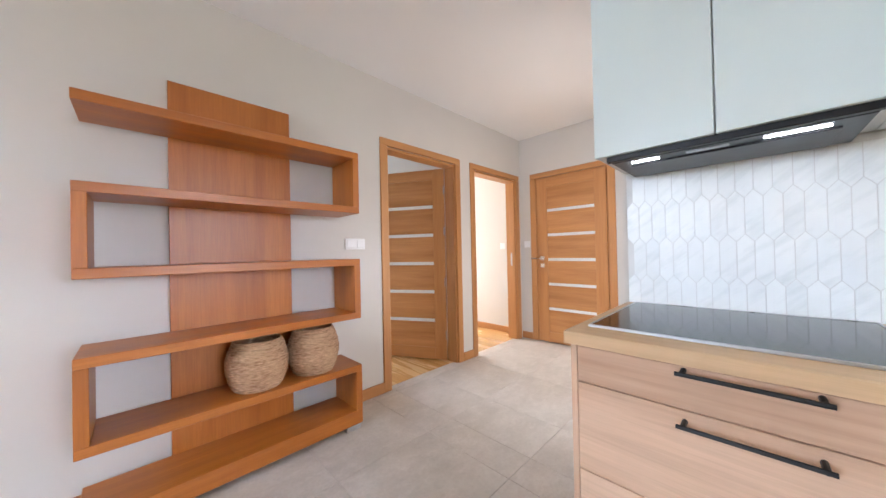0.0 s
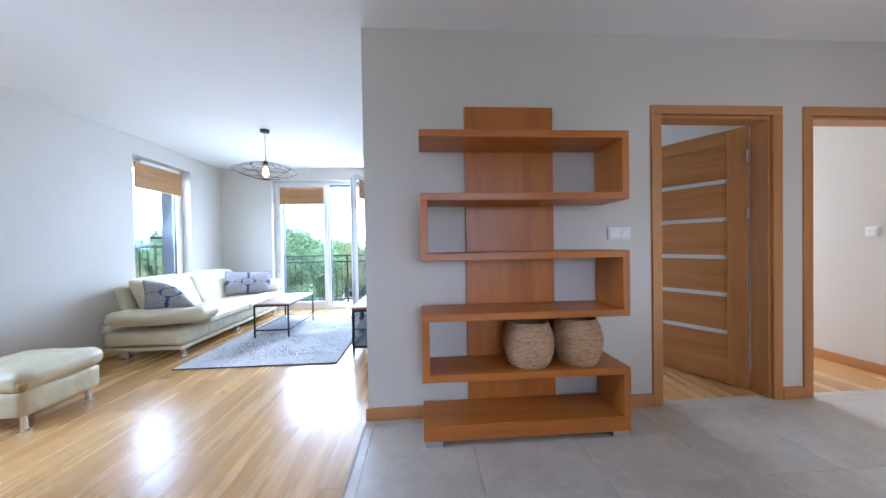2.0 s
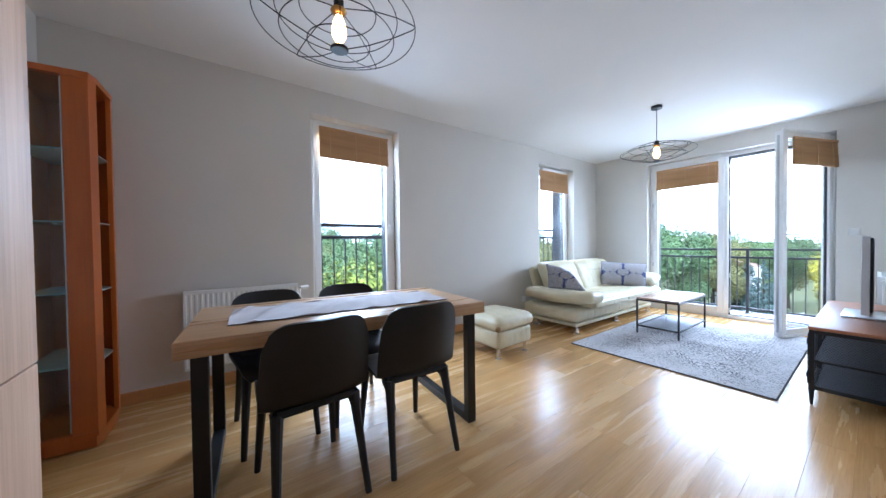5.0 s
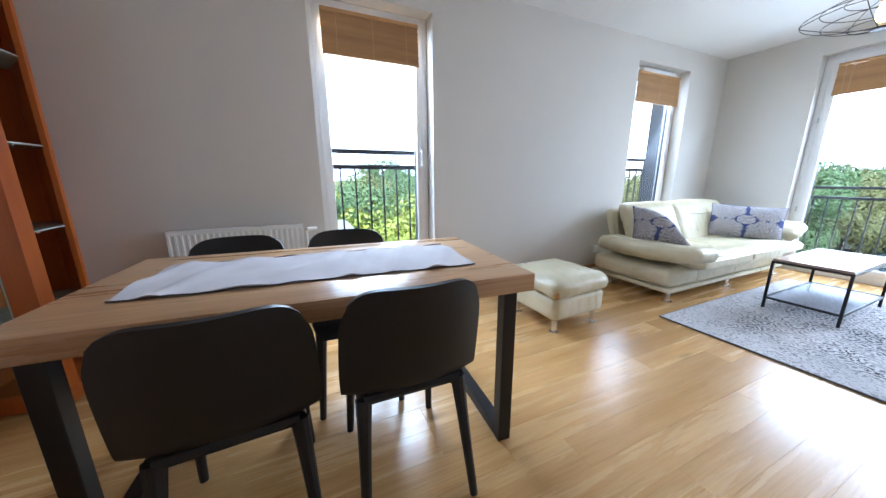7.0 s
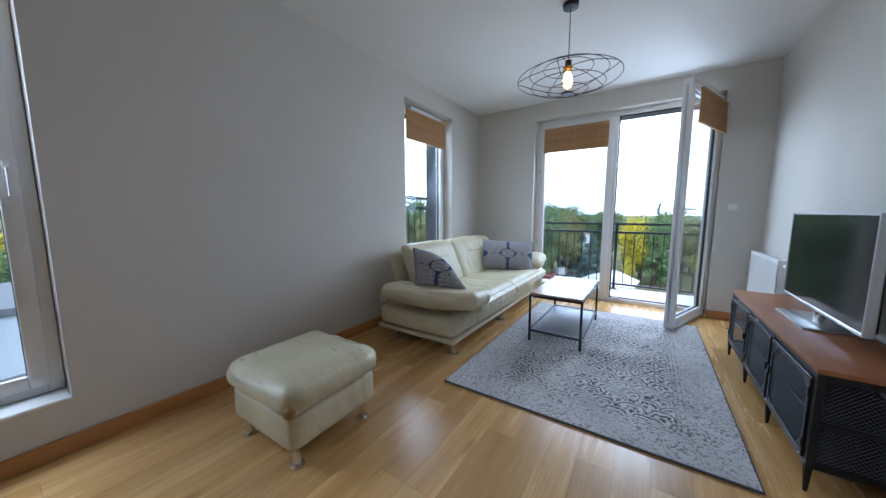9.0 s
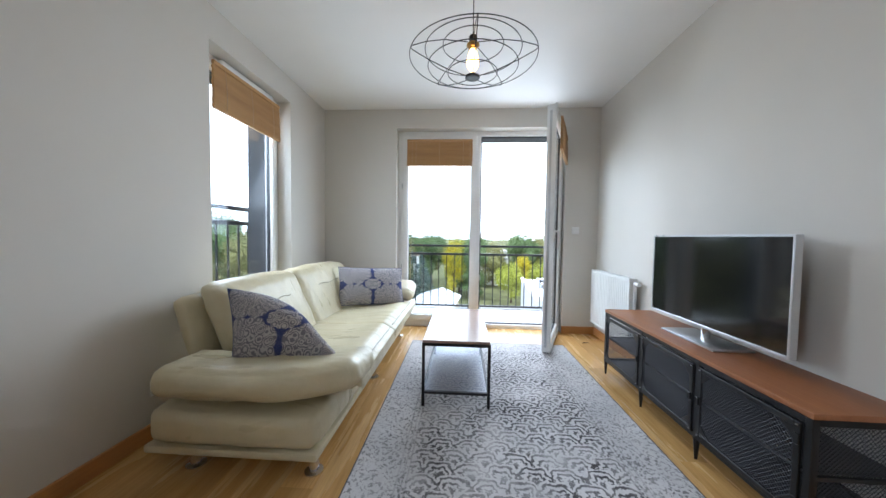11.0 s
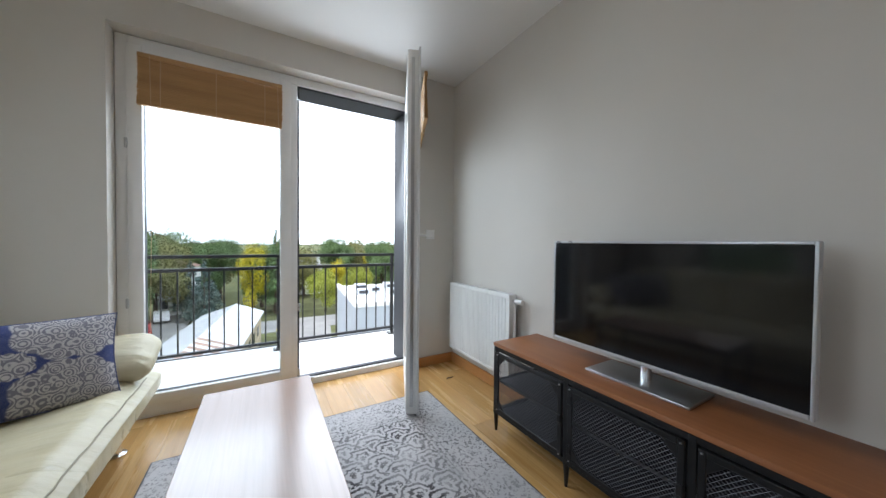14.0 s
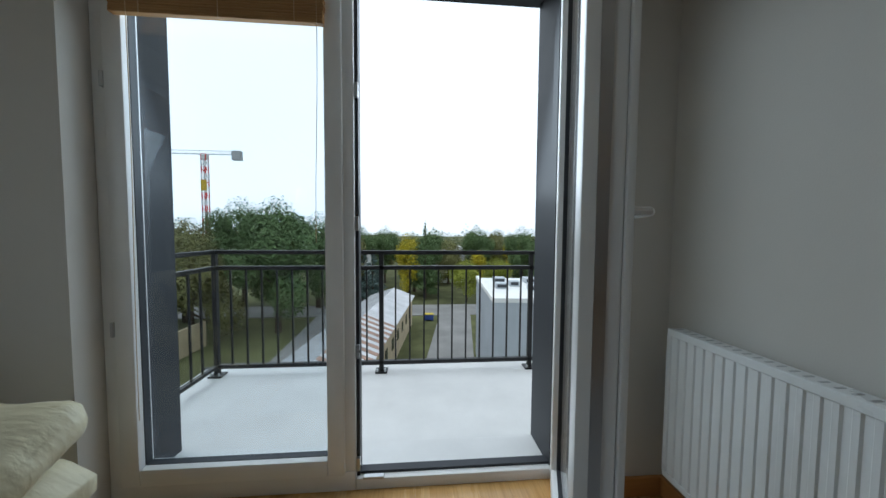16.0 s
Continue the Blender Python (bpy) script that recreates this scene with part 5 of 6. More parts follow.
def rug():
    e = thing("rug", pose(-1.308, 4.61, 0, 0, 0, 0.0), "faded grey ornamental rug on the oak floor", "rug")

    def lay(u, v):
        x, y = (u - 0.5) * 1.53, (v - 0.5) * 2.20
        edge = min(u, 1 - u, v, 1 - v)
        return x, y, 0.0065 + 0.0012 * math.sin(7 * x + 3 * y) * min(1, edge * 12)

    part("woven_field", sheet(30, 44, lay, 0.010), RUG, e)
    for lo, hi in (((-0.772, -1.107, 0.001), (-0.763, 1.107, 0.0118)), ((0.763, -1.107, 0.001), (0.772, 1.107, 0.0118)), ((-0.763, -1.107, 0.001), (0.763, -1.098, 0.0118)), ((-0.763, 1.098, 0.001), (0.763, 1.107, 0.0118))):
        part("binding", one_box(lo, hi, 0.002), RUGEDGE, e)


rug()


def chrome_leg(parent, x, y, h, r=0.017):
    part("leg", lathe(bmesh.new(), [(r * 1.9, 0.0), (r * 1.9, 0.006), (r, 0.012), (r, h)], 16, (x, y, 0)), CHROME, parent, "chrome leg")


def sofa():
    """Origin at the floor below the middle of its front edge; +x faces the room, y along its length."""
    L = 2.16
    e = thing("sofa", pose(-2.19, 3.79 + L / 2, 0), "cream leather two-seat sofa with chrome legs and wrinkled cushions", "sofa")
    h = L / 2
    part("base", soft((-0.82, -h + 0.03, 0.126), (-0.015, h, 0.310), 0.065, 0.016, 20, 0.004, 1), LEATHER, e, angle=80)
    part("base_trim", one_box((-0.83, -h + 0.035, 0.092), (-0.018, h - 0.012, 0.130), 0.012, 2), LEATHER, e)

    def seat_slope(p):
        return Vector((p.x, p.y, p.z + 0.022 * smooth_step(-0.3, 0.02, p.x) - 0.055 * smooth_step(0.0, 0.115, p.x) * (p.z > 0.35) + 0.035 * smooth_step(0.05, 0.11, p.x) * (p.z < 0.32)))

    part("seat_cushion", soft((-0.62, -h + 0.27, 0.285), (0.105, -0.001, 0.410), 0.012, 0.003, 30, 0.004, 2, freq=7, shape=seat_slope), LEATHER, e, angle=80)
    part("seat_cushion", soft((-0.62, 0.001, 0.285), (0.105, h, 0.410), 0.012, 0.003, 30, 0.004, 3, freq=7, shape=seat_slope), LEATHER, e, angle=80)

    def lean(p):
        t = (p.z - 0.36) / 0.46
        return Vector((p.x - 0.20 * t, p.y, p.z))

    for i, (a, b) in enumerate(((-h + 0.33, 0.02), (0.02, h - 0.10))):
        part("back_cushion", soft((-0.66, a + 0.004, 0.36), (-0.49, b - 0.004, 0.812), 0.052, 0.016, 24, 0.010, 5 + i, shape=lean), LEATHER, e, angle=80)
        part("back_shell", soft((-0.775, a - 0.04 * (1 - i), 0.20), (-0.67, b - 0.02, 0.745), 0.045, 0.01, 12, 0.003, 8 + i, shape=lambda p: Vector((p.x - 0.17 * (p.z - 0.2) / 0.5, p.y, p.z))), LEATHER, e, angle=80)
        part("front_piping", tube(bmesh.new(), [(0.072 + 0.002 * math.sin(k), a + 0.03 + (b - a - 0.06) * k / 24, 0.402 + 0.0015 * math.sin(2.3 * k)) for k in range(25)], 0.0035, 6), SEAM, e)
        part("front_piping", tube(bmesh.new(), [(0.100, a + 0.03 + (b - a - 0.06) * k / 24, 0.345 + 0.0015 * math.sin(1.7 * k)) for k in range(25)], 0.003, 6), SEAM, e)
        part("fold_seam", tube(bmesh.new(), [(-0.475 - 0.20 * 0.68 + 0.012 * math.sin(3.1 * k / 12), a + 0.22 + (b - a - 0.44) * k / 12, 0.675 + 0.006 * math.sin(k)) for k in range(13)], 0.004, 6), SEAM, e)

    def arm_tilt(sgn):
        def f(p):
            out = sgn * p.y - (h - 0.30)
            return Vector((p.x, p.y + 0.10 * smooth_step(-0.15, 0.13, p.x), p.z + 0.06 * max(0, out) ** 1.2 + 0.015 * math.sin(3 * p.x)))
        return f

    for sgn in (-1, 1):
        ya, yb = sorted((sgn * (h - 0.30), sgn * (h + 0.02))) if sgn < 0 else sorted((sgn * (h - 0.24), sgn * (h + 0.01)))
        part("armrest", soft((-0.76 if sgn < 0 else -0.67, ya, 0.365 if sgn < 0 else 0.42), (0.135 if sgn < 0 else 0.105, yb, 0.505 if sgn < 0 else 0.535), 0.062, 0.015, 20, 0.008, 11 + sgn, shape=arm_tilt(sgn) if sgn < 0 else (lambda p: Vector((p.x, p.y, p.z + 0.45 * max(0, p.y - (h - 0.20)))))), LEATHER, e, angle=80)
    for x in (-0.64, -0.065):
        for y in (-h + 0.11, 0.0, h - 0.06):
            chrome_leg(e, x, y, 0.095, 0.022)


sofa()


def cushion(m, w, hgt, t, label, skew=0.0):
    e = thing("cushion", m, label, "cushion", "blue ornament cushions")
    b = bmesh.new()
    n = 22
    for s in (1, -1):
        g = []
        for i in range(n + 1):
            row = []
            for j in range(n + 1):
                u, v = 2 * i / n - 1, 2 * j / n - 1
                pinch = 1 - 0.055 * (1 - u * u) * abs(v) ** 3
                pinch2 = 1 - 0.055 * (1 - v * v) * abs(u) ** 3
                z = t / 2 * ((1 - abs(u) ** 2.4) * (1 - abs(v) ** 2.4)) ** 0.55 + 0.006 * noise.noise(Vector((u * 3, v * 3, s * 4)))* (1 - max(abs(u), abs(v)))
                sl = ((1 + u) / 2) ** 2.5 * (1 + v) / 2 * abs(skew)
                row.append(b.verts.new((u * w / 2 * pinch2 + skew * v * hgt / 2 - 0.20 * sl, v * hgt / 2 * pinch - 0.46 * sl, s * max(0, z))))
            g.append(row)
        for i in range(n):
            for j in range(n):
                b.faces.new((g[i][j], g[i + 1][j], g[i + 1][j + 1], g[i][j + 1]))
    bmesh.ops.remove_doubles(b, verts=b.verts[:], dist=0.0004)
    part("cover", b, CUSHION, e, angle=70)
    ring = []
    for i in range(0, 40):
        a, q = divmod(i, 10)
        u = [(q / 5 - 1, -1), (1, q / 5 - 1), (1 - q / 5, 1), (-1, 1 - q / 5)][a]
        ring.append((u[0] * w / 2 * (1 - 0.055 * (1 - u[1] ** 2)) + skew * u[1] * hgt / 2 - 0.20 * ((1 + u[0]) / 2) ** 2.5 * (1 + u[1]) / 2 * abs(skew), u[1] * hgt / 2 * (1 - 0.055 * (1 - u[0] ** 2)) - 0.46 * ((1 + u[0]) / 2) ** 2.5 * (1 + u[1]) / 2 * abs(skew), 0))
    part("piping", tube(bmesh.new(), ring, 0.003, 5, True), plain("cushion_piping", (0.10, 0.12, 0.24), 0.9), e, "dark blue piping")




def facing(at, normal, along):
    """A pose whose z is normal and whose x lies close to along."""
    n = Vector(normal).normalized()
    x = Vector(along)
    x = (x - n * x.dot(n)).normalized()
    y = n.cross(x)
    return Matrix.Translation(at) @ Matrix((x, y, n)).transposed().to_4x4()


CUSH_A = facing((-2.475, 4.085, 0.615), (0.248, -0.77, 0.59), (0.43, 0.10, -0.05))
CUSH_B = facing((-2.475, 5.57, 0.595), (0.40, -0.80, 0.42), (0.86, 0.45, -0.06))
cushion(CUSH_A, 0.57, 0.37, 0.25, "blue and grey ornament cushion slumped against the sofa back", -0.42)
cushion(CUSH_B, 0.64, 0.39, 0.16, "blue and grey ornament cushion upright in the sofa corner")


def stool():
    e = thing("footstool", pose(-2.452, 2.745, 0, 0, 0, 1.5), "cream leather footstool with chrome legs and a worn corner", "footstool")
    part("body", soft((-0.255, -0.25, 0.10), (0.255, 0.25, 0.275), 0.035, 0.008, 12, 0.003, 21), LEATHER, e, angle=80)
    part("seat_pad", soft((-0.275, -0.27, 0.265), (0.275, 0.27, 0.406), 0.06, 0.018, 16, 0.008, 22), LEATHER, e, angle=80)
    worn = plain("worn_leather", (0.36, 0.21, 0.07), 0.5, var=0.25, scale=18, bump=0.2)
    part("worn_patch", soft((0.225, -0.272, 0.272), (0.277, -0.222, 0.33), 0.024, 0.0, 8, 0.003, 9), worn, e, "rubbed brown leather corner")
    for x in (-0.20, 0.20):
        for y in (-0.195, 0.195):
            chrome_leg(e, x, y, 0.105)


stool()

COFFEE_WOOD = wood("pinkish_brown_table_top", (0.38, 0.255, 0.20), (0.50, 0.35, 0.28), "y", 0.20, 5, bump=0.02, coat=0.4)
BENCH_WOOD = wood("red_brown_pine", (0.25, 0.085, 0.030), (0.40, 0.165, 0.065), "y", 0.40, 6, knots=0.5, bump=0.08)


def expanded_metal(u0, u1, v0, v1, place, du=0.016, dv=0.0085, t=0.0022):
    """A sheet of zigzag strands between two corners; place(u, v, w) gives the point."""
    verts, faces = [], []
    rows = int((v1 - v0) / dv)
    cols = max(2, int((u1 - u0) / du) * 2)
    for r in range(rows):
        base = v0 + (r + 0.5) * (v1 - v0) / rows
        for k in range(cols + 1):
            u = u0 + (u1 - u0) * k / cols
            v = base + (dv * 0.42 if (k + r) % 2 else -dv * 0.42)
            verts += [place(u, v - t / 2, 0.0), place(u, v + t / 2, 0.0012)]
            if k:
                n = len(verts)
                faces.append((n - 4, n - 2, n - 1, n - 3))
    b = bmesh.new()
    vs = [b.verts.new(p) for p in verts]
    for f in faces:
        b.faces.new([vs[i] for i in f])
    return b


def coffee_table():
    e = thing("coffee_table", pose(-1.826, 4.468, 0.0118), "low coffee table with a wooden top and black steel frame", "table")
    w, l, h = 0.435, 0.90, 0.428
    part("tabletop", one_box((0.004, 0.004, h - 0.018), (w - 0.004, l - 0.004, h), 0.002), COFFEE_WOOD, e)
    for x in (0, w - 0.018):
        for y in (0, l - 0.018):
            part("leg", one_box((x, y, 0), (x + 0.018, y + 0.018, h - 0.02), 0.0015), BLACK, e)
    for z in (h - 0.019, 0.10):
        for a, b in (((0.018, 0, z - 0.018), (w - 0.018, 0.018, z)), ((0.018, l - 0.018, z - 0.018), (w - 0.018, l, z)), ((0, 0.018, z - 0.018), (0.018, l - 0.018, z)), ((w - 0.018, 0.018, z - 0.018), (w, l - 0.018, z))):
            part("rail", one_box(a, b, 0.0015), BLACK, e)
    part("mesh_shelf", expanded_metal(0.016, w - 0.016, 0.016, l - 0.016, lambda u, v, q: (u, v, 0.094 + q), 0.012, 0.010, 0.0055), GREYMESH, e, "grey expanded metal shelf")


GREYMESH = plain("grey_mesh_metal", (0.30, 0.32, 0.36), 0.4, 0.4, var=0.15)
DARKMESH = plain("black_mesh_metal", (0.06, 0.06, 0.068), 0.45, 0.4, var=0.2)
coffee_table()


def tv_bench():
    """Origin at the floor under its south-west corner; x to the wall, y along the bench."""
    L, D, Z = 1.495, 0.36, 0.505
    e = thing("tv_bench", pose(-0.407, 3.618, 0), "black metal mesh television bench with a brown wooden top", "tv bench")
    part("top", one_box((-0.003, -0.003, Z), (D, L + 0.003, Z + 0.022), 0.003, 2), BENCH_WOOD, e, "red-brown wooden top")
    ys = (0.0, 0.495, 0.975, L - 0.025)
    for y in ys:
        for x in (0.0, D - 0.025):
            b = bmesh.new()
            box(b, (x, y, 0.10), (x + 0.025, y + 0.025, Z - 0.001), 0.002)
            tube(b, [(x + 0.0125, y + 0.0125, 0.11), (x + 0.0125, y + 0.0125, 0.0)], 0.015, 8, end_radius=0.007)
            part("post", b, BLACK, e)
    for z in (0.105, Z - 0.026):
        for x in (0.0, D - 0.025):
            part("long_rail", one_box((x + 0.002, 0.025, z), (x + 0.023, L - 0.025, z + 0.025), 0.002), BLACK, e)
        for y in (0.0, L - 0.025):
            part("end_rail", one_box((0.025, y + 0.002, z), (D - 0.025, y + 0.023, z + 0.025), 0.002), BLACK, e)
    part("floor_sheet", one_box((0.02, 0.02, 0.112), (D - 0.02, L - 0.02, 0.118)), DARKMESH, e)
    part("middle_shelf", one_box((0.03, 0.03, 0.296), (D - 0.02, L - 0.03, 0.302)), DARKMESH, e)
    part("shelf_edge", one_box((0.022, 0.03, 0.290), (0.030, L - 0.03, 0.304), 0.001), BLACK, e)
    tagged(part("back_mesh", expanded_metal(0.02, 0.975, 0.125, Z - 0.02, lambda u, v, q: (D - 0.008 + q, u, v)), DARKMESH, e), kind="stuff")
    for y in (0.012, L - 0.012):
        part("end_mesh", expanded_metal(0.022, D - 0.022, 0.125, Z - 0.02, lambda u, v, q, y=y: (u, y + q, v)), DARKMESH, e)
        part("end_shelf_bar", one_box((0.02, y - 0.006, 0.290), (D - 0.02, y + 0.006, 0.304)), BLACK, e)
    for y0, y1, hinge_side in ((0.03, 0.490, 0), (0.525, 0.972, 1), (1.005, 1.465, 1)):
        d = part("door", expanded_metal(y0 + 0.016, y1 - 0.016, 0.145, Z - 0.045, lambda u, v, q: (-0.004 + q, u, v)), DARKMESH, e, "black expanded metal door")
        tagged(d, kind="stuff")
        fr = bmesh.new()
        z0, z1 = 0.130, Z - 0.030
        for a, b in (((-0.008, y0, z0), (0.002, y0 + 0.022, z1)), ((-0.008, y1 - 0.022, z0), (0.002, y1, z1)), ((-0.008, y0 + 0.022, z0), (0.002, y1 - 0.022, z0 + 0.022)), ((-0.008, y0 + 0.022, z1 - 0.022), (0.002, y1 - 0.022, z1))):
            box(fr, a, b, 0.002)
        for yy, zz, sy, sz in ((y0 + 0.022, z0 + 0.022, 1, 1), (y1 - 0.022, z0 + 0.022, -1, 1), (y0 + 0.022, z1 - 0.022, 1, -1), (y1 - 0.022, z1 - 0.022, -1, -1)):
            v = [fr.verts.new((x, yy + sy * a, zz + sz * c)) for x in (-0.006, 0.0) for a, c in ((0, 0), (0.05, 0), (0, 0.05))]
            fr.faces.new(v[:3]), fr.faces.new(v[3:]), fr.faces.new((v[1], v[4], v[5], v[2]))
        part("door_frame", fr, BLACK, d)
        for zz in (z0 + 0.06, z1 - 0.06):
            yy = y0 if hinge_side == 0 else y1 - 0.02
            part("hinge", one_box((-0.012, yy, zz - 0.02), (-0.006, yy + 0.02, zz + 0.02), 0.002), BLACK, d)
        for zz in (z0 + 0.011, z1 - 0.011):
            for yy in (y0 + 0.011, y1 - 0.011):
                part("rivet", lathe(bmesh.new(), [(0.004, -0.002), (0.004, 0.002)], 8, (-0.009, yy, zz)), STEEL, d)
        part("latch", one_box((-0.018, (y1 - 0.02 if hinge_side == 0 else y0), 0.29), (-0.007, (y1 if hinge_side == 0 else y0 + 0.02), 0.33), 0.003), BLACK, d)


tv_bench()

SCREEN = plain("black_screen", (0.006, 0.006, 0.007), 0.10, var=0.1, bump=0, rvar=0.005)
SILVER = plain("silver_plastic", (0.60, 0.61, 0.63), 0.3, 0.6, var=0.04, bump=0.01)


def television():
    e = thing("television", pose(-0.20, 4.380, 0.5275), "flat black television with a thin silver frame on a stand", "television")
    w, z0, z1 = 0.474, 0.068, 0.601
    part("screen", one_box((-0.002, -w + 0.011, z0 + 0.016), (0.004, w - 0.011, z1 - 0.011), 0.001), SCREEN, e, "black glossy screen")
    for a, b in (((-0.006, -w, z0), (0.03, -w + 0.011, z1)), ((-0.006, w - 0.011, z0), (0.03, w, z1)), ((-0.006, -w + 0.011, z0), (0.03, w - 0.011, z0 + 0.016)), ((-0.006, -w + 0.011, z1 - 0.011), (0.03, w - 0.011, z1))):
        part("bezel", one_box(a, b, 0.003), SILVER, e, "silver frame")
    part("back_cover", one_box((0.004, -w + 0.012, z0 + 0.017), (0.045, w - 0.012, z1 - 0.012), 0.012, 2), BLACK, e)
    part("neck", tube(bmesh.new(), [(0.02, 0, 0.008), (0.02, 0, 0.09)], 0.022, 14), CHROME, e, "chrome neck")
    part("base_plate", one_box((-0.10, -0.205, 0.0), (0.11, 0.205, 0.012), 0.004, 2), STEEL, e, "brushed steel base plate")


television()

# cable end lying by the radiator
cable = thing("cable_end", pose(-0.30, 5.83, 0.004), "short brown cord end on the oak floor", "cord")
part("cord", tube(bmesh.new(), [(0, 0, 0), (0.02, 0.012, 0.001), (0.045, 0.005, 0), (0.06, 0.01, 0.004)], 0.004, 6), plain("brown_cord", (0.12, 0.06, 0.03), 0.7), cable)

# ---- outside ----
GZ = -10.5
GRASS = plain("dry_grass", (0.105, 0.11, 0.05), 0.95, var=0.45, scale=0.35, bump=0.4, bscale=8, spec=0.1)
ASPHALT = plain("asphalt", (0.23, 0.225, 0.215), 0.9, var=0.25, scale=0.3, bump=0.2, bscale=30, spec=0.2)
RENDER_W = plain("white_render", (0.70, 0.70, 0.68), 0.8, var=0.08, scale=0.6, bump=0.1, bscale=30)
RENDER_G = plain("blue_grey_panel", (0.42, 0.45, 0.48), 0.6, var=0.1, scale=0.5, bump=0.05, bscale=20)
ROOFLIGHT = plain("pale_roof_sheet", (0.52, 0.52, 0.53), 0.55, 0.1, var=0.2, scale=0.7, bump=0.05)
ROOFSHEET = plain("grey_roof_sheet", (0.33, 0.34, 0.35), 0.6, 0.1, var=0.25, scale=0.7, bump=0.05)
RUST = plain("rusty_roof_sheet", (0.30, 0.19, 0.14), 0.7, 0.1, var=0.35, scale=0.9, bump=0.1)
DARKWIN = plain("dark_window_glass", (0.03, 0.035, 0.04), 0.12, var=0.1, bump=0)


def brick_mat():
    m, nt, b = nodes_of("red_brickwork")
    br = nt.nodes.new("ShaderNodeTexBrick")
    br.inputs["Color1"].default_value = (0.32, 0.11, 0.065, 1)
    br.inputs["Color2"].default_value = (0.24, 0.085, 0.055, 1)
    br.inputs["Mortar"].default_value = (0.40, 0.36, 0.32, 1)
    br.inputs["Scale"].default_value = 1.0
    br.inputs["Mortar Size"].default_value = 0.012
    br.inputs["Brick Width"].default_value = 0.25
    br.inputs["Row Height"].default_value = 0.075
    tc = nt.nodes.new("ShaderNodeTexCoord")
    sp, cb = nt.nodes.new("ShaderNodeSeparateXYZ"), nt.nodes.new("ShaderNodeCombineXYZ")
    ad = nt.nodes.new("ShaderNodeMath")
    nt.links.new(tc.outputs["Object"], sp.inputs[0])
    nt.links.new(sp.outputs[0], ad.inputs[0])
    nt.links.new(sp.outputs[1], ad.inputs[1])
    nt.links.new(ad.outputs[0], cb.inputs[0])
    nt.links.new(sp.outputs[2], cb.inputs[1])
    nt.links.new(cb.outputs[0], br.inputs["Vector"])
    c = mixed(nt, ramp_of(nt, noise_of(nt, 0.9, 5), 0.4, 0.75, 0, 0.4), br.outputs["Color"], (0.42, 0.26, 0.20))
    nt.links.new(c, b.inputs["Base Color"])
    b.inputs["Roughness"].default_value = 0.9
    bump_of(nt, b, br.outputs["Fac"], -0.3, 0.01)
    return m


BRICK = brick_mat()
bm = bmesh.new()
vs = [bm.verts.new(p) for p in ((-1500, -1500, GZ), (1500, -1500, GZ), (1500, 1500, GZ), (-1500, 1500, GZ))]
bm.faces.new(vs)
solid("ground", bm, GRASS, "wide flat ground of dry grass and yards", "ground")
bm = bmesh.new()
join(bm, one_box((0, -24, GZ - 0.1), (4.4, 16, GZ + 0.05)), pose(-0.23, 33.5, 0, 0, 0, -8.5))
box(bm, (-40, 48.5, GZ - 0.1), (40, 55, GZ + 0.055))
solid("road", bm, ASPHALT, "grey asphalt yard road between low buildings", "road")
bm = bmesh.new()
join(bm, one_box((-2.2, -36, GZ - 0.1), (2.6, 26, GZ + 0.06)), pose(-12.6, 44, 0, 0, 0, 2.5))
solid("pavement", bm, ASPHALT, "narrow asphalt lane beside the long shed", "pavement")


def balcony():
    e = thing("balcony", Matrix.Identity(4), "pale concrete balcony slab outside the living room", "balcony", kind="structure")
    part("slab", one_box((-3.08, YN + TO, -0.40), (1.2, 7.96, -0.165), 0.006), CONCRETE, e)
    part("drip_edge", one_box((-3.10, 7.955, -0.42), (1.2, 7.985, -0.155), 0.004), ANTH, e)
    g = thing("balcony_railing", Matrix.Identity(4), "black steel balcony railing with upright bars", "railing")
    y, x = 7.81, -2.885
    for z, hh in ((0.945, 0.018), (0.805, 0.018), (-0.075, 0.015)):
        part("rail", one_box((x, y - 0.02, z - hh), (1.1, y + 0.02, z + hh), 0.003), BLACK, g)
        part("rail", one_box((x - 0.02, YN + TO + 0.05, z - hh), (x + 0.02, y - 0.02, z + hh), 0.003), BLACK, g)
    for px in (x, -1.438, -0.03, 1.06):
        p = part("post", one_box((px - 0.02, y - 0.02, -0.160), (px + 0.02, y + 0.02, 0.95), 0.003), BLACK, g)
        part("foot_plate", one_box((px - 0.055, y - 0.055, -0.165), (px + 0.055, y + 0.055, -0.150), 0.003), BLACK, p)
        for dx in (-0.035, 0.035):
            part("bolt", lathe(bmesh.new(), [(0.009, -0.15), (0.009, -0.125)], 8, (px + dx, y - 0.04, 0)), STEEL, p)
    k = x + 0.13
    while k < 1.0:
        if min(abs(k - q) for q in (-1.438, -0.03)) > 0.04:
            part("baluster", one_box((k - 0.007, y - 0.007, -0.065), (k + 0.007, y + 0.007, 0.79)), BLACK, g)
        k += 0.1315
    k = YN + TO + 0.14
    while k < y - 0.06:
        part("baluster", one_box((x - 0.007, k - 0.007, -0.065), (x + 0.007, k + 0.007, 0.79)), BLACK, g)
        k += 0.1315


balcony()
# outer face of this house under the windows, seen from above and aside
bm = bmesh.new()
box(bm, (XW - TO - 0.02, YB - 3, GZ), (XW - TO + 0.1, YN + TO - 0.001, -0.26))
box(bm, (XW - TO + 0.1, YN + TO - 0.1, GZ), (4.4, YN + TO - 0.001, -0.41))
solid("facade", bm, RENDER_W, "white rendered facade below the flat", "facade")


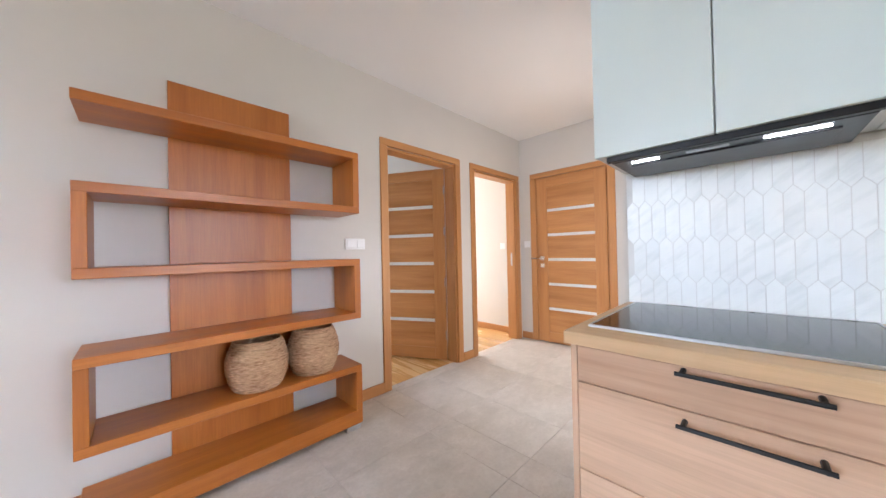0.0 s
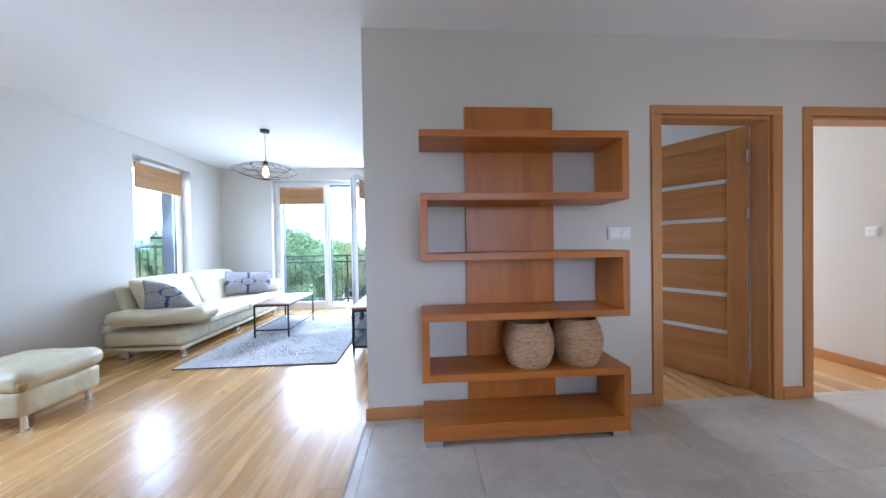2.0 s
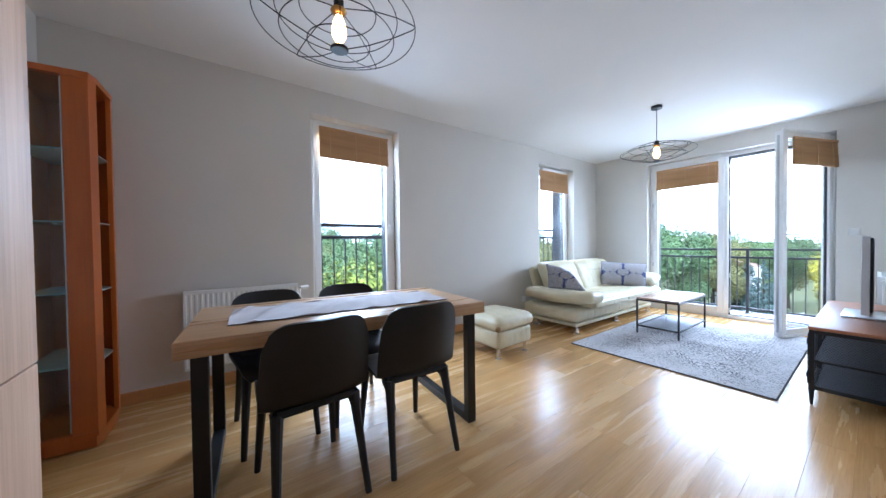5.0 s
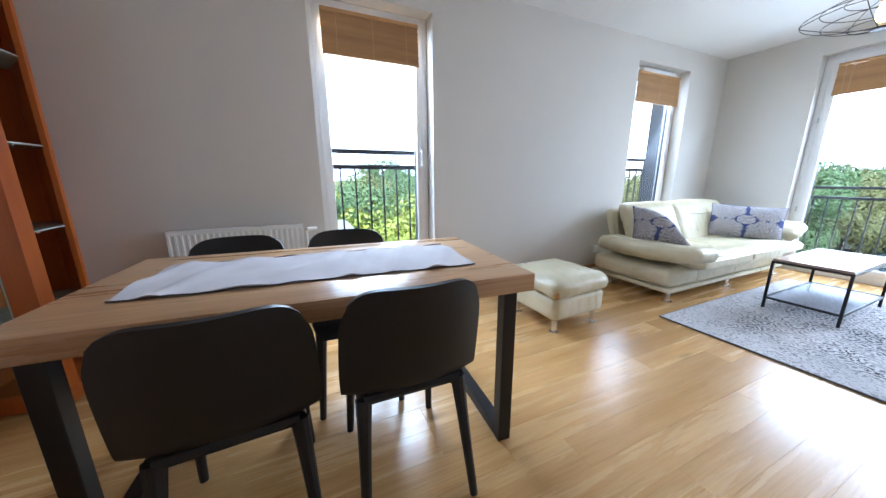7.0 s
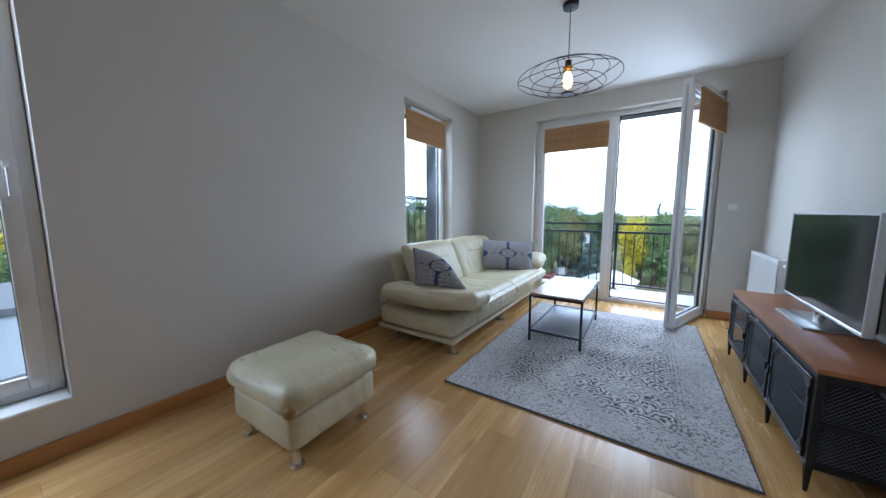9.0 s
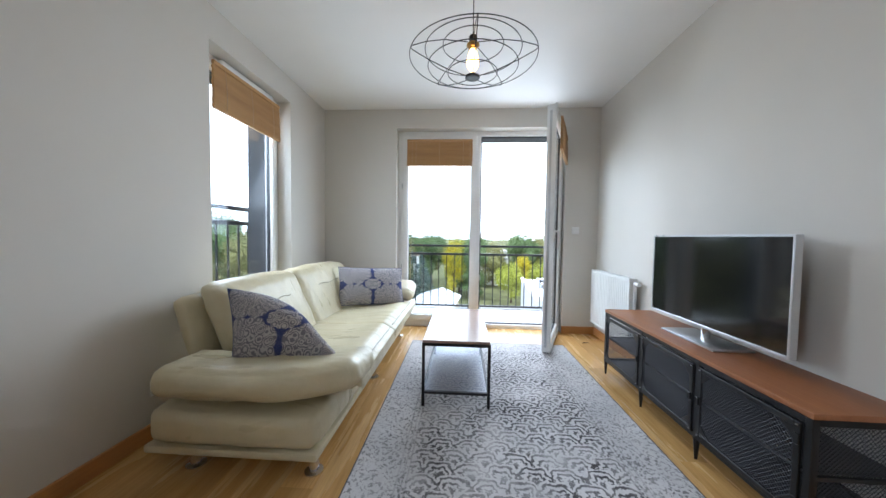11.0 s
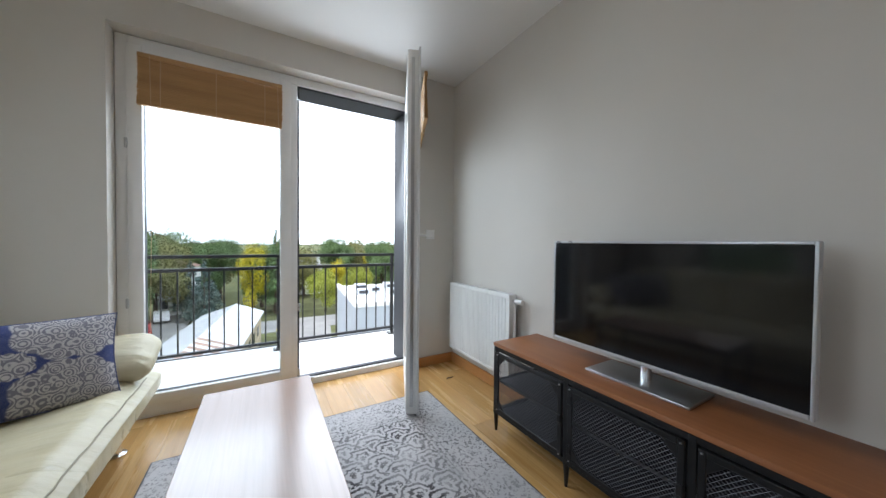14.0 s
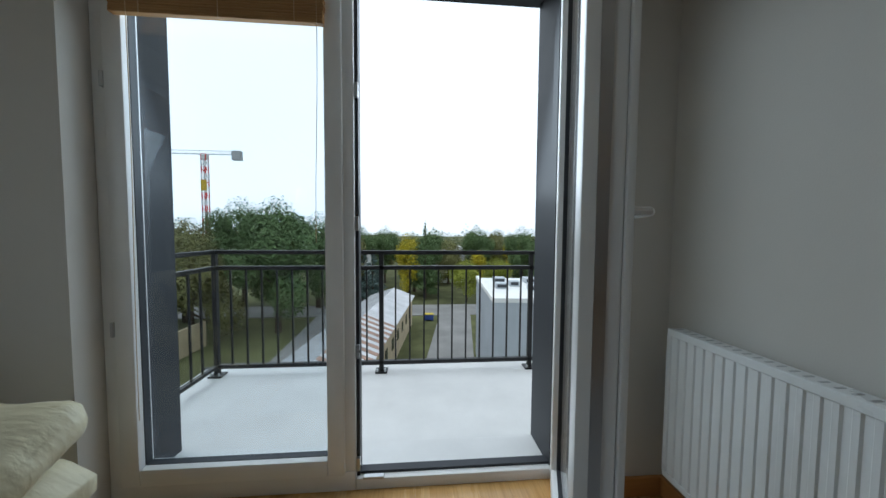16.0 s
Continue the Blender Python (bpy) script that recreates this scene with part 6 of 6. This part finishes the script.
def leaf_mat(name, dark, light):
    m, nt, b = nodes_of(name)
    geo = nt.nodes.new("ShaderNodeNewGeometry")
    c = mixed(nt, geo.outputs["Random Per Island"], dark, light)
    c = mixed(nt, ramp_of(nt, noise_of(nt, 0.5, 3), 0.35, 0.7, 0, 0.5), c, tuple(v * 0.6 for v in dark))
    nt.links.new(c, b.inputs["Base Color"])
    b.inputs["Roughness"].default_value = 0.7
    b.inputs["Specular IOR Level"].default_value = 0.2
    return m


GREEN = leaf_mat("green_leaves", (0.075, 0.125, 0.045), (0.16, 0.225, 0.09))
OLIVE = leaf_mat("autumn_olive_leaves", (0.14, 0.145, 0.05), (0.25, 0.235, 0.09))
YELLOW = leaf_mat("yellow_leaves", (0.38, 0.31, 0.015), (0.62, 0.53, 0.04))
LIME = leaf_mat("yellow_green_leaves", (0.18, 0.21, 0.03), (0.36, 0.38, 0.06))
BLUEGREEN = leaf_mat("blue_spruce_needles", (0.07, 0.11, 0.10), (0.14, 0.19, 0.17))
RUSTY = leaf_mat("rusty_leaves", (0.14, 0.085, 0.04), (0.24, 0.15, 0.065))
BARK = plain("bark", (0.085, 0.065, 0.05), 0.95, var=0.3, scale=4, bump=0.5, bscale=20, spec=0.1)


def leaves(lobes, count, size, seed):
    """Small bent leaf clumps scattered in the shells of several lobes (centre, radii)."""
    rnd = random.Random(seed)
    verts, faces = [], []
    weights = [r[0] * r[1] for _, r in lobes]
    for _ in range(count):
        (cx, cy, cz), (rx, ry, rz) = rnd.choices(lobes, weights)[0]
        while True:
            d = Vector((rnd.gauss(0, 1), rnd.gauss(0, 1), rnd.gauss(0, 1)))
            if d.length > 0.01:
                break
        d.normalize()
        q = (0.62 + 0.42 * rnd.random()) * (1 + 0.22 * noise.noise(d * 2.3 + Vector((cx, cy, cz))))
        p = Vector((cx + d.x * rx * q, cy + d.y * ry * q, cz + d.z * rz * q))
        a = (d.cross(Vector((rnd.gauss(0, 1), rnd.gauss(0, 1), rnd.gauss(0, 1)))) + d * rnd.gauss(0, 0.35) + Vector((0.001, 0, 0))).normalized()
        b = a.cross(d + Vector((0.01, 0.02, 0.3))).normalized()
        s = size * rnd.uniform(0.55, 1.35)
        n = len(verts)
        bend = d * s * 0.25
        verts += [p - a * s, p - b * s * 0.55 + bend, p + a * s, p + b * s * 0.55 + bend]
        faces += [(n, n + 1, n + 2), (n, n + 2, n + 3)]
    b = bmesh.new()
    vs = [b.verts.new(v) for v in verts]
    for f in faces:
        b.faces.new([vs[i] for i in f])
    return b


def tree(m, h, spread, leafmat, label, seed, count=2600, size=0.26, low=0.06):
    e = thing("tree", m, label, "tree", "trees round the yard")
    rnd = random.Random(seed)
    b = bmesh.new()
    tube(b, [(0, 0, -0.1), (0.05, 0, h * 0.15), (0.1, 0.05, h * 0.4), (0.05, 0.1, h * 0.75)], h * 0.028, 8, end_radius=h * 0.006)
    lobes = [((0, 0, h * 0.68), (spread * 0.62, spread * 0.62, h * 0.32))]
    for k in range(8):
        a = k * 2.4 + rnd.uniform(-0.4, 0.4)
        r = spread * rnd.uniform(0.45, 0.72)
        z = h * rnd.uniform(low + 0.12, 0.80)
        tip = (r * math.cos(a), r * math.sin(a), z)
        tube(b, [(0.05, 0.03, h * rnd.uniform(0.2, 0.45)), (tip[0] * 0.5, tip[1] * 0.5, z - h * 0.08), tip], h * 0.010, 6, end_radius=h * 0.003)
        s = rnd.uniform(0.34, 0.52)
        lobes.append((tip, (spread * s, spread * s, h * s * 0.42)))
    part("trunk", b, BARK, e)
    part("crown", leaves(lobes, count, size, seed), leafmat, e, smooth=False)
    return e


def spruce(m, h, w, label, seed, mat=None):
    e = thing("tree", m, label, "tree", "trees round the yard")
    part("trunk", tube(bmesh.new(), [(0, 0, -0.1), (0, 0, h)], h * 0.018, 7, end_radius=0.02), BARK, e)
    lobes = []
    rnd = random.Random(seed)
    for k in range(13):
        u = k / 13
        for q in range(4):
            a = rnd.uniform(0, 6.28)
            r = w * (1 - u) * 0.62
            lobes.append(((r * math.cos(a), r * math.sin(a), h * (0.10 + 0.88 * u)), (w * (1 - u) * 0.40 + 0.12, w * (1 - u) * 0.40 + 0.12, h * 0.045)))
    part("crown", leaves(lobes, 4500, 0.15, seed), mat or BLUEGREEN, e, smooth=False)
    return e


g1 = tree(pose(-17.3, 42, GZ), 15.2, 5.0, GREEN, "large green deciduous tree beside the lane", 1, 20000, 0.17)
o1 = tree(pose(-25.5, 40, GZ), 13.2, 4.4, OLIVE, "large olive autumn tree beside the lane", 2, 15000, 0.165)
y1 = tree(pose(-3.0, 62, GZ), 11.9, 2.8, YELLOW, "bright yellow autumn tree by the yard", 3, 6000, 0.14)
l1 = tree(pose(7.4, 58, GZ), 7.4, 3.2, LIME, "low yellow-green tree at the end of the yard", 4, 6000, 0.13)
r1 = tree(pose(-31, 8, GZ), 10.5, 4.0, RUSTY, "rusty brown autumn tree behind brick houses", 5, 7000, 0.15)
rnd = random.Random(11)
for src, x, y, s in ((g1, -20.5, 50, 1.02), (g1, -16.5, 54, 0.95), (o1, -15.0, 63, 0.98), (g1, -14.2, 71, 0.92), (r1, -17.5, 68, 1.30), (o1, -31, 47, 1.05), (g1, -28, 55, 1.05), (o1, -33, 36, 0.95), (g1, -37, 44, 1.0),
                     (g1, 0.2, 63, 0.74), (g1, -1.8, 67, 0.80), (o1, 6.0, 76, 0.86), (g1, 13, 78, 0.90), (o1, 19, 84, 0.98), (g1, -8.8, 78, 0.82), (o1, -11, 86, 0.92),
                     (l1, 13.5, 62, 1.0), (y1, 12.0, 70, 0.72), (g1, 20, 66, 0.8), (o1, 26, 70, 0.95), (y1, 22, 78, 0.95), (g1, 3.2, 88, 0.86),
                     (g1, -28, 5.2, 0.80), (l1, -22, 4.6, 1.35), (y1, -36, 3.4, 0.95), (r1, -44, 0.6, 1.05), (l1, -23, 8.8, 1.45), (g1, -33, 12, 0.85), (o1, -38, 6, 0.9), (g1, -22, 13.5, 0.80), (y1, -36, 14, 0.95), (l1, -28, 17, 1.3), (r1, -37, 1, 1.0), (r1, -42, 3, 1.05), (g1, -45, 20, 1.0), (o1, -46, 9, 1.0), (g1, -52, 14, 1.02)):
    c = copy_thing(src, pose(x, y, GZ, 0, 0, rnd.uniform(0, 360)))
    c.scale = (s, s, s * rnd.uniform(0.94, 1.05))
spruce(pose(-9.0, 60, GZ), 9.4, 2.8, "blue-green spruce behind the long shed", 21)
spruce(pose(0.2, 60, GZ), 14.2, 2.3, "tall pointed green conifer behind the shed", 22, GREEN)
sp = spruce(pose(-11.2, 64, GZ), 9.0, 2.6, "blue-green spruce behind the long shed", 23)

lobes = []
rnd = random.Random(8)
for k in range(150):
    x = -230 + 3.0 * k + rnd.uniform(-4, 4)
    y = rnd.uniform(95, 150)
    h = rnd.uniform(10.2, 13.6)
    lobes.append(((x, y, GZ + h * 0.55), (rnd.uniform(4, 7), rnd.uniform(4, 6), h * 0.5)))
for k in range(60):
    x, y = rnd.uniform(-130, -60), -40 + 3.2 * k + rnd.uniform(-3, 3)
    lobes.append(((x, y, GZ + 6.0), (5, 5.5, rnd.uniform(5.4, 7.6))))
# distance haze is put into the leaf colour: paler and greyer than near trees
tagged(new("far_trees", mesh_of("far_trees", leaves(lobes, 60000, 0.48, 9), leaf_mat("hazed_far_leaves", (0.12, 0.15, 0.085), (0.25, 0.265, 0.13)), False)), "distant belt of green and autumn trees", "trees", "", "stuff")


def shed():
    e = thing("long_shed", pose(-4.2, 44.8, 0, 0, 0, -6.5), "long low shed with a striped rusty metal roof", "building")
    x0, x1, xr, y0, y1 = -2.75, 2.4, 0.0, -33.0, 0.0
    ze, zr = -6.85, -5.95
    b = bmesh.new()
    sec = [(x0, GZ), (x1, GZ), (x1, ze), (xr, zr), (x0, ze)]
    lo = [b.verts.new((x, y0, z)) for x, z in sec]
    hi = [b.verts.new((x, y1, z)) for x, z in sec]
    b.faces.new(lo), b.faces.new(hi[::-1])
    for i in range(5):
        b.faces.new((lo[i], lo[(i + 1) % 5], hi[(i + 1) % 5], hi[i]))
    part("wall", b, plain("ochre_render", (0.42, 0.34, 0.22), 0.9, var=0.2, scale=0.8), e, smooth=False)
    n = 66
    for side, xa in ((0, x0 - 0.3), (1, x1 + 0.3)):
        for k in range(n):
            ya, yb = y0 - 0.3 + (y1 - y0 + 0.6) * k / n, y0 - 0.3 + (y1 - y0 + 0.6) * (k + 1) / n
            zz = ze - 0.12
            b = bmesh.new()
            t = 0.05
            pts = [(xr, zr), (xa, zz)]
            a = [b.verts.new((x, y, z + q)) for q in (0.02, 0.02 + t) for x, z in pts for y in (ya + 0.01, yb - 0.04)]
            for f in ((0, 1, 3, 2), (4, 6, 7, 5), (0, 2, 6, 4), (1, 5, 7, 3), (0, 4, 5, 1), (2, 3, 7, 6)):
                b.faces.new([a[i] for i in f])
            part("roof_sheet", b, (RUST if side else ANTH) if k < (40 if side else 16) and k % 2 else (ROOFLIGHT if side else ROOFSHEET), e, smooth=False)
    for k in range(12):
        y = y0 + 1.5 + k * 2.6
        part("window", one_box((x1 - 0.02, y, -9.0), (x1 + 0.03, y + 0.9, -8.0)), DARKWIN, e)


shed()


def hall_building():
    e = thing("grey_hall", pose(3.66, 24.0, 0, 0, 0, -5), "pale grey flat-roofed hall with roof units", "building")
    x0, x1, y0, y1, zt = 0.0, 11.0, 0.0, 10.4, -2.9
    part("wall", one_box((x0, y0, GZ), (x1, y1, zt - 0.3)), RENDER_G, e, smooth=False)
    part("parapet", one_box((x0 - 0.06, y0 - 0.06, zt - 0.3), (x1 + 0.06, y0 + 0.25, zt), 0.02), RENDER_W, e)
    part("parapet", one_box((x0 - 0.06, y0 + 0.25, zt - 0.3), (x0 + 0.25, y1, zt), 0.02), RENDER_W, e)
    part("roof", one_box((x0 + 0.25, y0 + 0.25, zt - 0.32), (x1, y1, zt - 0.22)), RENDER_W, e)
    for k in range(36):
        x = x0 + 0.15 + k * 0.3
        part("panel_rib", one_box((x, y0 - 0.035, GZ), (x + 0.06, y0 - 0.001, zt - 0.3)), RENDER_G, e)
    for k in range(17):
        y = y0 + 0.3 + k * 0.6
        part("panel_rib", one_box((x0 - 0.035, y, GZ), (x0 - 0.001, y + 0.06, zt - 0.3)), RENDER_G, e)
    for k, (x, y, w) in enumerate(((0.9, 4.4, 0.9), (2.2, 5.6, 0.8), (3.3, 3.6, 1.0), (1.2, 7.4, 1.0), (3.9, 7.2, 1.3), (5.8, 5.0, 1.1))):
        u = part("roof_unit", one_box((x, y, zt - 0.22), (x + w, y + w, zt + 0.22), 0.03), RENDER_G, e)
        part("grille", one_box((x + 0.1, y - 0.02, zt - 0.1), (x + w - 0.1, y + 0.01, zt + 0.14)), ANTH, u)


hall_building()


def block(name, lo, hi, wallmat, label, rows, cols, face, roofmat=None, pitched=0.0):
    """A house with windows on one face: 'e' looks to +x, 's' to -y."""
    e = thing(name, Matrix.Identity(4), label, "building")
    part("wall", one_box(lo, hi), wallmat, e, smooth=False)
    if pitched:
        b = bmesh.new()
        xm = (lo[0] + hi[0]) / 2
        p = [b.verts.new(v) for v in ((lo[0] - 0.3, lo[1] - 0.3, hi[2]), (hi[0] + 0.3, lo[1] - 0.3, hi[2]), (hi[0] + 0.3, hi[1] + 0.3, hi[2]), (lo[0] - 0.3, hi[1] + 0.3, hi[2]), (xm, lo[1] - 0.3, hi[2] + pitched), (xm, hi[1] + 0.3, hi[2] + pitched))]
        for f in ((0, 4, 5, 3), (1, 2, 5, 4), (0, 1, 4), (2, 3, 5), (0, 3, 2, 1)):
            b.faces.new([p[i] for i in f])
        part("roof", b, roofmat or ROOFSHEET, e, smooth=False)
    else:
        part("roof", one_box((lo[0] - 0.12, lo[1] - 0.12, hi[2]), (hi[0] + 0.12, hi[1] + 0.12, hi[2] + 0.22), 0.02), roofmat or RENDER_W, e)
    for r in range(rows):
        for c in range(cols):
            z = lo[2] + 1.0 + r * (hi[2] - lo[2]) / rows
            if face == "e":
                y = lo[1] + (c + 0.5) * (hi[1] - lo[1]) / cols
                w = part("window", one_box((hi[0] - 0.05, y - 0.6, z), (hi[0] + 0.03, y + 0.6, z + 1.4), 0.01), RENDER_W, e)
                part("pane", one_box((hi[0] + 0.02, y - 0.5, z + 0.1), (hi[0] + 0.04, y + 0.5, z + 1.3)), DARKWIN, w)
            else:
                x = lo[0] + (c + 0.5) * (hi[0] - lo[0]) / cols
                w = part("window", one_box((x - 0.6, lo[1] - 0.03, z), (x + 0.6, lo[1] + 0.05, z + 1.4), 0.01), RENDER_W, e)
                part("pane", one_box((x - 0.5, lo[1] - 0.04, z + 0.1), (x + 0.5, lo[1] - 0.02, z + 1.3)), DARKWIN, w)
    return e


# west side: brick house, low annexes, white house
bh = block("brick_house", (-20.5, -7.0, GZ), (-14.0, 1.35, -0.75), BRICK, "red brick house with grey cornice bands", 3, 4, "e", ROOFSHEET)
for lo, hi in (((-20.5, -7.0), (-20.15, 1.35)), ((-14.35, -7.0), (-14.0, 1.35)), ((-20.15, -7.0), (-14.35, -6.65)), ((-20.15, 1.0), (-14.35, 1.35))):
    part("parapet", one_box((*lo, -0.53), (*hi, 0.0), 0.02), BRICK, bh)
    part("roof_cap", one_box((lo[0] - 0.05, lo[1] - 0.05, 0.002), (hi[0] + 0.05, hi[1] + 0.05, 0.07), 0.02), ROOFLIGHT, bh, "pale sheet parapet cap")
part("cornice", one_box((-20.6, -7.1, -1.62), (-13.86, 1.5, -1.30), 0.03), ROOFSHEET, bh, "grey cornice band")
part("chimney", one_box((-17.0, -0.2, -0.53), (-16.6, 0.2, 0.5), 0.02), RENDER_W, bh)
block("annexe", (-19.5, 1.36, GZ), (-14.6, 3.1, -1.5), RENDER_G, "low blue-grey annexe with a flat roof", 2, 2, "e", plain("dark_roof_felt", (0.10, 0.105, 0.115), 0.85, var=0.2))
block("white_house", (-40, -13, GZ), (-29, -1.0, 3.2), RENDER_W, "white house with dark windows behind brick roofs", 5, 4, "e")
block("low_house", (-26, 9.0, GZ), (-20.5, 13.0, -6.6), RENDER_W, "low house with a reddish roof among trees", 1, 2, "e", RUST, 1.2)
# far north: pale flats between the trees
block("far_flats", (-24, 150, GZ), (-13, 160, 0.2), RENDER_W, "distant pale flats behind the trees", 4, 8, "s")
block("far_flats", (-2, 108, GZ), (14, 118, -3.5), RENDER_W, "distant low pale building behind trees", 2, 6, "s")
block("far_flats", (-16.0, 66, GZ), (-11.0, 72, -3.0), RENDER_W, "distant pale house behind the shed", 3, 2, "s", RUST, 1.2)
block("far_flats", (1.0, 78, GZ), (10.0, 84, -4.2), RENDER_W, "distant low house with a grey roof", 2, 3, "s", ROOFSHEET, 1.4)
# yard wall along the lane
yw = thing("yard_wall", Matrix.Identity(4), "low ochre wall along the lane", "wall")
part("wall", one_box((-22.9, 20, GZ), (-22.65, 38, GZ + 2.6), 0.02), plain("ochre_wall", (0.40, 0.32, 0.20), 0.9, var=0.2, scale=0.8), yw)


def car(m, paint, label):
    e = thing("car", m, label, "car")
    b = bmesh.new()
    prof = [(-2.1, 0.35), (-2.1, 0.75), (-1.95, 0.85), (-1.1, 0.95), (-0.6, 1.42), (0.9, 1.45), (1.6, 0.98), (2.05, 0.9), (2.1, 0.35)]
    l = [b.verts.new((x, -0.85, z)) for x, z in prof]
    r = [b.verts.new((x, 0.85, z)) for x, z in prof]
    b.faces.new(l), b.faces.new(r[::-1])
    for i in range(len(prof)):
        j = (i + 1) % len(prof)
        b.faces.new((l[i], l[j], r[j], r[i]))
    bmesh.ops.bevel(b, geom=b.edges[:], offset=0.08, segments=2, affect="EDGES")
    part("body", b, paint, e)
    part("windows", one_box((-0.75, -0.86, 1.0), (1.25, 0.86, 1.33), 0.08, 2), DARKWIN, e)
    for x in (-1.3, 1.3):
        for y in (-0.8, 0.8):
            w = bmesh.new()
            tube(w, [(x, y - 0.1, 0.32), (x, y + 0.1, 0.32)], 0.32, 16)
            part("wheel", w, BLACK, e)
    return e


car(pose(-14.4, 54.4, GZ + 0.06, 0, 0, 106), plain("red_car_paint", (0.35, 0.02, 0.02), 0.25, var=0.05, bump=0, coat=0.6), "small red parked car on the lane")
car(pose(-14.2, 62.0, GZ + 0.06, 0, 0, 104), plain("white_car_paint", (0.7, 0.7, 0.7), 0.25, var=0.05, bump=0, coat=0.6), "white parked car under the trees")
bin_ = thing("waste_container", pose(-0.2, 45.6, GZ), "blue metal waste container on the yard", "container")
part("body", one_box((0, 0, 0.12), (1.2, 0.8, 0.85), 0.05, 2), plain("blue_paint", (0.03, 0.06, 0.22), 0.5), bin_)
part("lid", one_box((-0.03, -0.03, 0.85), (1.23, 0.83, 0.93), 0.03), plain("yellow_paint", (0.5, 0.38, 0.03), 0.5), bin_, "yellow lid")


def crane():
    x, y, zt = -100.5, 160.0, 37.5
    e = thing("tower_crane", pose(x, y, GZ), "red and white tower crane on the skyline", "crane")
    red, wht = plain("crane_red", (0.55, 0.04, 0.025), 0.5), plain("crane_white", (0.65, 0.65, 0.65), 0.5)
    h = zt - GZ
    n = 16
    for k in range(n):
        b = bmesh.new()
        z0, z1, w = h * k / n, h * (k + 1) / n, 1.0
        for sx, sy in ((1, 1), (1, -1), (-1, 1), (-1, -1)):
            tube(b, [(sx * w, sy * w, z0), (sx * w, sy * w, z1)], 0.30, 5)
        for s in (1, -1):
            tube(b, [(-w, s * w, z0), (w, s * w, z1)], 0.10, 5)
            tube(b, [(s * w, w, z0), (s * w, -w, z1)], 0.10, 5)
            tube(b, [(-w, s * w, z1), (w, s * w, z1)], 0.10, 5)
        part("mast_section", b, red if k % 2 else wht, e)
    for k in range(-10, 4):
        b = bmesh.new()
        xa, xb = k * 4.2, (k + 1) * 4.2
        tube(b, [(xa, -0.7, h), (xb, -0.7, h)], 0.15, 5)
        tube(b, [(xa, 0.7, h), (xb, 0.7, h)], 0.15, 5)
        tube(b, [(xa, 0, h + 1.6), (xb, 0, h + 1.6)], 0.15, 5)
        tube(b, [(xa, -0.7, h), ((xa + xb) / 2, 0, h + 1.6), (xb, 0.7, h)], 0.1, 5)
        part("jib_section", b, wht, e)
    part("cabin", one_box((-1.2, -1.2, h - 2.6), (1.2, 1.2, h - 0.4), 0.1), wht, e)
    part("counterweight", one_box((12.5, -1.2, h - 2.5), (16.5, 1.2, h + 1.8), 0.1), plain("crane_concrete", (0.4, 0.4, 0.4), 0.8), e)
    part("advert_panel", one_box((-1.3, -1.3, h - 17), (1.3, -1.15, h - 12)), plain("crane_yellow", (0.55, 0.36, 0.02), 0.6), e, "yellow panel on the mast")


crane()

# ---- floor pieces ----
def boards(parent, x0, x1, y0, y1, w=0.142, seed=3):
    """Oak boards laid along y in staggered lengths, sharing one mesh per length."""
    rnd = random.Random(seed)
    meshes = {}
    n = max(1, round((x1 - x0) / w))
    w = (x1 - x0) / n
    for i in range(n):
        y = y0
        first = True
        while y < y1 - 1e-4:
            ln = rnd.choice((0.5, 0.8, 1.1)) if first else rnd.choice((1.1, 1.35, 1.6))
            first = False
            ln = min(ln, y1 - y)
            if y1 - (y + ln) < 0.2:
                ln = y1 - y
            key = (round(ln, 3), round(w, 4))
            if key not in meshes:
                b = bmesh.new()
                box(b, (-w / 2 + 0.0002, -ln / 2 + 0.0002, -0.012), (w / 2 - 0.0002, ln / 2 - 0.0002, 0.0), 0.0004)
                meshes[key] = mesh_of("board", b, OAK_FLOOR, False)
            ob = new("board", meshes[key])
            ob.parent = parent
            ob.location = (x0 + (i + 0.5) * w, y + ln / 2, 0)
            y += ln


def tiles(parent, x0, x1, y0, y1, size=0.6, ox=0.0, oy=0.0):
    meshes = {}
    i0, i1 = math.floor((x0 - ox) / size), math.ceil((x1 - ox) / size)
    j0, j1 = math.floor((y0 - oy) / size), math.ceil((y1 - oy) / size)
    for i in range(i0, i1):
        for j in range(j0, j1):
            a, b = max(x0, ox + i * size), min(x1, ox + (i + 1) * size)
            c, d = max(y0, oy + j * size), min(y1, oy + (j + 1) * size)
            if b - a < 0.02 or d - c < 0.02:
                continue
            key = (round(b - a, 3), round(d - c, 3))
            if key not in meshes:
                t = bmesh.new()
                box(t, (-key[0] / 2 + 0.001, -key[1] / 2 + 0.001, -0.012), (key[0] / 2 - 0.001, key[1] / 2 - 0.001, 0), 0.0012)
                meshes[key] = mesh_of("tile", t, TILE, False)
            ob = new("tile", meshes[key])
            ob.parent = parent
            ob.location = ((a + b) / 2, (c + d) / 2, 0)


boards(floor, XW, -0.056, YB, YN)
boards(floor, BAL[0], BAL[1], YN, YN + 0.111, seed=8)
boards(floor, XE + T, 2.96, YS + 0.06, YN, seed=5)
boards(floor, 3.06, XD + 0.06, YS + 0.06, 5.5, seed=6)
tiles(floor, -0.056, XK, YK, YS)
tiles(floor, XK, XD, 0.72, YS)
tiles(floor, D1[0], D1[1], YS, YS + 0.06)
tiles(floor, D2[0], D2[1], YS, YS + 0.06)
